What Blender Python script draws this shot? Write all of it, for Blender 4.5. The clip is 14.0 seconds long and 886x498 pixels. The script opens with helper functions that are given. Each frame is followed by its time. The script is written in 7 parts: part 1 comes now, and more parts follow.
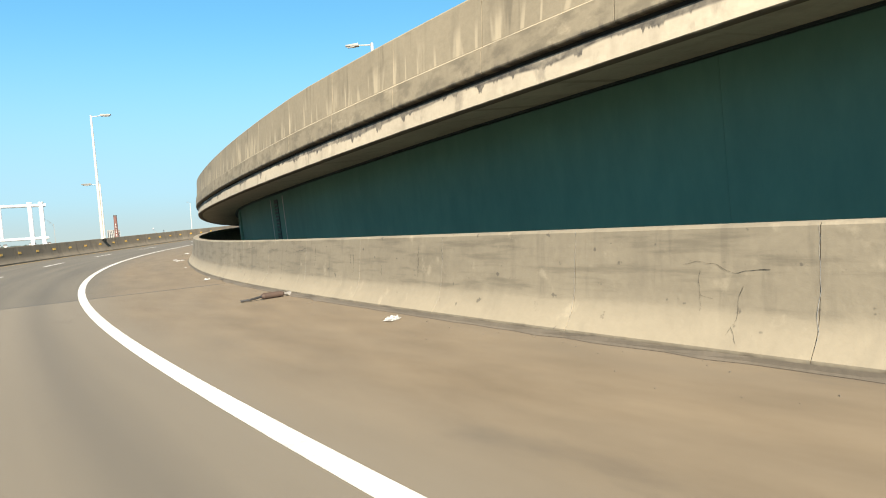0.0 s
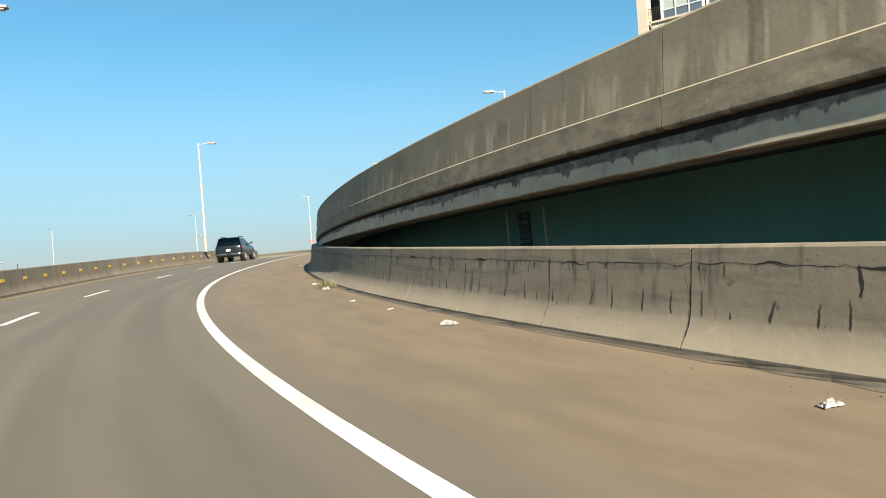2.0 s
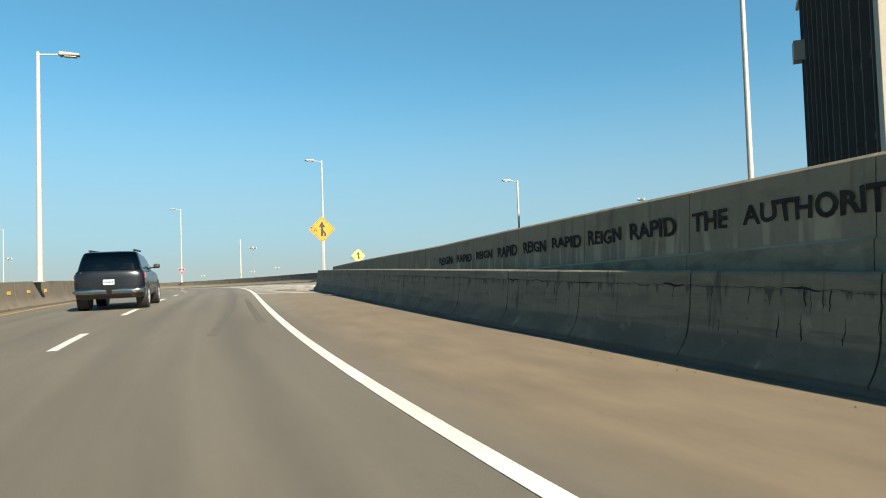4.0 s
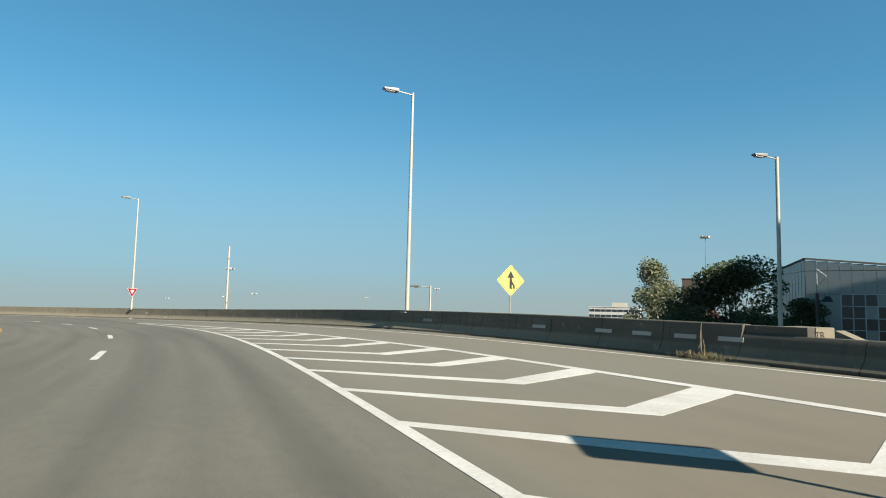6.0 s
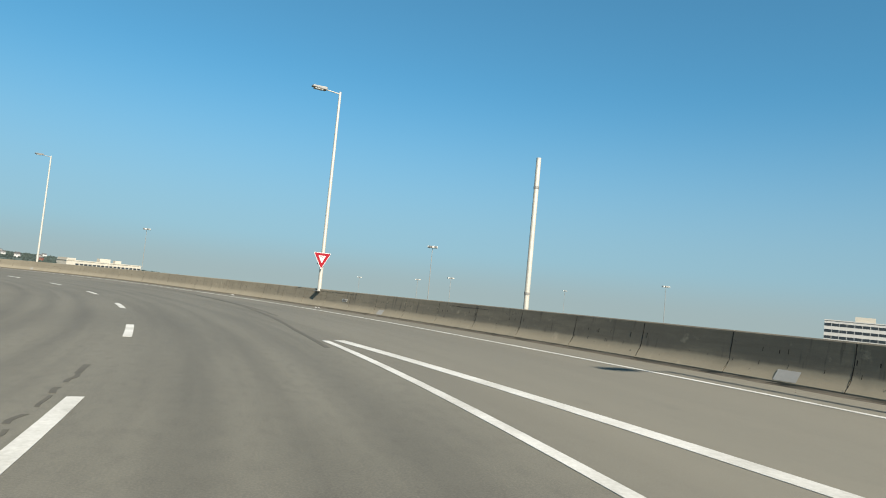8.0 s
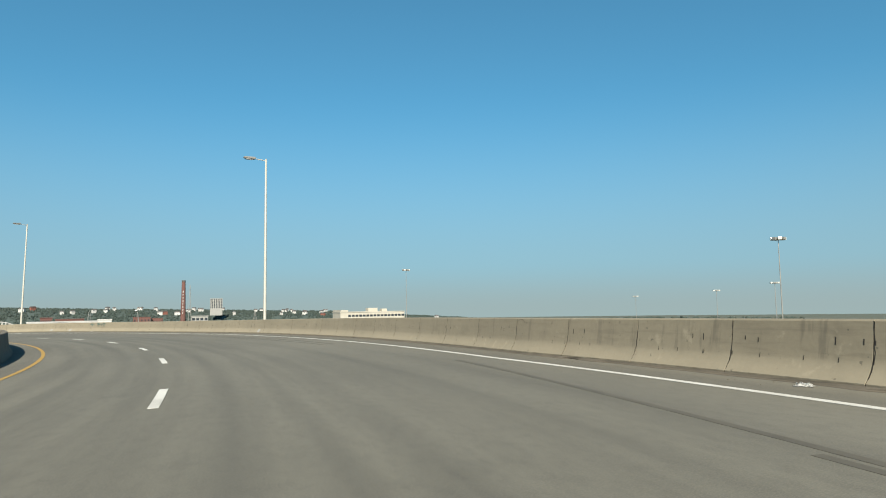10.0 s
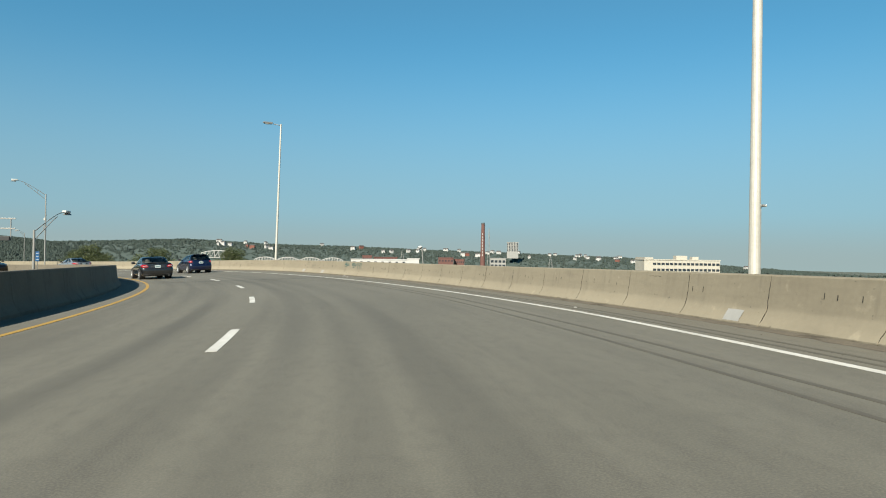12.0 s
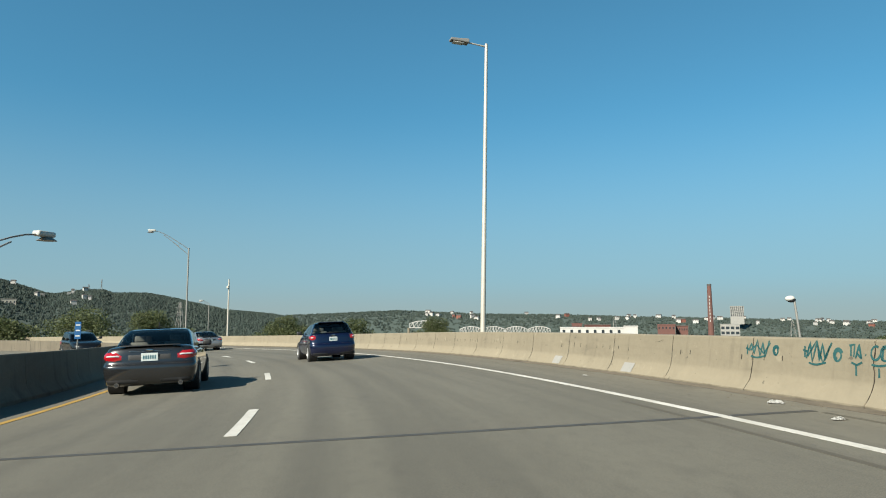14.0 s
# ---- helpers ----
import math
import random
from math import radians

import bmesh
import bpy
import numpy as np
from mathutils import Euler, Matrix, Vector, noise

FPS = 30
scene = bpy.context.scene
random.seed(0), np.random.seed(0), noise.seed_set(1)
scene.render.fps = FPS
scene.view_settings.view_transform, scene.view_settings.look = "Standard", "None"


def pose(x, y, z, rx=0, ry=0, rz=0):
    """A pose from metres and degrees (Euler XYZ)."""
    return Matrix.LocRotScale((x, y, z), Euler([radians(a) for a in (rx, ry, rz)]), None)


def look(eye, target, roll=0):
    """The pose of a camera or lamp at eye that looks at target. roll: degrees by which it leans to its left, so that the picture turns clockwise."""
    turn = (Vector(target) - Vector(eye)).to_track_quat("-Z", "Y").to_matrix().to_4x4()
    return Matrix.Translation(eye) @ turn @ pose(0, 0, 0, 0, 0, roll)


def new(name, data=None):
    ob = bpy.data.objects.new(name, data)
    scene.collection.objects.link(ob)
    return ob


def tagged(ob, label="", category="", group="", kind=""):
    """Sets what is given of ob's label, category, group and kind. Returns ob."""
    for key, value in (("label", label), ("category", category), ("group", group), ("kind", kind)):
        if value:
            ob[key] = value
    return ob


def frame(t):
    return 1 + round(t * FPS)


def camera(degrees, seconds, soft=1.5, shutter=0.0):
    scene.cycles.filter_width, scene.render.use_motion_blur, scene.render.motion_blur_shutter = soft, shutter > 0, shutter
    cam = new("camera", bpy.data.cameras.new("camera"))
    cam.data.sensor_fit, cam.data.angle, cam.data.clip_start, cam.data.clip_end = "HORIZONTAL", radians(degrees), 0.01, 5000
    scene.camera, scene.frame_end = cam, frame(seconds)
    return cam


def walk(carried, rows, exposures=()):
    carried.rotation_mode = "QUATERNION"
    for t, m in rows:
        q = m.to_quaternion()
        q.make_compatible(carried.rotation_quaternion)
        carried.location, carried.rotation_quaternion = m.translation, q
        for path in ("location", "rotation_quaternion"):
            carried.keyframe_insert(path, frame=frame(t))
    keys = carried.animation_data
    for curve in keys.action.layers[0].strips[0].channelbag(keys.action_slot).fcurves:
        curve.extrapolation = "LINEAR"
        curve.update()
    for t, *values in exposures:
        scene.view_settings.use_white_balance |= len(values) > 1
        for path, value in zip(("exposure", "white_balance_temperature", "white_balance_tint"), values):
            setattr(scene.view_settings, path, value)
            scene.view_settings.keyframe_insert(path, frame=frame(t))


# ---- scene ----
# The camera and its way: seconds, place in metres, heading, tilt and roll in degrees
cam = camera(67.95, 14.0, soft=1.05)
ROWS = [
    (0, 6.41, -2.08, 1.25, -40.30, -2.79, -4.15),
    (0.5, 13.23, -2.57, 1.26, -44.92, -2.88, -1.43),
    (1, 20.41, -3.60, 1.28, -43.89, -0.01, -3.14),
    (1.5, 27.20, -4.99, 1.32, -47.04, 0.08, -3.56),
    (2, 33.74, -6.76, 1.39, -51.62, -0.57, -4.07),
    (2.5, 40.06, -9.16, 1.49, -54.08, -0.57, -3.92),
    (3, 46.30, -12.33, 1.61, -57.07, 0.17, -3.63),
    (3.5, 52.37, -16.21, 1.73, -61.32, 1.58, -2.86),
    (3.7, 54.68, -17.96, 1.78, -63.50, 1.84, -2.25),
    (4.2, 60.33, -22.71, 1.92, -65.85, 2.27, -1.69),
    (4.75, 66.29, -28.48, 2.09, -67.37, 3.34, -0.29),
    (5.3, 72.04, -34.54, 2.25, -67.73, 4.41, 1.11),
    (5.8, 77.13, -40.08, 2.36, -67.03, 4.84, 1.67),
    (6, 79.16, -42.26, 2.38, -67.72, 5.22, 1.30),
    (6.5, 84.38, -47.83, 2.40, -65.65, 4.72, 3.05),
    (7, 89.83, -53.29, 2.41, -61.32, 2.53, 7.40),
    (7.5, 95.77, -58.66, 2.40, -55.37, 1.19, 7.52),
    (8, 101.80, -63.45, 2.35, -52.31, 3.55, 5.48),
    (8.5, 108.07, -67.66, 2.28, -49.89, 5.01, -0.15),
    (9, 114.94, -71.60, 2.20, -42.30, 5.46, -1.28),
    (9.2, 117.64, -72.96, 2.17, -40.17, 5.32, -1.06),
    (9.7, 124.92, -76.15, 2.08, -34.34, 5.14, -0.96),
    (10.25, 133.66, -79.09, 1.97, -28.91, 4.69, -0.72),
    (10.8, 142.57, -81.21, 1.85, -23.59, 4.24, -0.47),
    (11.3, 150.28, -82.42, 1.75, -18.03, 4.06, -0.37),
    (11.5, 153.19, -82.81, 1.71, -14.84, 3.80, 0.66),
    (12, 160.50, -83.37, 1.63, -6.31, 0.23, 0.87),
    (12.5, 167.89, -83.23, 1.54, -2.03, 1.60, 0.79),
    (13, 175.60, -82.43, 1.44, 5.46, 5.58, -0.60),
    (13.5, 183.06, -81.07, 1.34, 9.86, 6.05, -0.71),
    (14, 190.22, -79.17, 1.23, 11.24, 6.07, -0.17),
]


def aim(x, y, z, heading, tilt, roll):
    a, b = radians(heading), radians(tilt)
    eye = Vector((x, y, z))
    return look(eye, eye + Vector((math.cos(a) * math.cos(b), math.sin(a) * math.cos(b), math.sin(b))), roll)


walk(cam, [(t, aim(*r)) for t, *r in ROWS], [(0.0, 1.78, 6750, 14), (1.0, 1.72, 6800, 14), (2.0, 1.62, 6850, 14), (3.0, 1.56, 6880, 14), (3.7, 1.50, 6860, 13), (5.8, 1.15, 6450, 10), (7.2, 1.19, 6300, 12), (8.5, 1.13, 6380, 10), (14.0, 1.08, 6400, 8)])

# ---- light ----
SUN_AZ, SUN_EL = 152.5, 34.0
world = bpy.data.worlds.new("clear_sky")
scene.world = world
world.use_nodes = True
wn = world.node_tree
sky = wn.nodes.new("ShaderNodeTexSky")
sky.sky_type, sky.sun_disc = "NISHITA", False
sky.sun_elevation, sky.sun_rotation = radians(SUN_EL), radians(90 - SUN_AZ)
sky.air_density, sky.dust_density, sky.ozone_density = 1.0, 0.15, 3.0
wn.nodes["Background"].inputs["Strength"].default_value = 0.075
way, lift = wn.nodes.new("ShaderNodeTexCoord"), wn.nodes.new("ShaderNodeMapping")
lift.inputs["Location"].default_value = (0, 0, 0.13)
unit = wn.nodes.new("ShaderNodeVectorMath")
unit.operation = "NORMALIZE"
wn.links.new(way.outputs["Generated"], lift.inputs[0])
wn.links.new(lift.outputs[0], unit.inputs[0])
wn.links.new(unit.outputs[0], sky.inputs["Vector"])
tint = wn.nodes.new("ShaderNodeMix")
tint.data_type, tint.blend_type = "RGBA", "MULTIPLY"
tint.inputs["Factor"].default_value = 1.0
tint.inputs["B"].default_value = (0.52, 1.01, 0.94, 1)
wn.links.new(sky.outputs[0], tint.inputs["A"])
# pale haze above the horizon, and a thin grey-brown layer lying on it
up = wn.nodes.new("ShaderNodeSeparateXYZ")
wn.links.new(way.outputs["Generated"], up.inputs[0])
colour = tint.outputs["Result"]
for top, amount, tone in ((0.32, 0.84, (2.02, 2.68, 2.78, 1)), (0.065, 0.60, (2.32, 2.54, 2.32, 1))):
    low, haze = wn.nodes.new("ShaderNodeMapRange"), wn.nodes.new("ShaderNodeMix")
    low.interpolation_type, haze.data_type = "SMOOTHSTEP", "RGBA"
    for i, v in ((1, -0.01), (2, top), (3, amount), (4, 0.0)):
        low.inputs[i].default_value = v
    haze.inputs["B"].default_value = tone
    wn.links.new(up.outputs[2], low.inputs[0])
    wn.links.new(low.outputs[0], haze.inputs["Factor"])
    wn.links.new(colour, haze.inputs["A"])
    colour = haze.outputs["Result"]
# the sky deepens towards the zenith
deep, high = wn.nodes.new("ShaderNodeMapRange"), wn.nodes.new("ShaderNodeMix")
deep.interpolation_type, high.data_type, high.blend_type = "SMOOTHSTEP", "RGBA", "MULTIPLY"
for i, v in ((1, 0.40), (2, 0.95), (3, 0.0), (4, 1.0)):
    deep.inputs[i].default_value = v
high.inputs["B"].default_value = (0.55, 0.52, 0.50, 1)
wn.links.new(up.outputs[2], deep.inputs[0])
wn.links.new(deep.outputs[0], high.inputs["Factor"])
wn.links.new(colour, high.inputs["A"])
wn.links.new(high.outputs["Result"], wn.nodes["Background"].inputs["Color"])
sun = new("sun", bpy.data.lights.new("sun", "SUN"))
sun.data.energy, sun.data.angle, sun.data.color = 5.0, radians(0.53), (1.0, 0.93, 0.79)
sun.matrix_world = look(Vector((100 + 300 * math.cos(radians(SUN_AZ)), 300 * math.sin(radians(SUN_AZ)), 300 * math.tan(radians(SUN_EL)))), (100, 0, 0))


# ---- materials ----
TONE = 0.62  # one scale on every base colour, set low so shade renders darker


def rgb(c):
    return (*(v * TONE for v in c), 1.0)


def material(name, c1, c2=None, rough=0.8, metal=0.0, big=0.4, small=9.0, stretch=(1, 1, 1), bump=0.15, spread=0.5, coat=0.0, island=0.0):
    """Two-scale mottling between c1 and c2, with relief."""
    m = bpy.data.materials.new(name)
    m.use_nodes = True
    n, k = m.node_tree.nodes, m.node_tree.links
    b = n["Principled BSDF"]
    b.inputs["Roughness"].default_value, b.inputs["Metallic"].default_value = rough, metal
    b.inputs["Coat Weight"].default_value = coat
    c2 = c2 or tuple(v * 0.8 for v in c1)
    co = n.new("ShaderNodeTexCoord")
    mp = n.new("ShaderNodeMapping")
    mp.inputs["Scale"].default_value = stretch
    k.new(co.outputs["Object"], mp.inputs[0])
    outs = []
    for sc in (big, small):
        t = n.new("ShaderNodeTexNoise")
        t.inputs["Scale"].default_value, t.inputs["Detail"].default_value, t.inputs["Roughness"].default_value = sc, 6, 0.62
        k.new(mp.outputs[0], t.inputs["Vector"])
        outs.append(t.outputs[0])
    mx = n.new("ShaderNodeMath")
    mx.operation = "MULTIPLY_ADD"
    k.new(outs[0], mx.inputs[0])
    mx.inputs[1].default_value = 0.6
    sc = n.new("ShaderNodeMath")
    sc.operation = "MULTIPLY"
    k.new(outs[1], sc.inputs[0])
    sc.inputs[1].default_value = 0.4
    k.new(sc.outputs[0], mx.inputs[2])
    rp = n.new("ShaderNodeValToRGB")
    rp.color_ramp.elements[0].position, rp.color_ramp.elements[1].position = 0.5 - spread * 0.35, 0.5 + spread * 0.35
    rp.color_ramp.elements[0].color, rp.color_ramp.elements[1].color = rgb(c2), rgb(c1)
    k.new(mx.outputs[0], rp.inputs[0])
    col = rp.outputs[0]
    if island:
        g = n.new("ShaderNodeNewGeometry")
        hv = n.new("ShaderNodeHueSaturation")
        mr = n.new("ShaderNodeMapRange")
        mr.inputs[3].default_value, mr.inputs[4].default_value = 1 - island, 1 + island
        k.new(g.outputs["Random Per Island"], mr.inputs[0])
        k.new(mr.outputs[0], hv.inputs["Value"])
        k.new(col, hv.inputs["Color"])
        col = hv.outputs[0]
    k.new(col, b.inputs["Base Color"])
    if bump:
        bp = n.new("ShaderNodeBump")
        bp.inputs["Strength"].default_value, bp.inputs["Distance"].default_value = bump, 0.02
        k.new(mx.outputs[0], bp.inputs["Height"])
        k.new(bp.outputs[0], b.inputs["Normal"])
    return m


def concrete(name, c, dark, streak=0.5, crackly=0.35, stain=(0.045, 0.04, 0.035)):
    """Weathered cast concrete: mottling, run-down streaks, dark weather stains and pores."""
    m = material(name, c, dark, 0.92, big=0.55, small=14, bump=0.35, spread=0.75)
    n, k = m.node_tree.nodes, m.node_tree.links
    b = n["Principled BSDF"]
    base = b.inputs["Base Color"].links[0].from_socket
    co = n.new("ShaderNodeTexCoord")

    def layer(base, sc, stretch, lo, hi, colour, amount):
        mp = n.new("ShaderNodeMapping")
        mp.inputs["Scale"].default_value = stretch
        k.new(co.outputs["Object"], mp.inputs[0])
        t = n.new("ShaderNodeTexNoise")
        t.inputs["Scale"].default_value, t.inputs["Detail"].default_value = sc, 5
        k.new(mp.outputs[0], t.inputs["Vector"])
        r = n.new("ShaderNodeMapRange")
        r.inputs[1].default_value, r.inputs[2].default_value, r.inputs[3].default_value, r.inputs[4].default_value = lo, hi, 0, amount
        k.new(t.outputs[0], r.inputs[0])
        x = n.new("ShaderNodeMix")
        x.data_type = "RGBA"
        k.new(r.outputs[0], x.inputs["Factor"])
        k.new(base, x.inputs["A"])
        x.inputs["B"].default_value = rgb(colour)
        return x.outputs["Result"]
    base = layer(base, 3.0, (1, 1, 0.10), 0.56, 0.72, stain, streak)
    base = layer(base, 2.2, (1, 1, 0.12), 0.60, 0.74, tuple(min(1, v * 1.55) for v in c), streak * 0.6)
    base = layer(base, 0.9, (1, 1, 2.5), 0.58, 0.75, tuple(v * 0.45 for v in dark), crackly)
    k.new(base, b.inputs["Base Color"])
    return m


def stains_and_shade(m, kind, c):
    """Stains and painted shade laid out along a wall: u runs along it in metres, v up it (metres on barriers, 0 to 1 on
    the ramp's edge).
    """
    n, k = m.node_tree.nodes, m.node_tree.links
    b = n["Principled BSDF"]
    uv, sep = n.new("ShaderNodeUVMap"), n.new("ShaderNodeSeparateXYZ")
    uv.uv_map = "UVMap"
    k.new(uv.outputs[0], sep.inputs[0])
    u, v = sep.outputs[0], sep.outputs[1]

    def calc(op, a, d, e=None):
        x = n.new("ShaderNodeMath")
        x.operation = op
        for i, q in enumerate((a, d, e)):
            if isinstance(q, (int, float)):
                x.inputs[i].default_value = q
            elif q is not None:
                k.new(q, x.inputs[i])
        return x.outputs[0]

    def grain(fu, fv, shift=0.0, detail=4):
        mp, tx = n.new("ShaderNodeMapping"), n.new("ShaderNodeTexNoise")
        mp.inputs["Scale"].default_value, mp.inputs["Location"].default_value = (fu, fv, 1), (shift, shift, 0)
        tx.inputs["Scale"].default_value, tx.inputs["Detail"].default_value, tx.inputs["Roughness"].default_value = 1.0, detail, 0.6
        k.new(uv.outputs[0], mp.inputs[0])
        k.new(mp.outputs[0], tx.inputs["Vector"])
        return tx.outputs[0]

    def ramp(q, lo, hi, a=0.0, d=1.0):
        r = n.new("ShaderNodeMapRange")
        r.interpolation_type = "SMOOTHSTEP"
        for i, w in ((1, lo), (2, hi), (3, a), (4, d)):
            r.inputs[i].default_value = w
        k.new(q, r.inputs[0])
        return r.outputs[0]

    def lay(amount, colour):
        x = n.new("ShaderNodeMix")
        x.data_type = "RGBA"
        k.new(amount, x.inputs["Factor"])
        k.new(b.inputs["Base Color"].links[0].from_socket, x.inputs["A"])
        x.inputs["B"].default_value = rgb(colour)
        k.new(x.outputs["Result"], b.inputs["Base Color"])
    pale, dark, black = tuple(min(0.9, q * 1.5) for q in c), tuple(q * 0.42 for q in c), (0.045, 0.042, 0.038)
    if kind == "parapet":
        above = ramp(v, 0.33, 0.36)
        fade = calc("SUBTRACT", 1.0, ramp(calc("ADD", v, calc("MULTIPLY", grain(1.4, 0, 5), 0.7)), 0.85, 1.20))
        lay(calc("MULTIPLY", calc("MULTIPLY", ramp(grain(2.3, 0.5, 1, 3), 0.52, 0.64), above), calc("MULTIPLY", fade, 0.8)), pale)
        beat = calc("SINE", calc("ADD", calc("MULTIPLY", u, 13.6), calc("MULTIPLY", grain(0.6, 0.1, 12, 3), 22.0)), 0.0)
        rise = calc("SUBTRACT", 1.0, ramp(calc("ADD", v, calc("MULTIPLY", grain(2.1, 0, 15, 2), 1.1)), 0.95, 1.25))
        lay(calc("MULTIPLY", calc("MULTIPLY", ramp(beat, 0.80, 1.0), above), calc("MULTIPLY", rise, 0.7)), pale)
        lay(calc("MULTIPLY", calc("MULTIPLY", ramp(grain(4.1, 0.5, 9, 3), 0.57, 0.70), above), 0.55), dark)
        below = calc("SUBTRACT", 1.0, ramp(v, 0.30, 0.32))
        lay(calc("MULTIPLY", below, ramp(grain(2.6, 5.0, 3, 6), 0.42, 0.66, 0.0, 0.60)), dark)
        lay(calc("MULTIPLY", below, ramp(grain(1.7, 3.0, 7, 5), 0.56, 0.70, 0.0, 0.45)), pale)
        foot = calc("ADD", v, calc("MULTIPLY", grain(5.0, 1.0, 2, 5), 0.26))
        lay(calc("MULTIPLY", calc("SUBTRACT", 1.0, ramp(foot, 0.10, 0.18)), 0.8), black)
        line = calc("MULTIPLY", ramp(v, 0.312, 0.320), calc("SUBTRACT", 1.0, ramp(v, 0.332, 0.342)))
        lay(calc("MULTIPLY", line, ramp(grain(1.1, 0, 4), 0.35, 0.60, 0.15, 0.75)), pale)
    elif kind == "fascia":
        # ragged dark band reaching down from the fascia's top edge
        reach = calc("ADD", ramp(grain(0.22, 0, 1, 2), 0.40, 0.64, 0.10, 0.46), calc("MULTIPLY", ramp(grain(3.4, 0.15, 6, 5), 0.50, 0.74), 0.55))
        dark_top = ramp(calc("SUBTRACT", calc("ADD", v, reach), 1.0), -0.05, 0.07)
        lay(calc("MULTIPLY", dark_top, ramp(grain(6.0, 2.0, 8, 4), 0.3, 0.7, 0.62, 0.95)), black)
        lay(ramp(grain(2.2, 0.3, 4, 5), 0.55, 0.68, 0.0, 0.55), dark)
        lay(ramp(grain(1.3, 0.5, 11, 4), 0.56, 0.72, 0.0, 0.5), pale)
        lay(calc("SUBTRACT", 1.0, ramp(calc("ADD", v, calc("MULTIPLY", grain(2.0, 0, 3), 0.14)), 0.08, 0.15)), (0.16, 0.115, 0.075))
    else:
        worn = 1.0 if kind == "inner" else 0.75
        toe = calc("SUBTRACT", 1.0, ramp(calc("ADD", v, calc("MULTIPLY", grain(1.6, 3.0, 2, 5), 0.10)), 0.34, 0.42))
        # toe painted paler, as its slope catches more light
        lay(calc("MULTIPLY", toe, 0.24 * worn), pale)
        if kind == "inner":
            # toe painted dark where the inner wall stands in shade
            lay(calc("MULTIPLY", calc("MULTIPLY", toe, ramp(u, 28, 46, 0.0, 0.75)), ramp(grain(1.1, 2.0, 41, 5), 0.25, 0.6, 0.45, 1.0)), (0.105, 0.086, 0.062))
        stem = calc("SUBTRACT", 1.0, toe)
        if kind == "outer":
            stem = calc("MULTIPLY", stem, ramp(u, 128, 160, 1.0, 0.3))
            # stem colour darkened along the stretch that stands in shade
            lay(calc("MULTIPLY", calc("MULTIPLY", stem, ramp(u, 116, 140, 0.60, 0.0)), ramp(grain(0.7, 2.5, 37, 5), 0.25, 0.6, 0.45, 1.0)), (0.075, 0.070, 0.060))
            # near end darkened all over, for its shade and its heavier dirt
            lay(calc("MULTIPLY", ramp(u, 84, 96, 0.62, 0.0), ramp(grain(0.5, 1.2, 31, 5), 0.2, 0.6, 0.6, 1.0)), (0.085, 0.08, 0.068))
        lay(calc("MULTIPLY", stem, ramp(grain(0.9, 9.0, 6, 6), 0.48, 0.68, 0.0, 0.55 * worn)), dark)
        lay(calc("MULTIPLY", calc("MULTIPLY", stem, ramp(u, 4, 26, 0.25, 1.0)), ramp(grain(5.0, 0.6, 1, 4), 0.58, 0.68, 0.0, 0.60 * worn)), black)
        lay(ramp(grain(2.8, 2.6, 13, 6), 0.60, 0.72, 0.0, 0.45), pale)
        lay(ramp(grain(7.0, 7.0, 17, 3), 0.66, 0.72, 0.0, 0.55), black)
        if kind == "inner":
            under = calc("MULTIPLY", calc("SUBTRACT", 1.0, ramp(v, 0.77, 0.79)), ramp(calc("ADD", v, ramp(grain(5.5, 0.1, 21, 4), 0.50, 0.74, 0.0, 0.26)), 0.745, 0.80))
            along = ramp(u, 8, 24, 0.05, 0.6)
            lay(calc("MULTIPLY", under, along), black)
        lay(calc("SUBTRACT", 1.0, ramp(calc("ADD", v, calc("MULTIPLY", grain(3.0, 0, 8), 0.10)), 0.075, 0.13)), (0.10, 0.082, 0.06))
    return m


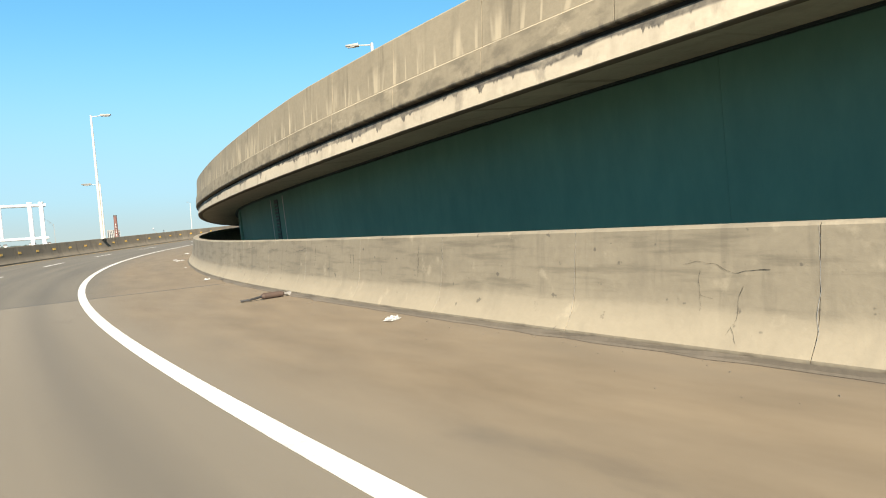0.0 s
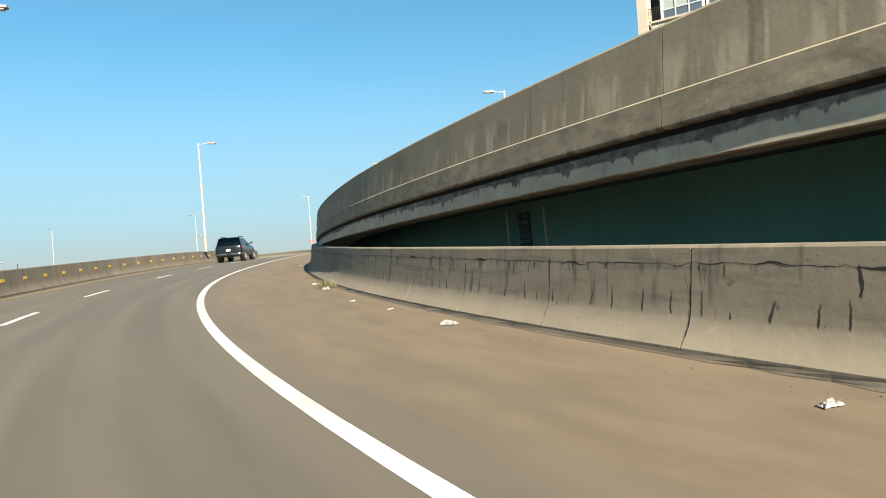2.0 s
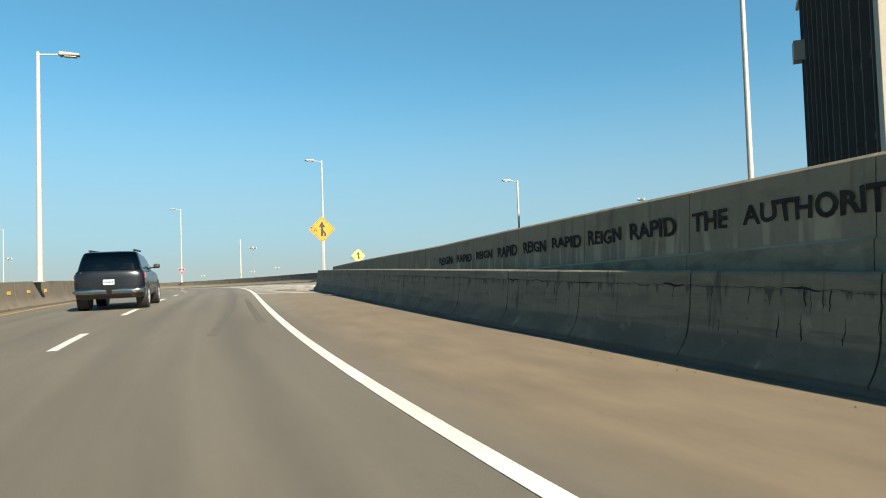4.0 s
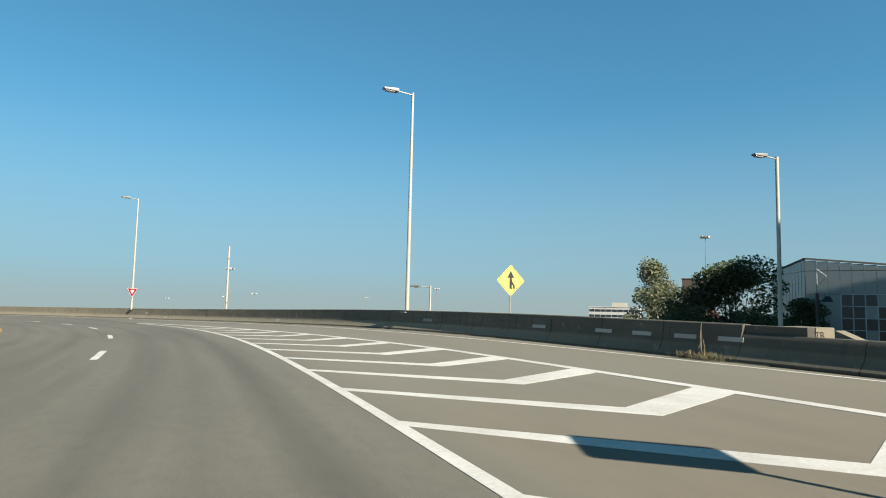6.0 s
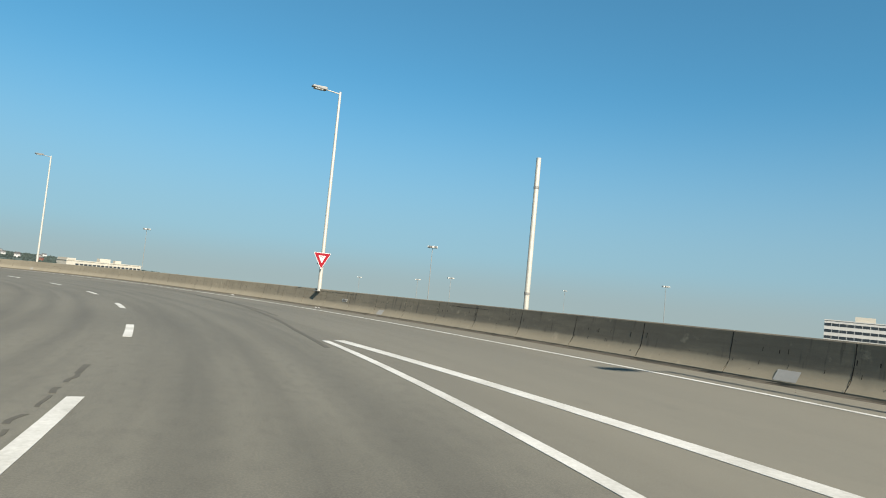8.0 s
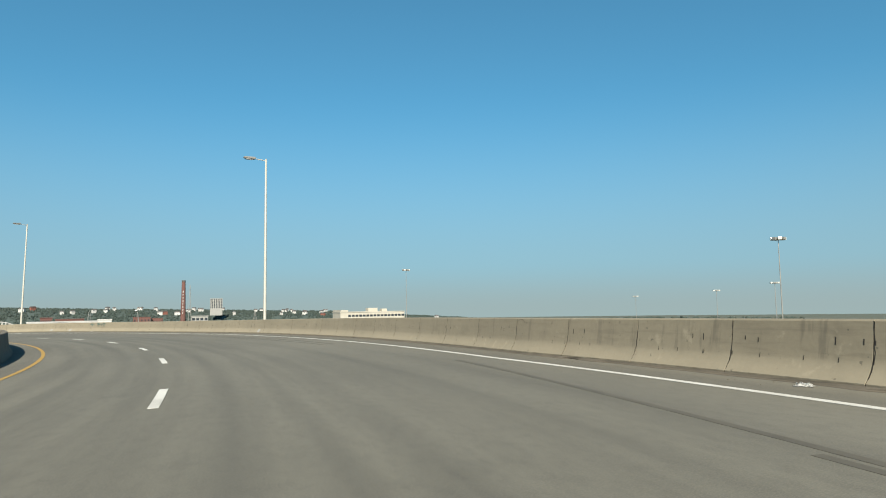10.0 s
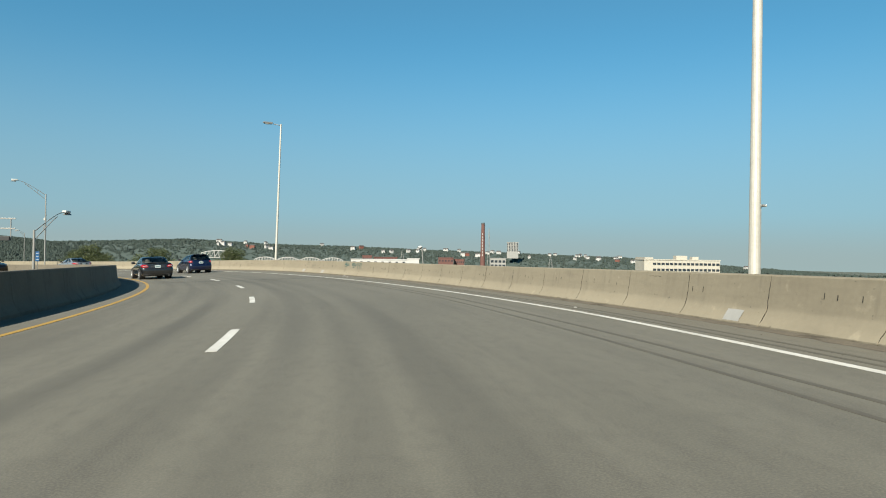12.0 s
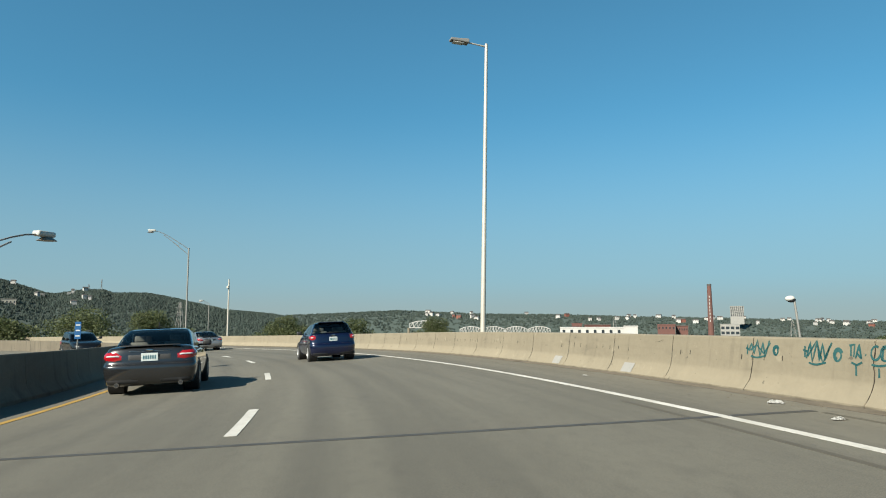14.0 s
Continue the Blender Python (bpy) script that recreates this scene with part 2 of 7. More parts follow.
def road_surface(name):
    """Worn grooved paving: tyre lanes and fine grit along the way; brown silt on the closed shoulder."""
    m = bpy.data.materials.new(name)
    m.use_nodes = True
    n, k = m.node_tree.nodes, m.node_tree.links
    b = n["Principled BSDF"]
    b.inputs["Roughness"].default_value = 0.88
    uv = n.new("ShaderNodeUVMap")
    uv.uv_map = "UVMap"
    sep = n.new("ShaderNodeSeparateXYZ")
    k.new(uv.outputs[0], sep.inputs[0])

    def noise_at(scale, stretch, detail=6):
        mp = n.new("ShaderNodeMapping")
        mp.inputs["Scale"].default_value = stretch
        k.new(uv.outputs[0], mp.inputs[0])
        t = n.new("ShaderNodeTexNoise")
        t.inputs["Scale"].default_value, t.inputs["Detail"].default_value, t.inputs["Roughness"].default_value = scale, detail, 0.6
        k.new(mp.outputs[0], t.inputs["Vector"])
        return t.outputs[0]

    def remap(v, a, c, lo=0.0, hi=1.0):
        r = n.new("ShaderNodeMapRange")
        r.inputs[1].default_value, r.inputs[2].default_value, r.inputs[3].default_value, r.inputs[4].default_value = a, c, lo, hi
        k.new(v, r.inputs[0])
        return r.outputs[0]

    def calc(op, a, c):
        x = n.new("ShaderNodeMath")
        x.operation = op
        for i, v in enumerate((a, c)):
            if isinstance(v, (int, float)):
                x.inputs[i].default_value = v
            else:
                k.new(v, x.inputs[i])
        return x.outputs[0]

    def mix(f, a, c):
        x = n.new("ShaderNodeMix")
        x.data_type = "RGBA"
        k.new(f, x.inputs["Factor"])
        for key, v in (("A", a), ("B", c)):
            if isinstance(v, tuple):
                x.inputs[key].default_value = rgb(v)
            else:
                k.new(v, x.inputs[key])
        return x.outputs["Result"]
    wide = noise_at(0.55, (1, 0.02, 1))
    grit, fine, lane, patch = noise_at(60, (1, 1, 1)), noise_at(190, (1, 1, 1), 3), noise_at(1.3, (1, 0.035, 1)), noise_at(0.22, (1, 0.35, 1))
    col = mix(remap(patch, 0.35, 0.65), ROAD_A, ROAD_B)
    col = mix(remap(lane, 0.46, 0.70, 0, 0.50), col, ROAD_DARK)
    col = mix(remap(wide, 0.52, 0.72, 0, 0.40), col, ROAD_DARK)
    col = mix(remap(noise_at(7, (1, 0.45, 1)), 0.46, 0.72, 0, 0.34), col, ROAD_DARK)
    col = mix(remap(grit, 0.42, 0.66, 0, 0.36), col, (0.32, 0.288, 0.212))
    col = mix(remap(fine, 0.58, 0.70, 0, 0.35), col, (0.085, 0.077, 0.062))
    older = calc("MULTIPLY", remap(sep.outputs[1], 80, 58), remap(patch, 0.25, 0.75, 0.65, 0.9))
    col = mix(older, col, mix(remap(noise_at(1.6, (1, 0.05, 1)), 0.35, 0.7), (0.104, 0.088, 0.063), (0.160, 0.135, 0.097)))
    col = mix(remap(sep.outputs[1], 2.10, 1.98, 0.0, 0.42), col, (0.27, 0.228, 0.165))
    gore = calc("MULTIPLY", remap(sep.outputs[0], 3.2, 4.4), calc("MULTIPLY", remap(sep.outputs[1], 58, 68), remap(sep.outputs[1], 130, 108)))
    col = mix(calc("MULTIPLY", gore, remap(patch, 0.3, 0.7, 0.45, 0.8)), col, (0.275, 0.248, 0.188))
    edge = calc("ADD", sep.outputs[0], calc("MULTIPLY", noise_at(0.35, (1, 0.3, 1)), 1.6))
    silt = calc("MULTIPLY", remap(edge, 4.35, 5.3), remap(sep.outputs[1], 84, 72))
    silt = calc("MULTIPLY", silt, remap(noise_at(0.5, (1, 0.25, 1)), 0.30, 0.62, 0.55, 1.0))
    col = mix(silt, col, mix(remap(noise_at(2.2, (1, 0.3, 1)), 0.3, 0.7), (0.160, 0.120, 0.072), (0.235, 0.180, 0.112)))
    mid = calc("ABSOLUTE", calc("SUBTRACT", calc("ABSOLUTE", sep.outputs[0], 0.0), 1.85), 0.0)
    path = remap(calc("ADD", calc("ABSOLUTE", calc("SUBTRACT", mid, 0.82), 0.0), calc("MULTIPLY", noise_at(0.7, (1, 0.06, 1)), 0.5)), 0.62, 0.28)
    col = mix(calc("MULTIPLY", path, remap(noise_at(0.5, (1, 0.08, 1)), 0.30, 0.66, 0.10, 0.42)), col, ROAD_DARK)
    oil = remap(calc("ADD", mid, calc("MULTIPLY", noise_at(1.1, (1, 0.10, 1)), 0.5)), 0.50, 0.22)
    col = mix(calc("MULTIPLY", oil, 0.22), col, ROAD_DARK)
    spots = noise_at(0.9, (1, 0.35, 1))
    col = mix(remap(spots, 0.64, 0.76, 0, 0.45), col, (0.07, 0.062, 0.052))
    k.new(col, b.inputs["Base Color"])
    bp = n.new("ShaderNodeBump")
    bp.inputs["Strength"].default_value, bp.inputs["Distance"].default_value = 0.25, 0.006
    k.new(calc("ADD", grit, fine), bp.inputs["Height"])
    k.new(bp.outputs[0], b.inputs["Normal"])
    return m


ROAD_A, ROAD_B, ROAD_DARK = (0.196, 0.182, 0.143), (0.146, 0.136, 0.108), (0.070, 0.064, 0.053)
M_ROAD = road_surface("worn_pavement")
M_BARRIER = concrete("barrier_concrete", (0.34, 0.292, 0.205), (0.225, 0.192, 0.135), 0.22, 0.4)
M_BARRIER_NEWER = concrete("newer_barrier_concrete", (0.34, 0.292, 0.205), (0.245, 0.208, 0.146), 0.22, 0.35)
# median concrete darkened to carry the barrier's shade in its colour
M_MEDIAN_SHADED = concrete("median_concrete_shaded", (0.23, 0.195, 0.14), (0.13, 0.11, 0.08), 0.5, 0.4)
M_PARAPET = concrete("parapet_concrete", (0.41, 0.345, 0.235), (0.27, 0.225, 0.152), 0.2, 0.45)
M_WALL_IN = stains_and_shade(concrete("inner_wall_concrete", (0.34, 0.292, 0.205), (0.225, 0.192, 0.135), 0.2, 0.4), "inner", (0.34, 0.292, 0.205))
M_WALL_OUT = stains_and_shade(concrete("outer_wall_concrete", (0.34, 0.292, 0.205), (0.245, 0.208, 0.146), 0.12, 0.3), "outer", (0.32, 0.275, 0.195))
stains_and_shade(M_PARAPET, "parapet", (0.38, 0.32, 0.22))
M_DECK_EDGE = stains_and_shade(concrete("deck_edge_concrete", (0.72, 0.62, 0.46), (0.48, 0.41, 0.30), 0.2, 0.4), "fascia", (0.56, 0.48, 0.36))
M_STEEL = material("green_girder_paint", (0.140, 0.325, 0.245), (0.072, 0.195, 0.152), 0.7, big=0.45, small=4, stretch=(1, 1, 0.35), bump=0.1, spread=0.7)
# near-black tone for flanges and splice plates
M_STEEL_DARK = material("dark_girder_steel", (0.012, 0.03, 0.032), (0.006, 0.014, 0.016), 0.6, bump=0.1)
M_PAINT_W = material("road_paint_white", (0.96, 0.93, 0.86), (0.52, 0.49, 0.43), 0.7, big=1.1, small=22, spread=0.55)
M_PAINT_Y = material("road_paint_yellow", (0.62, 0.36, 0.05), (0.40, 0.25, 0.06), 0.7, big=1.5, small=30, spread=0.8)
M_RUBBER = material("tyre_mark", (0.085, 0.076, 0.058), (0.140, 0.124, 0.092), 0.85, big=2.0, small=30, spread=0.6)
M_TAR = material("joint_seal", (0.045, 0.042, 0.04), (0.10, 0.095, 0.085), 0.7, big=3, small=30)
M_GALV = material("galvanised_pole", (0.76, 0.71, 0.61), (0.58, 0.54, 0.46), 0.5, 0.25, big=2, small=18, bump=0.05)
M_HEAD = material("lamp_casting", (0.42, 0.40, 0.36), (0.30, 0.29, 0.27), 0.45, 0.3, bump=0.05)
M_LENS = material("lamp_lens", (0.75, 0.74, 0.68), (0.6, 0.6, 0.56), 0.2, bump=0)
M_DARK = material("crack_dark", (0.03, 0.027, 0.024), (0.06, 0.055, 0.05), 0.9, bump=0)
M_GROUND = material("city_ground", (0.16, 0.155, 0.12), (0.05, 0.075, 0.035), 0.95, big=0.012, small=0.15, bump=0, spread=0.8)
# hill colour shifted blue-grey, distance haze put into it
M_HAZED_HILL = material("hazed_hill", (0.088, 0.118, 0.102), (0.066, 0.092, 0.080), 0.95, big=0.01, small=0.12, bump=0, spread=0.9)
M_LEAF = material("leaves", (0.150, 0.180, 0.075), (0.065, 0.092, 0.040), 0.7, big=0.6, small=6, bump=0, island=0.35)
M_LEAF_PALE = material("leaves_pale", (0.46, 0.46, 0.27), (0.22, 0.24, 0.12), 0.7, big=0.6, small=6, bump=0, island=0.35)
# hedge leaf colour made yellower and brighter for the sunlight on it
M_LEAF_HEDGE = material("leaves_sunny", (0.165, 0.190, 0.070), (0.080, 0.105, 0.040), 0.7, big=0.6, small=6, bump=0, island=0.35)
# far crowns lightened and blued in the colour, as haze does
M_HAZED_LEAF = material("hazed_tree_crowns", (0.165, 0.212, 0.182), (0.120, 0.162, 0.142), 0.95, big=0.02, small=0.3, bump=0, island=0.22)
for leaf_mat in (M_LEAF, M_LEAF_PALE, M_LEAF_HEDGE, M_HAZED_LEAF):
    n, k = leaf_mat.node_tree.nodes, leaf_mat.node_tree.links
    lit, both = n.new("ShaderNodeBsdfTranslucent"), n.new("ShaderNodeMixShader")
    # far crowns more translucent, to flatten their contrast like haze
    both.inputs[0].default_value = 0.62 if leaf_mat is M_HAZED_LEAF else 0.42
    k.new(n["Principled BSDF"].inputs["Base Color"].links[0].from_socket, lit.inputs[0])
    k.new(n["Principled BSDF"].outputs[0], both.inputs[1])
    k.new(lit.outputs[0], both.inputs[2])
    k.new(both.outputs[0], n["Material Output"].inputs[0])
M_BARK = material("bark", (0.12, 0.09, 0.065), (0.06, 0.045, 0.035), 0.9, big=3, small=20)


# ---- the line of the road ----
# distances along the lane line (m); curvature, height and cross fall at even knots
KNOT_K = np.arange(-20, 300, 20.0)
CURV = [-0.00415, -0.01099, -0.01406, -0.01216, -0.00281, 0.00185, 0.01054, 0.01132, 0.0099, 0.00891, 0.01025, 0.00998, 0.01029, 0.01072, 0.01101, 0.01123]
KNOT_Z = np.arange(-20, 300, 30.0)
HEIGHT = [-0.009, 0.105, 0.54, 1.171, 1.173, 0.888, 0.455, 0.115, -0.397, -1.169, -1.939]
FALL = [-0.0194, 0.0004, -0.022, -0.0106, -0.0279, -0.0137, -0.0345, -0.0166, -0.0423, -0.0318, -0.0204]
ST = np.arange(-120.0, 421.0, 1.0)


def line_of_road():
    k = np.interp(ST, KNOT_K, CURV)
    i0 = int(np.argmin(np.abs(ST + 20)))
    th = np.concatenate([[0], np.cumsum((k[1:] + k[:-1]) / 2)])
    th = th - th[i0] + -0.0010
    mid = (th[1:] + th[:-1]) / 2
    x, y = np.concatenate([[0], np.cumsum(np.cos(mid))]), np.concatenate([[0], np.cumsum(np.sin(mid))])
    z = np.interp(ST, KNOT_Z, HEIGHT)
    z = np.where(ST < -20, HEIGHT[0] + (ST + 20) * (HEIGHT[1] - HEIGHT[0]) / 30, z)
    z = np.where(ST > 250, HEIGHT[9] + (ST - 250) * (HEIGHT[10] - HEIGHT[9]) / 30 * 0.6, z)
    win = np.hanning(33)
    win /= win.sum()
    z = np.convolve(np.pad(z, 16, "edge"), win, "valid")
    e = np.convolve(np.pad(np.interp(ST, KNOT_Z, FALL), 16, "edge"), win, "valid")
    return x - x[i0], y - y[i0], th, z, e


RX, RY, RT, RZ, RE = line_of_road()


def at(s, l, h=0.0):
    """The point s metres along, l to the right of the lane line and h above the paving."""
    x, y, t = np.interp(s, ST, RX), np.interp(s, ST, RY), np.interp(s, ST, RT)
    return Vector((x + math.sin(t) * l, y - math.cos(t) * l, np.interp(s, ST, RZ) - np.interp(s, ST, RE) * l + h))


def heading(s):
    return float(np.degrees(np.interp(s, ST, RT)))


def lerp(pts):
    xs, ys = zip(*pts)
    return lambda s: float(np.interp(s, xs, ys))


EDGE = lerp([(-20, 3.42), (60, 3.67), (140, 3.72)])
BASE_1 = lerp([(-20, 6.14), (10, 6.55), (30, 6.60), (50, 6.80), (70, 6.39)])
EDGE_2 = lerp([(60, 14.9), (80, 12.30), (100, 10.07), (120, 8.48), (150, 7.05), (180, 6.92), (220, 5.18), (290, 3.76)])
BASE_2 = lerp([(-40, 19.5), (-15, 17.3), (0, 16.2), (30, 15.0), (60, 14.15), (80, 12.62), (100, 11.31), (120, 9.96), (150, 7.98), (180, 8.18), (220, 7.07), (290, 5.70)])
GORE_R = lerp([(60, 10.85), (75, 9.42), (90, 7.98), (105, 5.69), (120, 3.88)])
LEFT_LINE = lerp([(-40, -3.4), (45, -3.45), (58, -3.8), (75, -3.8), (120, -3.7), (330, -3.55)])
LEFT_BASE = lerp([(-40, -3.95), (42, -3.95), (56, -4.6), (75, -4.15), (120, -4.8), (330, -4.75)])
PARA_L = lerp([(-58, 10.6), (-15, 8.42), (0, 7.62), (15, 7.02), (30, 6.97), (45, 7.18), (60, 7.53), (76, 7.23)])
PARA_TOP = lerp([(-58, 5.7), (-15, 4.40), (0, 3.96), (15, 3.20), (30, 2.56), (45, 2.0), (60, 1.47), (76, 1.08)])
PARA_LOW = lerp([(-58, 4.7), (-15, 3.37), (0, 2.76), (15, 2.18), (30, 1.59), (45, 0.97), (60, 0.31), (76, -0.26)])
FASCIA_LOW = lerp([(-58, 4.2), (-15, 3.0), (0, 2.36), (15, 1.85), (30, 1.24), (45, 0.68), (60, 0.14), (76, -0.4)])
NOSE = 75.7
H_1, H_2, H_L = 0.93, 0.86, 0.98


# ---- building helpers ----
def part(name, bm, mat, parent=None, label="", smooth=False):
    me = bpy.data.meshes.new(name)
    bm.normal_update()
    bm.to_mesh(me)
    bm.free()
    return mesh_part(name, me, mat, parent, label, smooth)


def mesh_part(name, me, mat, parent=None, label="", smooth=False):
    for m in (mat if isinstance(mat, (list, tuple)) else [mat]):
        me.materials.append(m)
    if smooth:
        me.shade_smooth()
    ob = new(name, me)
    if parent:
        ob.parent = parent
    if label:
        ob["label"] = label
    return ob


def empty(name, m=None):
    ob = new(name)
    if m is not None:
        ob.matrix_world = m
    return ob


def box(bm, x0, x1, y0, y1, z0, z1, m=None, bevel=0.0):
    r = bmesh.ops.create_cube(bm, size=1)
    v = r["verts"]
    bmesh.ops.transform(bm, matrix=Matrix.Translation(((x0 + x1) / 2, (y0 + y1) / 2, (z0 + z1) / 2)) @ Matrix.Diagonal((x1 - x0, y1 - y0, z1 - z0, 1)), verts=v)
    if bevel:
        e = list({e for q in v for e in q.link_edges})
        v = bmesh.ops.bevel(bm, geom=e, offset=bevel, segments=2, affect="EDGES", profile=0.6)["verts"]
        v = list({q for f in {f for w in v for f in w.link_faces} for q in f.verts})
    if m is not None:
        bmesh.ops.transform(bm, matrix=m, verts=v)
    return v


def tube(bm, a, b, r0, r1=None, seg=12):
    a, b = Vector(a), Vector(b)
    r1 = r0 if r1 is None else r1
    d = b - a
    m = Matrix.Translation((a + b) / 2) @ d.to_track_quat("Z", "Y").to_matrix().to_4x4()
    return bmesh.ops.create_cone(bm, cap_ends=True, segments=seg, radius1=r0, radius2=r1, depth=d.length, matrix=m)["verts"]


def sweep(name, s0, s1, prof, mat, parent=None, label="", step=1.0, closed=True, uv=False, smooth=False, wall=None):
    """A body along the road: prof(s) gives its outline as (l, h)."""
    n = max(1, int(round((s1 - s0) / step)))
    ss = [s0 + (s1 - s0) * i / n for i in range(n + 1)]
    verts, faces, uvs = [], [], []
    rows = [prof(s) for s in ss]
    m = len(rows[0])
    for s, row in zip(ss, rows):
        verts += [tuple(at(s, l, h)) for l, h in row]
    for i in range(n):
        for j in range(m if closed else m - 1):
            a, b = i * m + j, i * m + (j + 1) % m
            faces.append((a, b, b + m, a + m))
            corners = [(i, j), (i, (j + 1) % m), (i + 1, (j + 1) % m), (i + 1, j)]
            uvs += [(ss[p], wall(ss[p], rows[p][q][1])) if wall else (rows[p][q][0], ss[p]) for p, q in corners]
    if closed:
        faces += [tuple(range(m - 1, -1, -1)), tuple(n * m + j for j in range(m))]
        uvs += [(ss[p], wall(ss[p], rows[p][j][1])) if wall else (rows[p][j][0], ss[p]) for p, js in ((0, range(m - 1, -1, -1)), (n, range(m))) for j in js]
    me = bpy.data.meshes.new(name)
    me.from_pydata(verts, [], faces)
    if uv or wall:
        layer = me.uv_layers.new(name="UVMap")
        layer.data.foreach_set("uv", np.array(uvs, dtype=np.float32).ravel())
    bm = bmesh.new()
    bm.from_mesh(me)
    bmesh.ops.recalc_face_normals(bm, faces=bm.faces)
    bm.to_mesh(me)
    bm.free()
    return mesh_part(name, me, mat, parent, label, smooth)


def stripe(name, s0, s1, off, width, mat, parent, label="", h=0.006, step=1.0):
    return sweep(name, s0, s1, lambda s: [(off(s) - width / 2, h - 0.004), (off(s) - width / 2, h), (off(s) + width / 2, h), (off(s) + width / 2, h - 0.004)], mat, parent, label, step)

# ---- the setting: ground, road, barriers, ramp ----
def ground_height(x, y):
    r = math.hypot(x - 110, y + 60)
    return -11.0 - 0.016 * max(0.0, r - 80) + (noise.noise((x * 0.004, y * 0.004, 0)) * 2.0 if r > 90 else 0)


def build_ground():
    verts, faces = [(110, -60, ground_height(110, -60))], []
    radii = [15 * 1.16 ** i for i in range(40)]
    radii = [r for r in radii if r < 4700] + [4800]
    n = 72
    for r in radii:
        for j in range(n):
            a = 2 * math.pi * j / n
            x, y = 110 + r * math.cos(a), -60 + r * math.sin(a)
            verts.append((x, y, ground_height(x, y)))
    for j in range(n):
        faces.append((0, 1 + j, 1 + (j + 1) % n))
    for i in range(len(radii) - 1):
        for j in range(n):
            a, b = 1 + i * n + j, 1 + i * n + (j + 1) % n
            faces.append((a, a + n, b + n, b))
    me = bpy.data.meshes.new("ground")
    me.from_pydata(verts, [], faces)
    tagged(mesh_part("ground", me, M_GROUND), "low green and grey city ground below the viaduct", "ground", kind="structure")


build_ground()


def right_bound(s):
    return BASE_1(s) + 0.45 if s < NOSE - 0.2 else BASE_2(s) + 0.5


road = tagged(empty("road"), "worn grey concrete highway with brown silt on its shoulder", "road", kind="structure")
for a, b in ((-60, NOSE - 0.3), (NOSE - 0.3, 330)):
    sweep("paving", a, b, lambda s: [(LEFT_BASE(s) - 0.5, -0.45)] + [(LEFT_BASE(s) - 0.5 + (min(right_bound(max(s, a + 0.01)), 60) - LEFT_BASE(s) + 0.5) * i / 12, 0.0) for i in range(13)]
          + [(right_bound(max(s, a + 0.01)), -0.45)], M_ROAD, road, uv=True, step=1.0, label="worn grey paving")
stripe("edge_line", -60, 118.4, EDGE, 0.15, M_PAINT_W, road, "solid white edge line")
stripe("edge_line", 62, 330, EDGE_2, 0.13, M_PAINT_W, road, "solid white edge line")
stripe("edge_line", -60, 330, LEFT_LINE, 0.13, M_PAINT_Y, road, "solid yellow edge line")
DASHES = [5.5, 15.0, 23.8, 31.6, 39.2, 48.8, 56.9, 64.7, 72.8, 80.2, 91.0, 100.1, 110.4, 119.1, 127.9, 137.3, 147.3, 157.6, 166.9, 177.3, 186.9, 196.0, 206.2, 215.6, 226.0, 234.6, 244.5, 254.5, 264.5, 274.5]
for s in DASHES:
    stripe("lane_dash", s - 1.35, s + 1.35, lambda s: 0.0, 0.15, M_PAINT_W, road, step=0.9)
stripe("gore_line", 63, 118.6, GORE_R, 0.25, M_PAINT_W, road, "white gore line")


def chevron(s_out, parent):
    """One gore stripe: a thin leg from the left line, a broad leg back to the right line."""
    lo, hi = EDGE(s_out), GORE_R(s_out)
    w = hi - lo
    if w < 0.5:
        return
    k, knee = w / 5, lo + w * 0.56
    pts = [(s_out + 1.15 * k, lo), (s_out + 1.15 * k + 0.30, lo), (s_out - 1.30 * k, knee), (s_out, hi), (s_out - 0.35 - 0.40 * k, hi), (s_out - 1.55 * k - 0.35, knee + 0.03)]
    bm = bmesh.new()
    low = [bm.verts.new(at(a, b, 0.002)) for a, b in pts]
    top = [bm.verts.new(at(a, b, 0.006)) for a, b in pts]
    bm.faces.new((top[0], top[1], top[2], top[5]))
    bm.faces.new((top[5], top[2], top[3], top[4]))
    for i in range(6):
        j = (i + 1) % 6
        bm.faces.new((low[i], low[j], top[j], top[i]))
    bmesh.ops.recalc_face_normals(bm, faces=bm.faces)
    part("gore_stripe", bm, M_PAINT_W, parent)


for i in range(13):
    chevron(73.75 + 2.78 * i, road)


def tyre_mark(pts, w):
    f = lerp(pts)
    stripe("tyre_mark", pts[0][0], pts[-1][0], f, w, M_RUBBER, road, "dark rubber skid mark", h=0.0035, step=0.8)


tyre_mark([(126.5, 4.55), (128.8, 4.78), (133.5, 5.1), (138.6, 5.4), (144.5, 5.8), (150, 6.2)], 0.11)
tyre_mark([(117.0, 3.4), (121.0, 3.65), (125.6, 4.16), (134.2, 5.03), (140, 5.3)], 0.11)
tyre_mark([(160, 6.1), (170, 5.95), (180.0, 5.72), (185.5, 5.7), (190.2, 5.58), (206, 5.45)], 0.085)
tyre_mark([(160, 5.65), (170, 5.5), (180.0, 5.3), (185.5, 5.3), (200, 5.1)], 0.08)
tyre_mark([(165, 7.55), (180.6, 7.46), (184.5, 7.37), (204, 7.1)], 0.075)
tyre_mark([(165, 7.3), (180.6, 7.2), (184.5, 7.12), (202, 6.9)], 0.07)
tyre_mark([(56.0, 2.3), (63.0, 2.75), (72.0, 2.86)], 0.16)
tyre_mark([(58.0, 3.28), (69.0, 3.24)], 0.16)
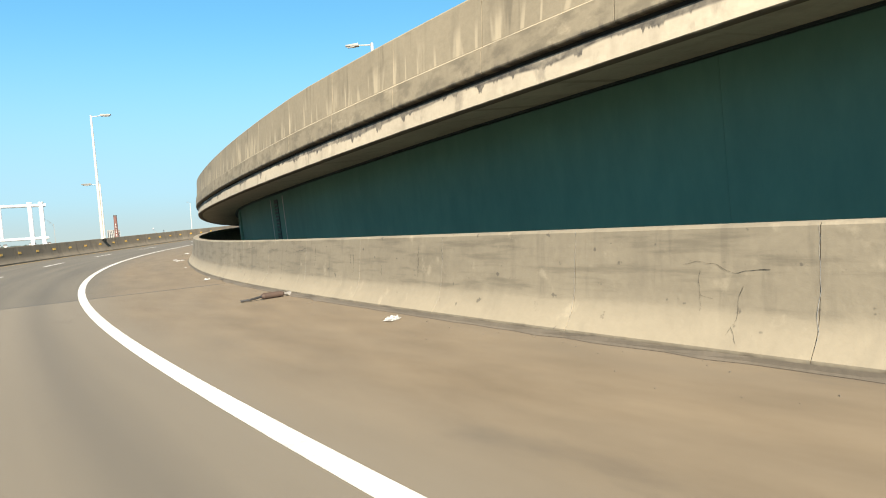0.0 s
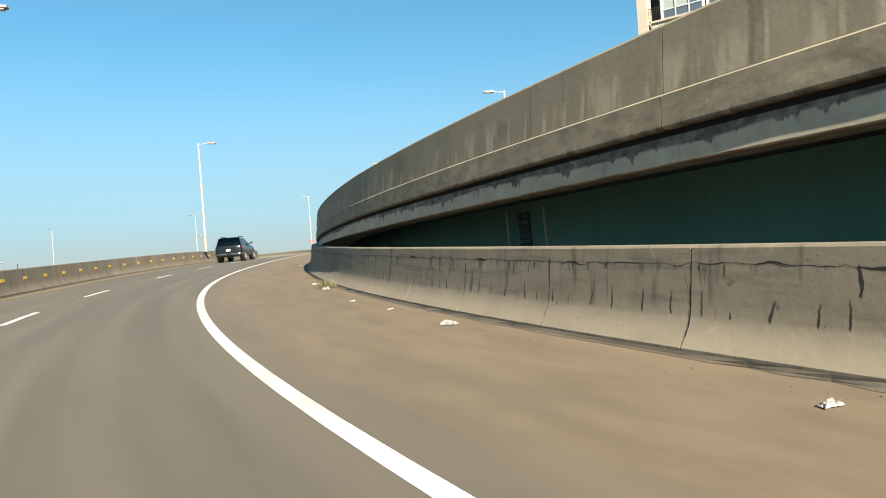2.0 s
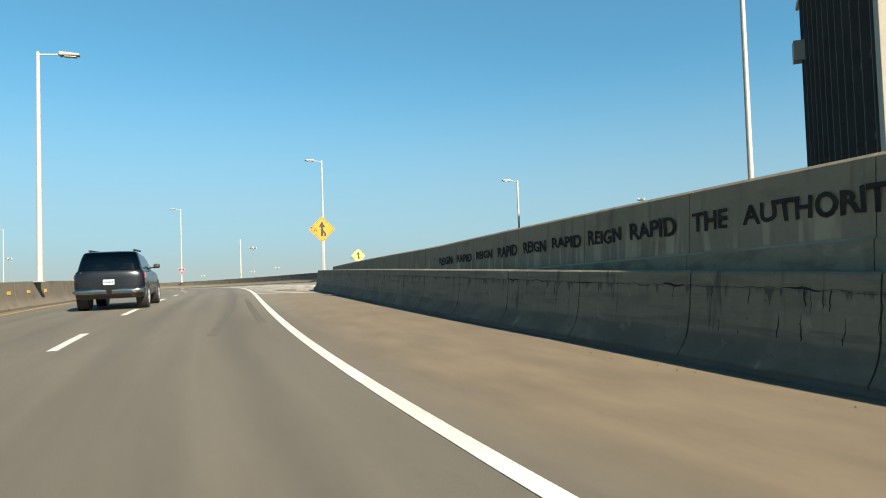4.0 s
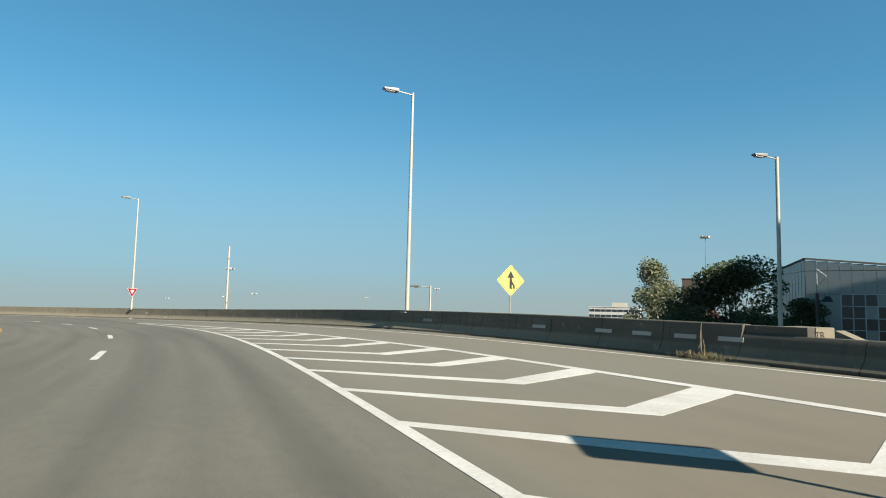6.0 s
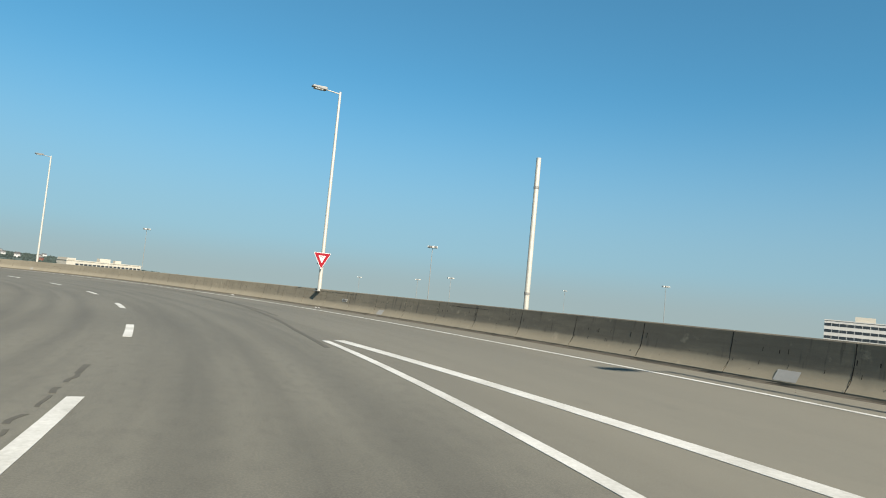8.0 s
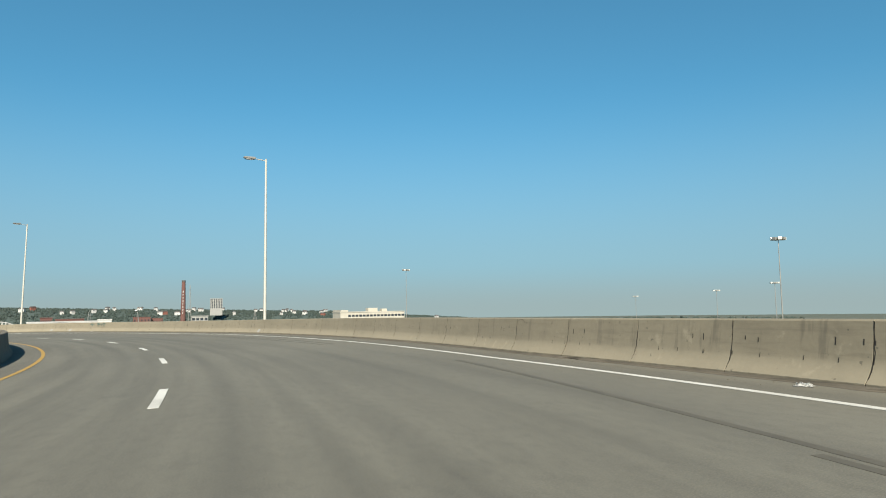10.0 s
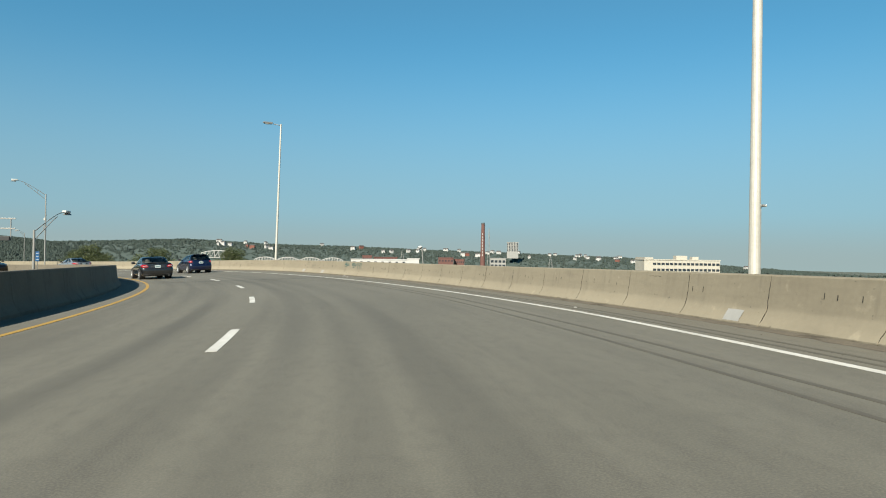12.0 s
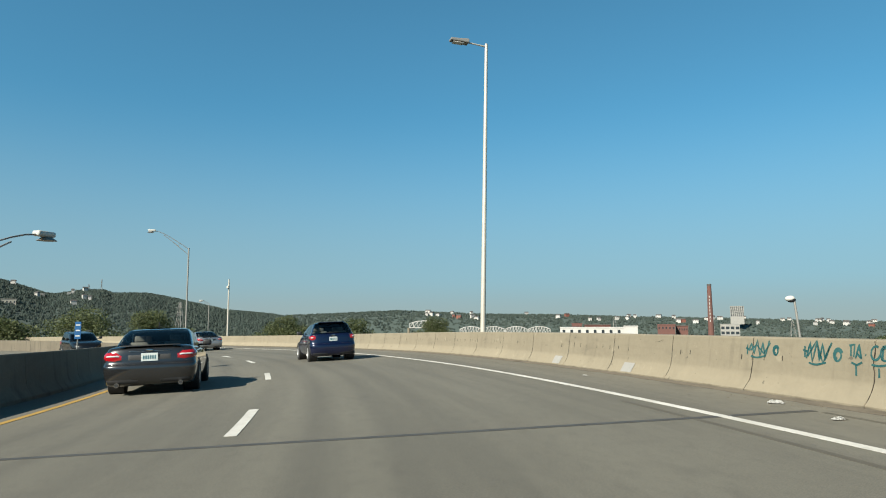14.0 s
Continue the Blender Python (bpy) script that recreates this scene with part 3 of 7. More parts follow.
sweep("expansion_joint", 204.1, 204.22, lambda s: [(-4.6, 0.001), (-4.6, 0.005), (7.1, 0.005), (7.1, 0.001)], M_TAR, road, "dark expansion joint", step=0.12)
sweep("expansion_joint", 2.0, 2.08, lambda s: [(-5.7, 0.001), (-5.7, 0.004), (6.2, 0.004), (6.2, 0.001)], M_TAR, road, "dark expansion joint", step=0.08)


def safety_outline(base, top, side=1, level=0.0):
    """Safety-shape barrier: plinth, sloped toe, steep stem, flat top."""
    def prof(s):
        b = base(s)
        g = level(s) if callable(level) else level
        h = top(s) if callable(top) else top
        return [(b + side * l, g + z) for l, z in ((0.0, -0.3), (0.0, 0.075), (0.075, 0.165), (0.125, 0.25), (0.155, 0.34), (0.175, 0.46), (0.225, h - 0.02), (0.245, h), (0.44, h), (0.46, h - 0.02), (0.46, -0.3))]
    return prof


def barrier(name, label, joints, base, h, mat, side=1, level=0.0, gap=0.008):
    ob = tagged(empty(name), label, "barrier", kind="structure")
    prof = safety_outline(base, h, side, level)
    low = (lambda s: min(h(s - 1.7), h(s + 1.7))) if callable(h) else (lambda s: h)
    for a, b in zip(joints, joints[1:]):
        g = gap if a > 6 else 0.003
        sweep("panel", a + g, b - g, prof, mat, ob, step=0.55, smooth=True, wall=lambda s, z: z - (level(s) if callable(level) else level)).data.set_sharp_from_angle(angle=radians(28))
    core = lambda s: [(base(s) + side * l, (level(s) if callable(level) else level) + z) for l, z in ((0.03, -0.28), (0.03, 0.06), (0.19, 0.29), (0.26, low(s) - 0.03), (0.43, low(s) - 0.03), (0.43, -0.28))]
    sweep("joint_fill", joints[0] + 0.03, joints[-1] - 0.03, core, M_DARK, ob, "dark recessed joints", step=1.5)
    return ob


def even(a, b, d):
    n = int(round((b - a) / d))
    return [a + (b - a) * i / n for i in range(n + 1)]


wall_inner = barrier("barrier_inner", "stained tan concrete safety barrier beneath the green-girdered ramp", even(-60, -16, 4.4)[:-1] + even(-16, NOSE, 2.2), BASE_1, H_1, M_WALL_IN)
LEVEL = lambda s: max(0.0, PARA_LOW(s)) if s < NOSE else 0.0
STEP_AT = even(60, 84.8, 2.48)
H_OUT = lerp([(84, 0.79), (92, 0.83), (104, H_2)])
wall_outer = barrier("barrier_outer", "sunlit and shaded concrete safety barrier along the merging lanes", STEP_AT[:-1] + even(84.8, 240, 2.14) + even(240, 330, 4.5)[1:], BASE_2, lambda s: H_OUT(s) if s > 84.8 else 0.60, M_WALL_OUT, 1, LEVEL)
rear = tagged(empty("wall_rear"), "low concrete wall standing behind the stepped-down barrier", "wall", kind="structure")
REAR = lambda s, d=0.0: BASE_2(s) + 0.30 + d
sweep("panel", 83.46, 86.2, lambda s: [(REAR(s), -0.3), (REAR(s), 0.775), (REAR(s, 0.2), 0.775), (REAR(s, 0.2), -0.3)], M_WALL_OUT, rear, step=0.6, wall=lambda s, z: z)
sweep("end_block", 83.45, 84.2, lambda s: [(REAR(s, 0.21), -0.3), (REAR(s, 0.21), 0.775), (REAR(s, 0.70), 0.775), (REAR(s, 0.70), -0.3)], M_BARRIER_NEWER, rear, "pale concrete end block", step=0.4)
sweep("end_wedge", 82.75, 83.15, lambda s: [(REAR(s, 0.3), -0.3), (REAR(s, 0.3), 0.735 - 0.40 * (83.15 - s)), (REAR(s, 0.55), 0.735 - 0.40 * (83.15 - s)), (REAR(s, 0.55), -0.3)], M_BARRIER_NEWER, rear, "pale sloping concrete wedge", step=0.1)
wall_median = barrier("barrier_median", "shaded concrete median barrier on the inside of the curve", even(-60, 120, 4.5) + even(120, 330, 4.2)[1:], LEFT_BASE, H_L, M_MEDIAN_SHADED, -1)

# the ramp overhead: parapet, deck edge, girder set well back under the deck
def web_face(s, h, off=1.7):
    return PARA_L(s) + off + 0.05 * (FASCIA_LOW(s) - h)


ramp = tagged(empty("flyover_ramp"), "curved concrete flyover ramp on dark green steel girders", "flyover", kind="structure")


def parapet_outline(s):
    l, t, b = PARA_L(s), PARA_TOP(s), PARA_LOW(s)
    d = t - b
    return [(l + 0.03, b), (l + 0.008, b + 0.012), (l, b + 0.03), (l + 0.02, b + d * 0.315), (l + 0.055, b + d * 0.335), (l + 0.10, t - 0.03), (l + 0.13, t), (l + 0.36, t), (l + 0.55, b + 0.02), (l + 0.55, b)]


for a, b in zip(even(-58, NOSE, 2.35), even(-58, NOSE, 2.35)[1:]):
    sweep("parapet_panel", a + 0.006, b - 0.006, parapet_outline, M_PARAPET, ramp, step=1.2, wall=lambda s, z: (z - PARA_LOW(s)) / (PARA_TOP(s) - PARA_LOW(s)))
sweep("deck_edge", -58, NOSE - 0.6, lambda s: [(PARA_L(s) + 0.20, PARA_LOW(s) - 0.045), (PARA_L(s) + 0.075, PARA_LOW(s) - 0.065), (PARA_L(s) + 0.05, FASCIA_LOW(s) + 0.02), (PARA_L(s) + 0.08, FASCIA_LOW(s)), (PARA_L(s) + 0.20, FASCIA_LOW(s)), (PARA_L(s) + 0.24, FASCIA_LOW(s) + 0.03), (PARA_L(s) + 2.3, FASCIA_LOW(s) + 0.19), (PARA_L(s) + 2.3, PARA_LOW(s) - 0.05)], M_DECK_EDGE, ramp, "stained pale deck edge", step=1.5, wall=lambda s, z: (z - FASCIA_LOW(s)) / (PARA_LOW(s) - 0.065 - FASCIA_LOW(s)))
sweep("joint_fill", -58, NOSE - 0.6, lambda s: [(PARA_L(s) + 0.13, PARA_LOW(s) - 0.07), (PARA_L(s) + 0.13, PARA_LOW(s) + 0.02), (PARA_L(s) + 0.5, PARA_LOW(s) + 0.02), (PARA_L(s) + 0.5, PARA_LOW(s) - 0.06)], M_DARK, ramp, "dark recessed joint", step=1.5)
sweep("ramp_deck", -58, NOSE + 0.5, lambda s: [(PARA_L(s) + 0.5, PARA_LOW(s) - 0.15), (PARA_L(s) + 0.5, LEVEL(s) + 0.001), (BASE_2(s) + 0.5, LEVEL(s) + 0.001), (BASE_2(s) + 0.5, PARA_LOW(s) - 0.2)], M_ROAD, ramp, "grey ramp deck", uv=True, step=1.5)
for off in (1.7, 5.5):
    for a, b in zip(even(-58, NOSE - 16, 10.1), even(-58, NOSE - 16, 10.1)[1:]):
        sweep("girder_web", a + 0.002, b - 0.002, lambda s: [(web_face(s, -1.4, off), -1.4), (web_face(s, FASCIA_LOW(s) + 0.17, off), FASCIA_LOW(s) + 0.17), (web_face(s, FASCIA_LOW(s) + 0.17, off) + 0.06, FASCIA_LOW(s) + 0.17), (web_face(s, -1.4, off) + 0.06, -1.4)], M_STEEL, ramp, "dark green steel web", step=2.0)
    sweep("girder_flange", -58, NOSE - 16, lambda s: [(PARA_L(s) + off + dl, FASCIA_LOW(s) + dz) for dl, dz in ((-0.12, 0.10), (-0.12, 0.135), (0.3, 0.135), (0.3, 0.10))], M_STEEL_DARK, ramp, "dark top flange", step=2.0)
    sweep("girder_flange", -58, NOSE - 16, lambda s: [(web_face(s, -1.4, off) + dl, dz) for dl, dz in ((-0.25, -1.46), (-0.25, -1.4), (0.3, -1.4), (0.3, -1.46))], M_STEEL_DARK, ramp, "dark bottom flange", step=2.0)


def web_stiffener(s, w=0.05, mat=None, depth=0.17):
    sweep("stiffener", s, s + w, lambda q: [(web_face(q, z) - d, z) for d, z in ((depth, -1.4), (depth, FASCIA_LOW(q) + 0.11), (0.0, FASCIA_LOW(q) + 0.11), (0.0, -1.4))], mat or M_STEEL_DARK, ramp, "steel stiffener plate", step=0.1)


for s in (16.0, 34.0, 42.0):
    web_stiffener(s, 0.04, M_STEEL, 0.08)


def pier(name, pts):
    for s, l in pts:
        top = at(s, l, -0.5)
        z0 = ground_height(top.x, top.y) - 0.5
        bm = bmesh.new()
        tube(bm, (top.x, top.y, z0), (top.x, top.y, top.z - 0.4), 0.9, 0.9, 20)
        box(bm, -3.6, 3.6, -0.7, 0.7, -1.2, 0.0, Matrix.Translation((top.x, top.y, top.z)) @ pose(0, 0, 0, 0, 0, heading(s) + 90), 0.06)
        tagged(part(name, bm, M_BARRIER), "round concrete pier with a cap beam under the deck", "pier", group="viaduct piers", kind="structure")


pier("pier", [(s, 1.5) for s in range(-50, 321, 37)])
pier("pier", [(s, 11.5) for s in range(-50, 60, 36)])

# ---- lamp posts ----
def lamp_post(x, y, z0, z1, towards, arm=1.15, r=0.11, lean=0.0, label="pale galvanised street lamp with a short arm and box head"):
    ob = empty("street_lamp", pose(x, y, z0, 0, 0, towards) @ pose(0, 0, 0, 0, -lean, 0))
    h = z1 - z0
    bm = bmesh.new()
    tube(bm, (0, 0, 0), (0, 0, h), r, r * 0.62, 16)
    part("pole", bm, M_GALV, ob, smooth=False)
    bm = bmesh.new()
    box(bm, -0.22, 0.22, -0.22, 0.22, 0, 0.04, None, 0.008)
    part("base_plate", bm, M_HEAD, ob)
    bm = bmesh.new()
    tube(bm, (0, 0, h - 0.10), (arm - 0.3, 0, h - 0.04), 0.032, 0.028, 10)
    part("arm", bm, M_GALV, ob)
    bm = bmesh.new()
    v = box(bm, arm - 0.42, arm + 0.30, -0.17, 0.17, h - 0.11, h + 0.05, None, 0.04)
    for q in v:
        if q.co.x > arm + 0.1:
            q.co.z = h - 0.03 + (q.co.z - h + 0.03) * 0.6
            q.co.y *= 0.8
    head = part("lamp_head", bm, M_HEAD, ob, "grey box lamp head")
    bm = bmesh.new()
    box(bm, arm - 0.22, arm + 0.2, -0.12, 0.12, h - 0.135, h - 0.108, None, 0.01)
    part("lens", bm, M_LENS, head, "pale lamp lens")
    bm = bmesh.new()
    tube(bm, (0, 0, h - 0.02), (0, 0, h + 0.03), r * 0.66, r * 0.3, 12)
    part("cap", bm, M_HEAD, ob)
    return tagged(ob, label, "street lamp", group="highway street lamps")


def road_side(s, l):
    """Heading from a post towards the carriageway."""
    return heading(s) + (90 if l > 0 else -90)


for s, l, top in ((100.54, 11.62, 10.67), (134.52, 9.24, 10.45), (176.91, 8.62, 11.14), (218.97, 7.60, 11.70)):
    q = at(s, l)
    lamp_post(q.x, q.y, q.z + H_2 - 0.12, q.z + top, road_side(s, l), r=0.095, lean=1.3 if s > 200 else 0.0)
for s, l, top in ((41.4, -4.15, 10.05), (72.8, -4.25, 9.85)):
    q = at(s, l)
    lamp_post(q.x, q.y, q.z + H_L - 0.05, q.z + top, road_side(s, l), r=0.11)
for x, y, top in ((66.7, -16.26, 6.05), (35.97, -23.15, 10.92), (57.81, -45.06, 11.42), (76.23, -76.41, 9.89)):
    lamp_post(x, y, ground_height(x, y), top, heading(60) + (90 if y < -20 else 150), r=0.13 if y < -20 else 0.09)

lamp_post(96.98, -83.65, ground_height(97, -84), 3.95, 8, r=0.10)
q = at(121.51, 10.62)
stub = empty("pole", Matrix.Translation((q.x, q.y, q.z + H_2 - 0.12)))
bm = bmesh.new()
tube(bm, (0, 0, -1.2), (0, 0, 4.7), 0.082, 0.072, 16)
part("shaft", bm, M_GALV, stub)
bm = bmesh.new()
tube(bm, (0, 0, 3.75), (0, 0, 3.83), 0.085, 0.085, 16)
part("collar", bm, M_HEAD, stub, "dull grey collar")
bm = bmesh.new()
tube(bm, (0, 0, 0.55), (0, 0, 0.62), 0.09, 0.09, 16)
part("collar", bm, M_HEAD, stub, "dull grey collar")
tagged(stub, "bare galvanised pole stump with no lamp on the barrier", "pole")

# ---- signs ----
M_SIGN_O = material("sign_orange", (0.80, 0.36, 0.012), (0.68, 0.29, 0.012), 0.4, bump=0)
M_SIGN_Y = material("sign_yellow", (1.0, 0.84, 0.20), (0.92, 0.76, 0.17), 0.4, bump=0)
M_RED = material("sign_red", (0.42, 0.008, 0.02), (0.34, 0.012, 0.02), 0.4, bump=0)
M_WHITE = material("sign_white", (0.82, 0.82, 0.80), (0.72, 0.72, 0.7), 0.4, bump=0)
M_BLACK = material("black_paint", (0.012, 0.012, 0.013), (0.02, 0.02, 0.02), 0.5, bump=0)


def plate(name, pts, y0, y1, mat, parent, label=""):
    """A flat plate in the xz plane between y0 and y1 (front at the lower y)."""
    bm = bmesh.new()
    a = [bm.verts.new((x, y0, z)) for x, z in pts]
    b = [bm.verts.new((x, y1, z)) for x, z in pts]
    bm.faces.new(a)
    bm.faces.new(b[::-1])
    for i in range(len(pts)):
        j = (i + 1) % len(pts)
        bm.faces.new((a[i], b[i], b[j], a[j]))
    bmesh.ops.recalc_face_normals(bm, faces=bm.faces)
    return part(name, bm, mat, parent, label)


def rounded(pts, r, n=4):
    out = []
    for i, p in enumerate(pts):
        p, a, b = Vector(p), Vector(pts[i - 1]), Vector(pts[(i + 1) % len(pts)])
        u, v = (a - p).normalized() * r, (b - p).normalized() * r
        for j in range(n + 1):
            t = j / n
            out.append(tuple((p + u) * (1 - t) ** 2 + p * 2 * t * (1 - t) + (p + v) * t * t))
    return out


def text_part(name, body, size, parent, m, mat, label="", extrude=0.003, bold=0.0):
    cu = bpy.data.curves.new(name, "FONT")
    cu.body, cu.size, cu.align_x, cu.align_y, cu.extrude, cu.resolution_u, cu.offset = body, size, "CENTER", "CENTER", extrude, 3, bold
    tmp = bpy.data.objects.new(name, cu)
    scene.collection.objects.link(tmp)
    me = bpy.data.meshes.new_from_object(tmp.evaluated_get(bpy.context.evaluated_depsgraph_get()))
    bpy.data.objects.remove(tmp)
    ob = mesh_part(name, me, mat, parent, label)
    ob.matrix_basis = m
    return ob


def merge_sign(p, facing, size, zc, ground, mat, label, tag=False):
    """Diamond merge sign on a channel post; facing is the heading the face looks towards."""
    ob = empty("merge_sign", pose(p.x, p.y, ground, 0, 0, facing + 90))
    c = zc - ground
    d = size / 2 * 1.414
    board = plate("board", rounded([(0, c - d), (d, c), (0, c + d), (-d, c)], 0.06), -0.004, 0.0, mat, ob)
    k = d * 0.93
    bm = bmesh.new()
    o = [bm.verts.new((x, -0.0055, z)) for x, z in ((0, c - k), (k, c), (0, c + k), (-k, c))]
    k2 = k - 0.022
    i_ = [bm.verts.new((x, -0.0055, z)) for x, z in ((0, c - k2), (k2, c), (0, c + k2), (-k2, c))]
    for a in range(4):
        bm.faces.new((o[a], o[(a + 1) % 4], i_[(a + 1) % 4], i_[a]))
    part("border", bm, M_BLACK, board, "thin black border")
    u = d / 0.64
    arrow = [(-0.055 * u, c - 0.34 * u), (0.055 * u, c - 0.34 * u), (0.055 * u, c + 0.10 * u), (0.16 * u, c + 0.10 * u), (0, c + 0.40 * u), (-0.16 * u, c + 0.10 * u), (-0.055 * u, c + 0.10 * u)]
    plate("arrow", arrow, -0.0075, -0.005, M_BLACK, board, "black merge arrow")
    plate("side_lane", [(0.055 * u, c - 0.15 * u), (0.055 * u, c - 0.02 * u), (0.19 * u, c - 0.19 * u), (0.19 * u, c - 0.33 * u), (0.10 * u, c - 0.33 * u), (0.10 * u, c - 0.21 * u)], -0.0075, -0.005, M_BLACK, board, "black joining lane")
    if tag:
        text_part("scrawl", "TA", 0.26, board, pose(-0.38, -0.006, c - 0.02, 90, 6, 0), M_BLACK, "black sprayed scrawl", 0.001)
    bm = bmesh.new()
    box(bm, -0.03, 0.03, 0.002, 0.03, 0, c + d * 0.7, None, 0.004)
    part("post", bm, M_HEAD, ob, "grey steel channel post")
    return tagged(ob, label, "road sign", group="merge signs")


q = at(74.87, 6.76)
merge_sign(q, heading(74) + 180, 0.86, q.z + 2.83, q.z + 0.9, M_SIGN_O, "orange diamond merge sign with a black arrow and scrawl", True)
q = at(94.53, 12.75)
merge_sign(q, heading(94) + 178, 0.80, q.z + 1.98, q.z + 0.4, M_SIGN_Y, "yellow diamond merge sign with a black arrow behind the barrier")

q = at(134.38, 9.07)
fy = heading(134) + 186
yld = empty("yield_sign", pose(q.x, q.y, q.z + 2.24, 0, 0, fy + 90))
plate("board", rounded([(-0.47, 0.34), (0, -0.47), (0.47, 0.34)], 0.05), -0.145, -0.14, M_WHITE, yld, "white-edged board")
plate("red_field", rounded([(-0.43, 0.315), (0, -0.42), (0.43, 0.315)], 0.05), -0.149, -0.1455, M_RED, yld, "red triangle")
plate("white_field", rounded([(-0.20, 0.20), (0, -0.16), (0.20, 0.20)], 0.04), -0.153, -0.1495, M_WHITE, yld, "white inner triangle")
text_part("lettering", "YIELD", 0.10, yld, pose(0, -0.1545, 0.135, 90, 0, 0), M_RED, "red lettering", 0.001)
for z in (0.2, -0.2):
    bm = bmesh.new()
    box(bm, -0.15, 0.15, -0.14, -0.095, z - 0.02, z + 0.02)
    tube(bm, (0, 0, z - 0.025), (0, 0, z + 0.025), 0.135, 0.135, 16)
    part("bracket", bm, M_HEAD, yld, "steel band round the lamp pole")
tagged(yld, "red and white triangular yield sign strapped to a lamp pole", "road sign")


# ---- vehicles ----
def car_paint(name, c, metal=0.5, coat=1.0):
    m = material(name, c, tuple(v * 0.85 for v in c), 0.26, metal, bump=0, coat=coat, big=0.8, small=4)
    return m


M_GREY = car_paint("graphite_metallic", (0.046, 0.046, 0.047), 0.6)
M_BLUE = car_paint("deep_blue_metallic", (0.0035, 0.008, 0.042), 0.3, 0.7)
M_SILVER = car_paint("silver_metallic", (0.50, 0.51, 0.52), 0.6)
M_BLACKCAR = car_paint("black_paintwork", (0.008, 0.008, 0.009), 0.0, 0.25)
M_TRIM = material("black_plastic", (0.015, 0.015, 0.016), (0.022, 0.022, 0.023), 0.6, bump=0.05, small=40)
M_TYRE = material("tyre_rubber", (0.02, 0.02, 0.02), (0.035, 0.034, 0.032), 0.85, bump=0.1, small=40)
M_RIM = material("alloy", (0.62, 0.62, 0.62), (0.5, 0.5, 0.5), 0.35, 0.35, bump=0)
M_CHROME = material("chrome", (0.7, 0.7, 0.7), (0.6, 0.6, 0.6), 0.12, 1.0, bump=0)
M_TAIL = material("tail_lens", (0.50, 0.010, 0.018), (0.38, 0.008, 0.014), 0.12, bump=0, coat=1.0)
M_CLEAR = material("clear_lens", (0.75, 0.72, 0.72), (0.65, 0.62, 0.62), 0.1, bump=0, coat=1.0)
M_SEAT = material("seat_cloth", (0.60, 0.57, 0.51), (0.50, 0.47, 0.42), 0.9, small=30)
M_PLATE = material("plate_face", (0.70, 0.74, 0.72), (0.6, 0.66, 0.64), 0.5, bump=0)
M_PLATE_INK = material("plate_ink", (0.03, 0.16, 0.20), (0.03, 0.12, 0.16), 0.5, bump=0)


def glass(name, tint):
    m = bpy.data.materials.new(name)
    m.use_nodes = True
    n, k = m.node_tree.nodes, m.node_tree.links
    n.remove(n["Principled BSDF"])
    tr, gl, mx, fr = n.new("ShaderNodeBsdfTransparent"), n.new("ShaderNodeBsdfGlossy"), n.new("ShaderNodeMixShader"), n.new("ShaderNodeFresnel")
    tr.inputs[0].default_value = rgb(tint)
    gl.inputs["Roughness"].default_value = 0.03
    fr.inputs[0].default_value = 1.55
    k.new(fr.outputs[0], mx.inputs[0])
    k.new(tr.outputs[0], mx.inputs[1])
    k.new(gl.outputs[0], mx.inputs[2])
    k.new(mx.outputs[0], n["Material Output"].inputs[0])
    return m


def wheel(parent, x, y, r, w, side, rim=None):
    bm = bmesh.new()
    prof = [(0.62, 0.42), (0.66, 0.5), (0.90, 0.5), (0.985, 0.42), (1.0, 0.25), (1.0, -0.25), (0.985, -0.42), (0.9, -0.5), (0.62, -0.5)]
    n = 28
    rows = []
    for i in range(n):
        a = 2 * math.pi * i / n
        rows.append([bm.verts.new((x + r * k * math.cos(a), y + w * d * side, r + r * k * math.sin(a))) for k, d in prof])
    for i in range(n):
        for j in range(len(prof) - 1):
            bm.faces.new((rows[i][j], rows[i][j + 1], rows[(i + 1) % n][j + 1], rows[(i + 1) % n][j]))
    bmesh.ops.recalc_face_normals(bm, faces=bm.faces)
    wh = part("wheel", bm, M_TYRE, parent, "black rubber tyre", True)
    bm = bmesh.new()
    for i in range(5):
        a = 2 * math.pi * i / 5 + 0.3
        m = Matrix.Translation((x, y + side * w * 0.36, r)) @ Matrix.Rotation(-a, 4, "Y")
        box(bm, 0.06 * r, 0.64 * r, -0.02, 0.02, -0.10 * r, 0.10 * r, m, 0.008)
    tube(bm, (x, y + side * w * 0.30, r), (x, y + side * w * 0.43, r), 0.17 * r, 0.14 * r, 16)
    tube(bm, (x, y - side * w * 0.1, r), (x, y + side * w * 0.12, r), 0.62 * r, 0.62 * r, 24)
    for k in (0.58,):
        for i in range(24):
            a, b = 2 * math.pi * i / 24, 2 * math.pi * (i + 1) / 24
            tube(bm, (x + 0.62 * r * math.cos(a), y + side * w * 0.38, r + 0.62 * r * math.sin(a)), (x + 0.62 * r * math.cos(b), y + side * w * 0.38, r + 0.62 * r * math.sin(b)), 0.02, 0.02, 6)
    part("rim", bm, rim or M_RIM, wh, "five-spoke alloy rim")


M_CARGLASS = glass("tinted_car_glass", (0.90, 0.94, 0.93))


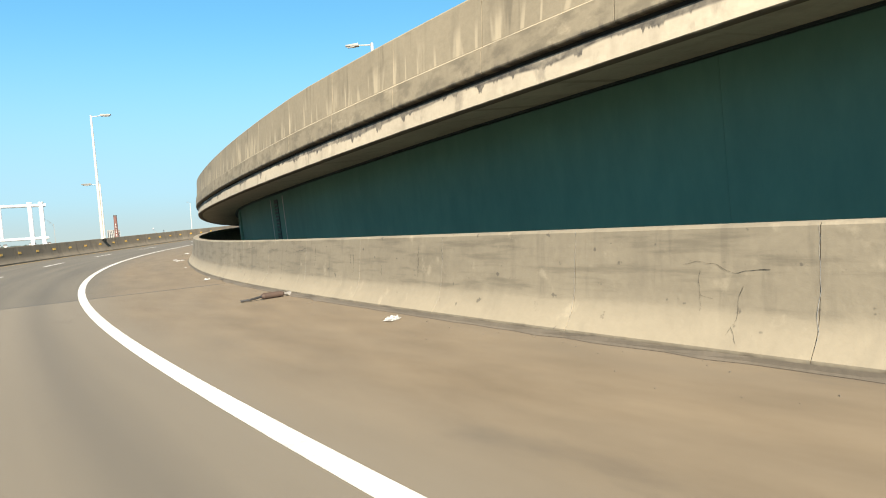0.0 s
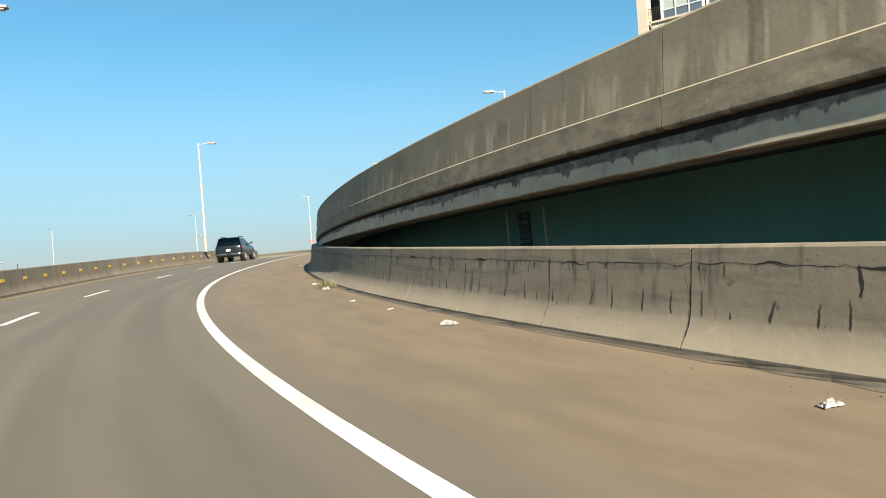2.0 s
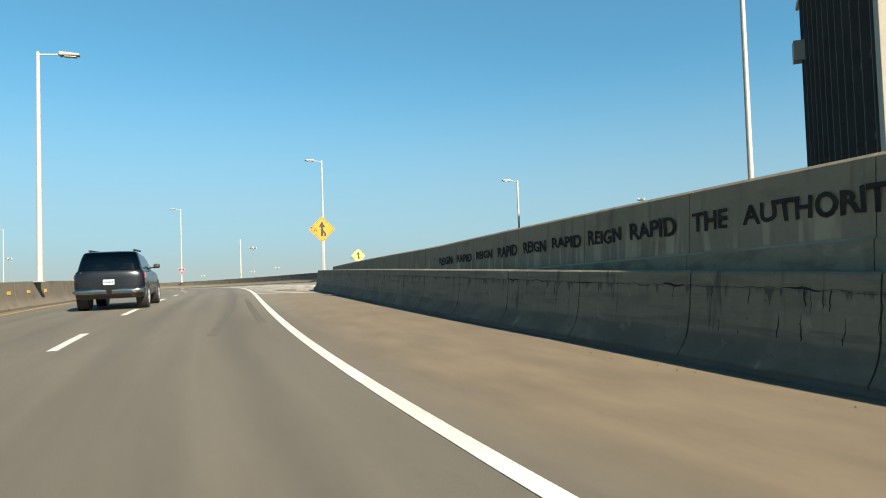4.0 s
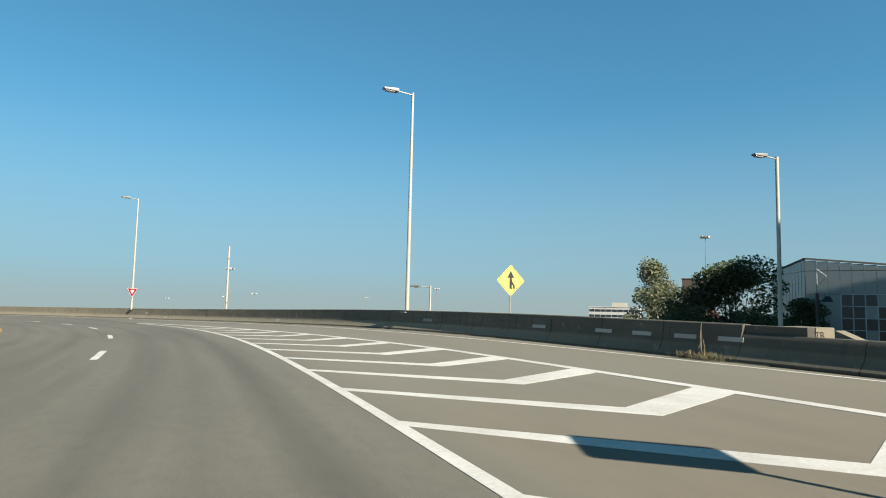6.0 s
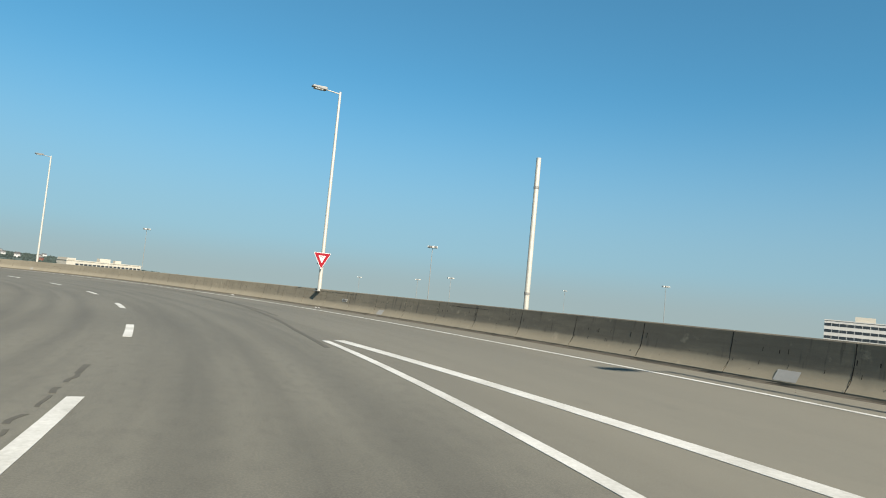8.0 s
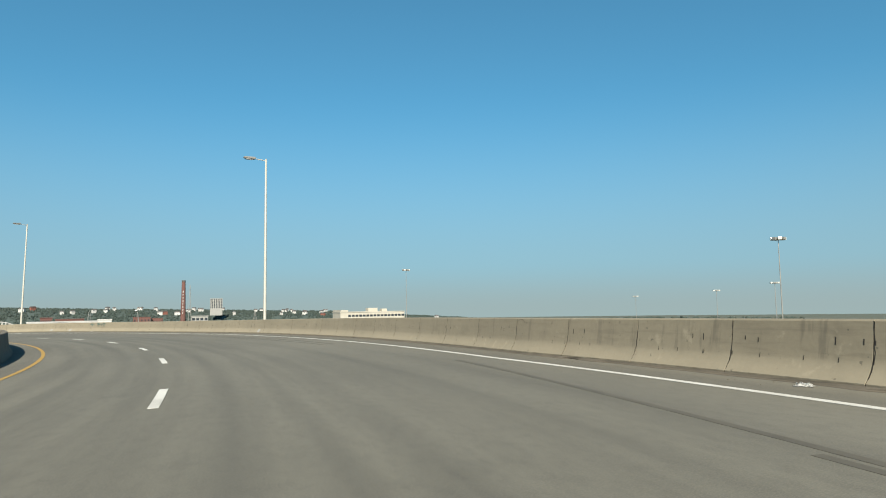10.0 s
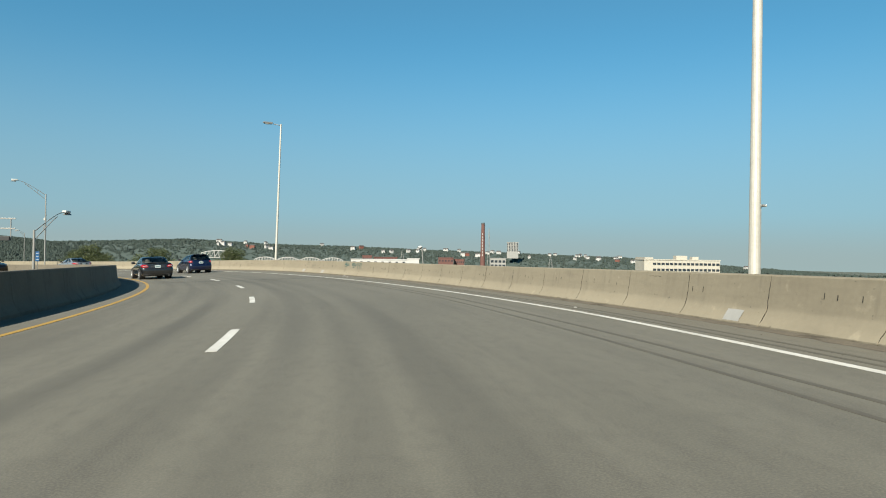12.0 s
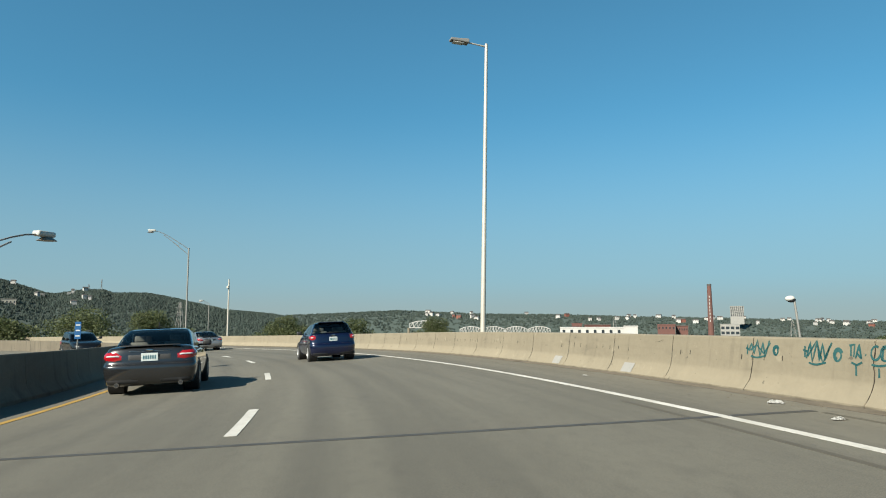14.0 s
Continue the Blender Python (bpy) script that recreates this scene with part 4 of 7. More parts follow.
def outline(xr, xf, hw, rr, rf, n_end=9, n_side=14):
    """Half of a rounded plan outline, from the middle of the tail round to the middle of the nose."""
    pts = []
    for i in range(n_end + 1):
        a = math.pi / 2 * i / n_end
        pts.append((xr + rr * (1 - math.cos(a) ** 0.55), hw * math.sin(a) ** 0.56))
    for i in range(1, n_side):
        pts.append((xr + rr + (xf - rf - xr - rr) * i / n_side, hw))
    for i in range(n_end + 1):
        a = math.pi / 2 * (1 - i / n_end)
        pts.append((xf - rf * (1 - math.cos(a) ** 0.65), hw * math.sin(a) ** 0.7))
    return pts


class Shell:
    """A skin made of plan outlines stacked by height: rows of (z, tail x, nose x, half-width)."""

    def __init__(self, rows, rr, rf, fall=0.0):
        self.rows, self.rr, self.rf, self.fall = rows, rr, rf, fall
        self.zs = [r[0] for r in rows]

    def ring(self, z, out=0.0):
        xr, xf, hw = (float(np.interp(z, self.zs, [r[k] for r in self.rows])) for k in (1, 2, 3))
        k = max(0.0, (z - 0.5) / 0.6)
        return [Vector((x, y, z - self.fall * x * k)) for x, y in outline(xr - out, xf + out, hw + out, self.rr, self.rf)]

    def at(self, z, u, out=0.0):
        """u counts the points of the outline."""
        r = self.ring(z, out)
        i = max(0, min(len(r) - 2, int(u)))
        return r[i].lerp(r[i + 1], u - i)

    def skin(self, zs, keep=None, cap_top=False, cap_low=False):
        bm = bmesh.new()
        rings = []
        for z in zs:
            h = self.ring(z)
            rings.append([bm.verts.new(p) for p in h] + [bm.verts.new((p.x, -p.y, p.z)) for p in h[-2:0:-1]])
        n = len(rings[0])
        m = len(self.ring(zs[0]))
        for j in range(len(zs) - 1):
            for i in range(n):
                half = i if i < m - 1 else n - 1 - i
                if keep is None or keep(half, j, 1 if i < m - 1 else -1):
                    bm.faces.new((rings[j][i], rings[j][(i + 1) % n], rings[j + 1][(i + 1) % n], rings[j + 1][i]))
        if cap_top:
            bm.faces.new(rings[-1])
        if cap_low:
            bm.faces.new(rings[0][::-1])
        bmesh.ops.delete(bm, geom=[v for v in bm.verts if not v.link_faces], context="VERTS")
        bmesh.ops.recalc_face_normals(bm, faces=bm.faces)
        return bm

    def patch(self, zf, u0, u1, sg, out=0.008, n=6, k=3):
        """A raised patch between outline points u0 and u1; zf(u) gives its lower and upper height."""
        bm = bmesh.new()
        g = []
        for i in range(n + 1):
            u = u0 + (u1 - u0) * i / n
            lo, hi = zf(u)
            col = []
            for j in range(k + 1):
                z = lo + (hi - lo) * j / k
                rim = i in (0, n) or j in (0, k)
                p = self.at(z, u, -0.01 if rim else out)
                col.append(bm.verts.new((p.x, p.y * sg, p.z)))
            g.append(col)
        for i in range(n):
            for j in range(k):
                bm.faces.new((g[i][j], g[i + 1][j], g[i + 1][j + 1], g[i][j + 1]))
        bmesh.ops.recalc_face_normals(bm, faces=bm.faces)
        if bm.faces[0].normal.x > 0:
            bmesh.ops.reverse_faces(bm, faces=bm.faces)
        return bm


def car(name, m, paint, spec, label):
    """A car with its tail at x = 0 and its nose at +x."""
    ob = empty(name, m)
    hull = Shell(spec["hull"], spec["rr"], 1.1, spec.get("fall", 0.03))
    zs = [r[0] for r in spec["hull"]]
    fine = sorted(set(zs + [(a + b) / 2 for a, b in zip(zs, zs[1:])]))
    part("body", hull.skin(fine, None, True, True), paint, ob, "", True)
    W = spec["w"] / 2
    r = spec["r"]
    # cabin: glass between painted pillars under a domed roof
    cab = Shell(spec["cabin"], 0.30, 0.5, 0.03)
    zc = [q[0] for q in spec["cabin"]]
    nz = 6
    za, zb = zc[0], zc[spec["eave"]]
    zr = [za + (zb - za) * i / nz for i in range(nz + 1)]
    b_pillar = spec["pillar"]

    def rear(h, j, s):
        return h < 7 and j < nz

    def flank(h, j, s):
        return 10 <= h < 21 and h != b_pillar and j < nz

    def front(h, j, s):
        return h >= 26 and j < nz
    sides = lambda sg: (lambda h, j, s: flank(h, j, s) and s == sg)
    part("rear_window", cab.skin(zr, rear), spec.get("glass", M_CARGLASS), ob, "tinted rear glass", True)
    part("windscreen", cab.skin(zr, front), spec.get("glass", M_CARGLASS), ob, "tinted windscreen", True)
    for sg in (1, -1):
        part("side_window", cab.skin(zr, sides(sg)), spec.get("glass", M_CARGLASS), ob, "tinted side glass", True)
    for nm, lo, hi in (("rear_pillar", 7, 10), ("door_pillar", b_pillar, b_pillar + 1), ("front_pillar", 21, 26)):
        for sg in (1, -1):
            part(nm, cab.skin(zr, lambda h, j, s: lo <= h < hi and s == sg), paint, ob, "", True)
    part("roof", cab.skin(zc[spec["eave"]:], None, True), paint, ob, "", True)
    x0, x1 = spec["cabin"][0][1], spec["cabin"][0][2]
    bm = bmesh.new()
    box(bm, x0 + 0.02, x1 - 0.3, -W * 0.80, W * 0.80, za - 0.12, za - 0.02)
    part("interior_floor", bm, M_TRIM, ob, "dark interior")
    bm = bmesh.new()
    box(bm, x0 + 0.16, x0 + 0.52, -W * 0.70, W * 0.70, za - 0.01, za + 0.03, None, 0.01)
    part("parcel_shelf", bm, M_SEAT, ob, "pale parcel shelf")
    for x in (x0 + spec["seat"], x0 + spec["seat"] + 0.95):
        for y in (-0.37, 0.37):
            bm = bmesh.new()
            box(bm, x, x + 0.14, y - 0.24, y + 0.24, za - 0.05, za + 0.10, None, 0.05)
            box(bm, x + 0.02, x + 0.12, y - 0.12, y + 0.12, za + 0.10, za + 0.24, None, 0.04)
            part("seat_back", bm, M_SEAT, ob, "cloth seat with headrest", True)
    for sg in (-1, 1):
        for nm, u0, u1, zf, mt, lb, out in spec["lamps"]:
            part(nm, hull.patch(zf, u0, u1, sg, out), mt, ob, lb, True)
        mx, mz = spec["mirror"]
        bm = bmesh.new()
        box(bm, mx - 0.09, mx + 0.07, sg * (W + 0.06) - 0.10, sg * (W + 0.06) + 0.10, mz, mz + 0.15, None, 0.045)
        box(bm, mx - 0.02, mx + 0.05, sg * (W - 0.08) - 0.07, sg * (W - 0.08) + 0.07, mz, mz + 0.05)
        part("door_mirror", bm, M_TRIM, ob, "dark door mirror", True)
        for x in spec["wheels"]:
            # dark disc on the solid hull stands in for the arch's shade
            bm = bmesh.new()
            tube(bm, (x, sg * (W - 0.30), r + 0.02), (x, sg * (W + 0.003), r + 0.02), r * 1.14, r * 1.12, 36)
            part("wheel_arch", bm, M_TRIM, ob, "dark disc in place of the open wheel arch")
            wheel(ob, x, sg * (W - 0.078), r, 0.21, sg)
        for x in spec["doors"]:
            zl = za - 0.14
            bm = bmesh.new()
            box(bm, x, x + 0.19, sg * (W - 0.01) - 0.02, sg * (W - 0.01) + 0.02, zl - 0.015, zl + 0.015, None, 0.008)
            part("door_handle", bm, paint, ob)
            bm = bmesh.new()
            for i in range(6):
                z = 0.34 + (za - 0.42) * i / 6
                p, q = hull.at(z, 16, 0.0).y, hull.at(z + (za - 0.42) / 6, 16, 0.0).y
                v = [bm.verts.new((x + dx - 0.06, sg * (yy + 0.002), zz)) for dx, yy, zz in ((0, p, z), (0.008, p, z), (0.008, q, z + (za - 0.42) / 6), (0, q, z + (za - 0.42) / 6))]
                bm.faces.new(v)
            part("door_gap", bm, M_TRIM, ob, "dark door gap")
    for nm, u1, zf, mt, lb, out in spec["tail"]:
        bm = hull.patch(zf, 0, u1, 1, out)
        other = hull.patch(zf, 0, u1, -1, out)
        me = bpy.data.meshes.new("half")
        other.to_mesh(me)
        other.free()
        bm.from_mesh(me)
        bpy.data.meshes.remove(me)
        part(nm, bm, mt, ob, lb, True)
    z0, pw, ph = spec["plate"]
    x = hull.at(z0, 0).x - 0.022
    bm = bmesh.new()
    box(bm, x, x + 0.012, -pw / 2, pw / 2, z0 - ph / 2, z0 + ph / 2, None, 0.004)
    pl = part("number_plate", bm, M_PLATE, ob, "pale number plate")
    for i in range(6):
        bm = bmesh.new()
        y = (i - 2.5) * pw * 0.135
        box(bm, x - 0.003, x + 0.001, y - pw * 0.042, y + pw * 0.042, z0 - ph * 0.26, z0 + ph * 0.2)
        part("bar", bm, M_PLATE_INK, pl)
    for nm, dims, mt, bev, lb in spec["extras"]:
        bm = bmesh.new()
        box(bm, *dims, None, bev)
        part(nm, bm, mt, ob, lb, True)
    for a, b, rad, mt, nm, lb in spec.get("tubes", ()):
        bm = bmesh.new()
        tube(bm, a, b, rad, rad, 16)
        part(nm, bm, mt, ob, lb)
        # dark disc painted in for the shade inside the pipe
        bm = bmesh.new()
        tube(bm, (a[0] - 0.002, a[1], a[2]), (a[0] + 0.01, a[1], a[2]), rad * 0.8, rad * 0.8, 16)
        part("exhaust_mouth", bm, M_TRIM, ob, "dark disc in place of the pipe's hollow")
    return tagged(ob, label, "car")


def on_road(s, l, turn=0.0):
    """Pose on the paving, nose along the road."""
    p, q, r = at(s, l), at(s + 4, l), at(s, l + 1)
    x = (q - p).normalized()
    y = (p - r).normalized()
    z = x.cross(y).normalized()
    y = z.cross(x)
    m = Matrix((x, y, z)).transposed().to_4x4()
    m.translation = p
    return m @ pose(0, 0, 0, 0, 0, turn)


SALOON = dict(w=1.82, l=4.80, r=0.325, rr=0.27, wheels=(1.02, 3.80), doors=(1.60, 2.60), pillar=14, mirror=(2.95, 0.95), seat=0.62, eave=4, fall=0.028,
              hull=[(0.20, 0.16, 4.50, 0.80), (0.24, 0.06, 4.66, 0.86), (0.36, 0.015, 4.76, 0.895), (0.50, 0.0, 4.80, 0.91), (0.60, 0.0, 4.78, 0.912), (0.635, 0.015, 4.74, 0.912), (0.66, 0.055, 4.68, 0.91), (0.79, 0.065, 4.25, 0.90), (0.91, 0.09, 3.75, 0.875), (0.985, 0.12, 3.35, 0.83), (1.02, 0.19, 3.10, 0.76), (1.035, 0.34, 3.0, 0.68)],
              cabin=[(1.00, 0.62, 3.46, 0.80), (1.15, 0.84, 3.16, 0.765), (1.29, 1.08, 2.86, 0.72), (1.40, 1.28, 2.62, 0.675), (1.435, 1.38, 2.52, 0.64), (1.465, 1.52, 2.42, 0.57), (1.485, 1.75, 2.25, 0.40), (1.49, 1.9, 2.1, 0.2)],
              lamps=[("tail_lamp", 2.0, 12.0, lambda u: (float(np.interp(u, [2.0, 3.0, 9, 12], [0.74, 0.70, 0.74, 0.82])), float(np.interp(u, [2.0, 3.5, 9, 12], [0.86, 0.93, 0.955, 0.92]))), M_TAIL, "red tail lamp", 0.03),
                     ("lamp_insert", 2.6, 6.4, lambda u: (0.80, 0.86), M_CLEAR, "clear reversing insert", 0.042)],
              tail=[("plate_recess", 1.75, lambda u: (0.68, 0.90), M_TRIM, "dark plate recess", 0.003), ("boot_trim", 1.75, lambda u: (0.905, 0.935), M_CHROME, "chrome strip", 0.015), ("valance", 7.4, lambda u: (0.21, 0.37), M_TRIM, "dark lower valance", 0.008), ("boot_gap", 5.4, lambda u: (0.642, 0.654), M_TRIM, "dark boot gap", 0.001)],
              plate=(0.79, 0.33, 0.165),
              extras=[("spoiler", (0.09, 0.22, -0.60, 0.60, 1.018, 1.044), M_TRIM, 0.010, "dark boot-lid lip"), ("emblem", (0.055, 0.10, -0.07, 0.07, 0.905, 0.965), M_CHROME, 0.02, "plain chrome badge"), ("antenna", (1.50, 1.53, -0.01, 0.01, 1.42, 1.54), M_TRIM, 0.004, "roof antenna")],
              tubes=[((-0.02, -0.62, 0.235), (0.25, -0.62, 0.24), 0.048, M_CHROME, "exhaust_tip", "chrome exhaust tip"), ((-0.02, 0.62, 0.235), (0.25, 0.62, 0.24), 0.048, M_CHROME, "exhaust_tip", "chrome exhaust tip")])

M_MIDGLASS = glass("grey_car_glass", (0.62, 0.67, 0.67))
HATCH = dict(glass=M_MIDGLASS, w=1.735, l=4.04, r=0.325, rr=0.34, wheels=(0.72, 3.25), doors=(1.25, 2.2), pillar=15, mirror=(2.55, 1.02), seat=0.45, eave=4, fall=0.025,
             hull=[(0.20, 0.14, 3.80, 0.76), (0.25, 0.05, 3.92, 0.82), (0.36, 0.01, 4.0, 0.855), (0.52, 0.0, 4.04, 0.868), (0.64, 0.01, 4.0, 0.868), (0.68, 0.06, 3.95, 0.868), (0.80, 0.075, 3.7, 0.862), (0.95, 0.09, 3.4, 0.85), (1.04, 0.12, 3.1, 0.82), (1.08, 0.18, 2.9, 0.77)],
             cabin=[(1.04, 0.13, 3.05, 0.80), (1.20, 0.19, 2.7, 0.745), (1.34, 0.27, 2.38, 0.69), (1.44, 0.34, 2.14, 0.645), (1.47, 0.38, 2.06, 0.62), (1.50, 0.48, 1.96, 0.55), (1.52, 0.7, 1.8, 0.40), (1.525, 0.95, 1.55, 0.2)],
             lamps=[("tail_lamp", 3.6, 10.5, lambda u: (float(np.interp(u, [3.6, 6, 10.5], [0.84, 0.79, 0.90])), float(np.interp(u, [3.6, 6, 10.5], [1.0, 1.02, 0.98]))), M_TAIL, "red tail lamp", 0.03), ("lamp_insert", 4.6, 6.8, lambda u: (0.87, 0.96), M_CLEAR, "pale lamp insert", 0.042)],
             tail=[("valance", 7.2, lambda u: (0.22, 0.36), M_TRIM, "dark lower valance", 0.006), ("tailgate_gap", 6.0, lambda u: (0.672, 0.684), M_TRIM, "dark tailgate gap", 0.001)],
             plate=(0.84, 0.31, 0.155),
             extras=[("spoiler", (0.32, 0.62, -0.50, 0.50, 1.462, 1.492), M_BLUE, 0.014, "roof spoiler"), ("badge", (0.05, 0.10, -0.08, 0.08, 0.965, 1.005), M_CHROME, 0.008, "plain bright badge"), ("antenna", (0.66, 0.68, -0.01, 0.01, 1.47, 1.66), M_TRIM, 0.004, "short roof antenna"), ("wiper", (0.10, 0.13, -0.25, 0.22, 1.08, 1.10), M_TRIM, 0.004, "rear wiper")])

M_DARKGLASS = glass("dark_car_glass", (0.10, 0.11, 0.11))
SUV = dict(glass=M_DARKGLASS, w=1.95, l=4.85, r=0.39, rr=0.30, wheels=(0.95, 3.85), doors=(1.55, 2.55), pillar=15, mirror=(3.0, 1.25), seat=0.7, eave=3, fall=0.015,
           hull=[(0.36, 0.10, 4.7, 0.88), (0.42, 0.03, 4.8, 0.94), (0.60, 0.0, 4.85, 0.972), (0.90, 0.01, 4.82, 0.975), (1.08, 0.02, 4.6, 0.965), (1.18, 0.05, 4.2, 0.93), (1.24, 0.10, 3.4, 0.88)],
           cabin=[(1.20, 0.07, 3.45, 0.90), (1.50, 0.16, 3.05, 0.83), (1.72, 0.25, 2.7, 0.77), (1.78, 0.30, 2.58, 0.74), (1.82, 0.42, 2.45, 0.66), (1.84, 0.7, 2.2, 0.45)],
           lamps=[("tail_lamp", 7.6, 10.4, lambda u: (0.92, 1.17), M_TAIL, "red tail lamp", 0.014)],
           tail=[("rear_bumper", 8.6, lambda u: (0.50, 0.68), M_CHROME, "bright rear bumper", 0.06)],
           plate=(0.86, 0.31, 0.155),
           extras=[("roof_rail", (0.65, 2.2, -0.64, -0.60, 1.80, 1.86), M_TRIM, 0.01, "black roof rail"), ("roof_rail", (0.65, 2.2, 0.60, 0.64, 1.80, 1.86), M_TRIM, 0.01, "black roof rail")])

car("saloon_car", on_road(211.6, -2.38, 1.5), M_GREY, SALOON, "dark grey metallic saloon car with red tail lamps")
car("hatchback", on_road(221.9, 2.75, 0.0), M_BLUE, HATCH, "deep blue small hatchback with dark glass, standing on the lane")
car("suv", on_road(66.0, -0.75, 0.0), M_BLACKCAR, SUV, "black sport utility vehicle with bright bumper, standing on the road")
car("saloon_car", on_road(248.0, 2.0, 2.0), M_SILVER, SALOON, "silver saloon car standing far along the lane")

# ---- wear and fittings of the walls ----
M_REFLECT = material("amber_reflector", (0.85, 0.50, 0.03), (0.75, 0.42, 0.03), 0.35, bump=0)
M_PALE = material("faded_white_plate", (0.62, 0.60, 0.54), (0.48, 0.46, 0.41), 0.6, bump=0)
M_SPRAY = material("black_spray", (0.030, 0.028, 0.026), (0.075, 0.07, 0.062), 0.9, big=3, small=20, bump=0)
M_TEAL = material("teal_spray", (0.016, 0.085, 0.095), (0.06, 0.16, 0.155), 0.9, big=3, small=20, bump=0)
M_STAIN = material("weather_stain", (0.10, 0.088, 0.072), (0.035, 0.03, 0.026), 0.95, big=1.2, small=9, stretch=(1, 1, 0.2), spread=0.9)
M_PATCH = material("mortar_patch", (0.42, 0.41, 0.38), (0.33, 0.32, 0.30), 0.9)
M_RUST = material("rusty_steel", (0.115, 0.068, 0.045), (0.055, 0.038, 0.030), 0.8, 0.2, big=3, small=20, spread=0.9)
M_PAPER = material("crumpled_paper", (0.80, 0.79, 0.76), (0.65, 0.64, 0.6), 0.8)
M_WEED = material("weed_leaves", (0.27, 0.26, 0.13), (0.17, 0.165, 0.08), 0.8, bump=0, island=0.3)
M_STRAW = material("dry_weed", (0.36, 0.29, 0.17), (0.22, 0.17, 0.10), 0.9, bump=0, island=0.3)
M_SAND = material("grit_and_silt", (0.19, 0.158, 0.115), (0.09, 0.075, 0.056), 0.95, big=2, small=25, spread=0.9, bump=0.4)


def wall_point(base, s, h, H, out=0.0, side=1, level=0.0):
    """A point on the road face of a safety-shape wall, moved out towards the road."""
    l = float(np.interp(h, [0.0, 0.075, 0.165, 0.25, 0.34, 0.46, H - 0.02], [0.0, 0.0, 0.075, 0.125, 0.155, 0.175, 0.225]))
    return at(s, base(s) + side * (l - out), h + level)


def ribbon_part(name, rows, mat, parent, label="", kind=""):
    """A thin skin through rows of (upper, lower) points."""
    bm = bmesh.new()
    vs = [[bm.verts.new(p) for p in r] for r in rows]
    for a, b in zip(vs, vs[1:]):
        for i in range(len(a) - 1):
            bm.faces.new((a[i], b[i], b[i + 1], a[i + 1]))
    ob = part(name, bm, mat, parent, label)
    if kind:
        ob["kind"] = kind
    return ob


rng = random.Random(4)
for m in (M_DARK, M_STAIN, M_SPRAY, M_TEAL):
    m.node_tree.nodes["Principled BSDF"].inputs["Specular IOR Level"].default_value = 0.08
# long crack under the coping of the inner wall, with run-down branches
crack = []
for i in range(840):
    s = 14 + i * 0.0625
    if noise.noise((s * 0.35, 3.1, 0)) < -0.22:
        if len(crack) > 2:
            ribbon_part("crack", crack, M_DARK, wall_inner, "dark wandering crack")
        crack = []
        continue
    h = 0.775 + 0.035 * noise.noise((s * 0.9, 0, 0)) + 0.03 * noise.noise((s * 5, 7, 0)) + 0.012 * noise.noise((s * 17, 7, 0))
    w = 0.0015 + 0.022 * max(0.0, noise.noise((s * 2.3, 5, 0))) + 0.004 * abs(noise.noise((s * 9, 5, 0)))
    crack.append([wall_point(BASE_1, s, h + w, H_1, 0.0015), wall_point(BASE_1, s, h - w * 0.7, H_1, 0.0015)])


def upright_crack(base, s, h0, h1, H, w, parent, mat=None, name="crack", label="", drip=False):
    """A thin upright mark; as a drip it hangs broad and dark at its foot and thins upwards."""
    rows = []
    n = 10
    for i in range(n + 1):
        f = i / n
        h = h0 + (h1 - h0) * f
        shape = (min(1.0, f * 5 + 0.2) * (1.0 - f) ** 0.8 + 0.08) if drip else (0.5 + 0.5 * math.sin(math.pi * (i + 0.7) / (n + 1.4)))
        ww = w * shape * (0.6 + 0.8 * abs(noise.noise((s * 7, h * 14, 0))))
        ds = 0.03 * noise.noise((s * 3, h * 7, 1)) + 0.012 * noise.noise((s, h * 30, 3))
        rows.append([wall_point(base, s + ds - ww, h, H, 0.0015), wall_point(base, s + ds + ww, h, H, 0.0015)])
    return ribbon_part(name, rows, mat or M_DARK, parent, label)


for s in even(-16, NOSE, 2.2)[:-1]:
    upright_crack(BASE_1, s, 0.06, H_1 - 0.015, H_1, 0.005 if s > 6 else 0.002, wall_inner, M_DARK if s > 6 else M_PATCH, "joint", "dark open joint" if s > 6 else "pale filled joint")
for s in even(84.8, 240, 2.14)[1:]:
    upright_crack(BASE_2, s, 0.06, H_2 - 0.015, H_2, 0.009, wall_outer, M_DARK, "joint", "dark open joint")
for i in range(60):
    s = rng.uniform(-8, 62)
    a = rng.uniform(0.34, 0.7)
    upright_crack(BASE_1, s, a, min(0.80, a + rng.uniform(0.04, 0.40)), H_1, rng.uniform(0.002, 0.005), wall_inner)
for i in range(40):
    s = rng.uniform(14, 64)
    upright_crack(BASE_1, s, 0.78 - rng.uniform(0.06, 0.22), 0.78, H_1, rng.uniform(0.006, 0.016), wall_inner, M_STAIN, "dark_run", "dark run below the crack")
for i in range(104):
    s = 12 + i * 0.36 + rng.uniform(-0.08, 0.08)
    upright_crack(BASE_1, s, 0.33, 0.36 + rng.uniform(0.03, 0.22), H_1, rng.uniform(0.006, 0.016), wall_inner, M_STAIN, "seep_mark", "dark seep mark above the toe", True)


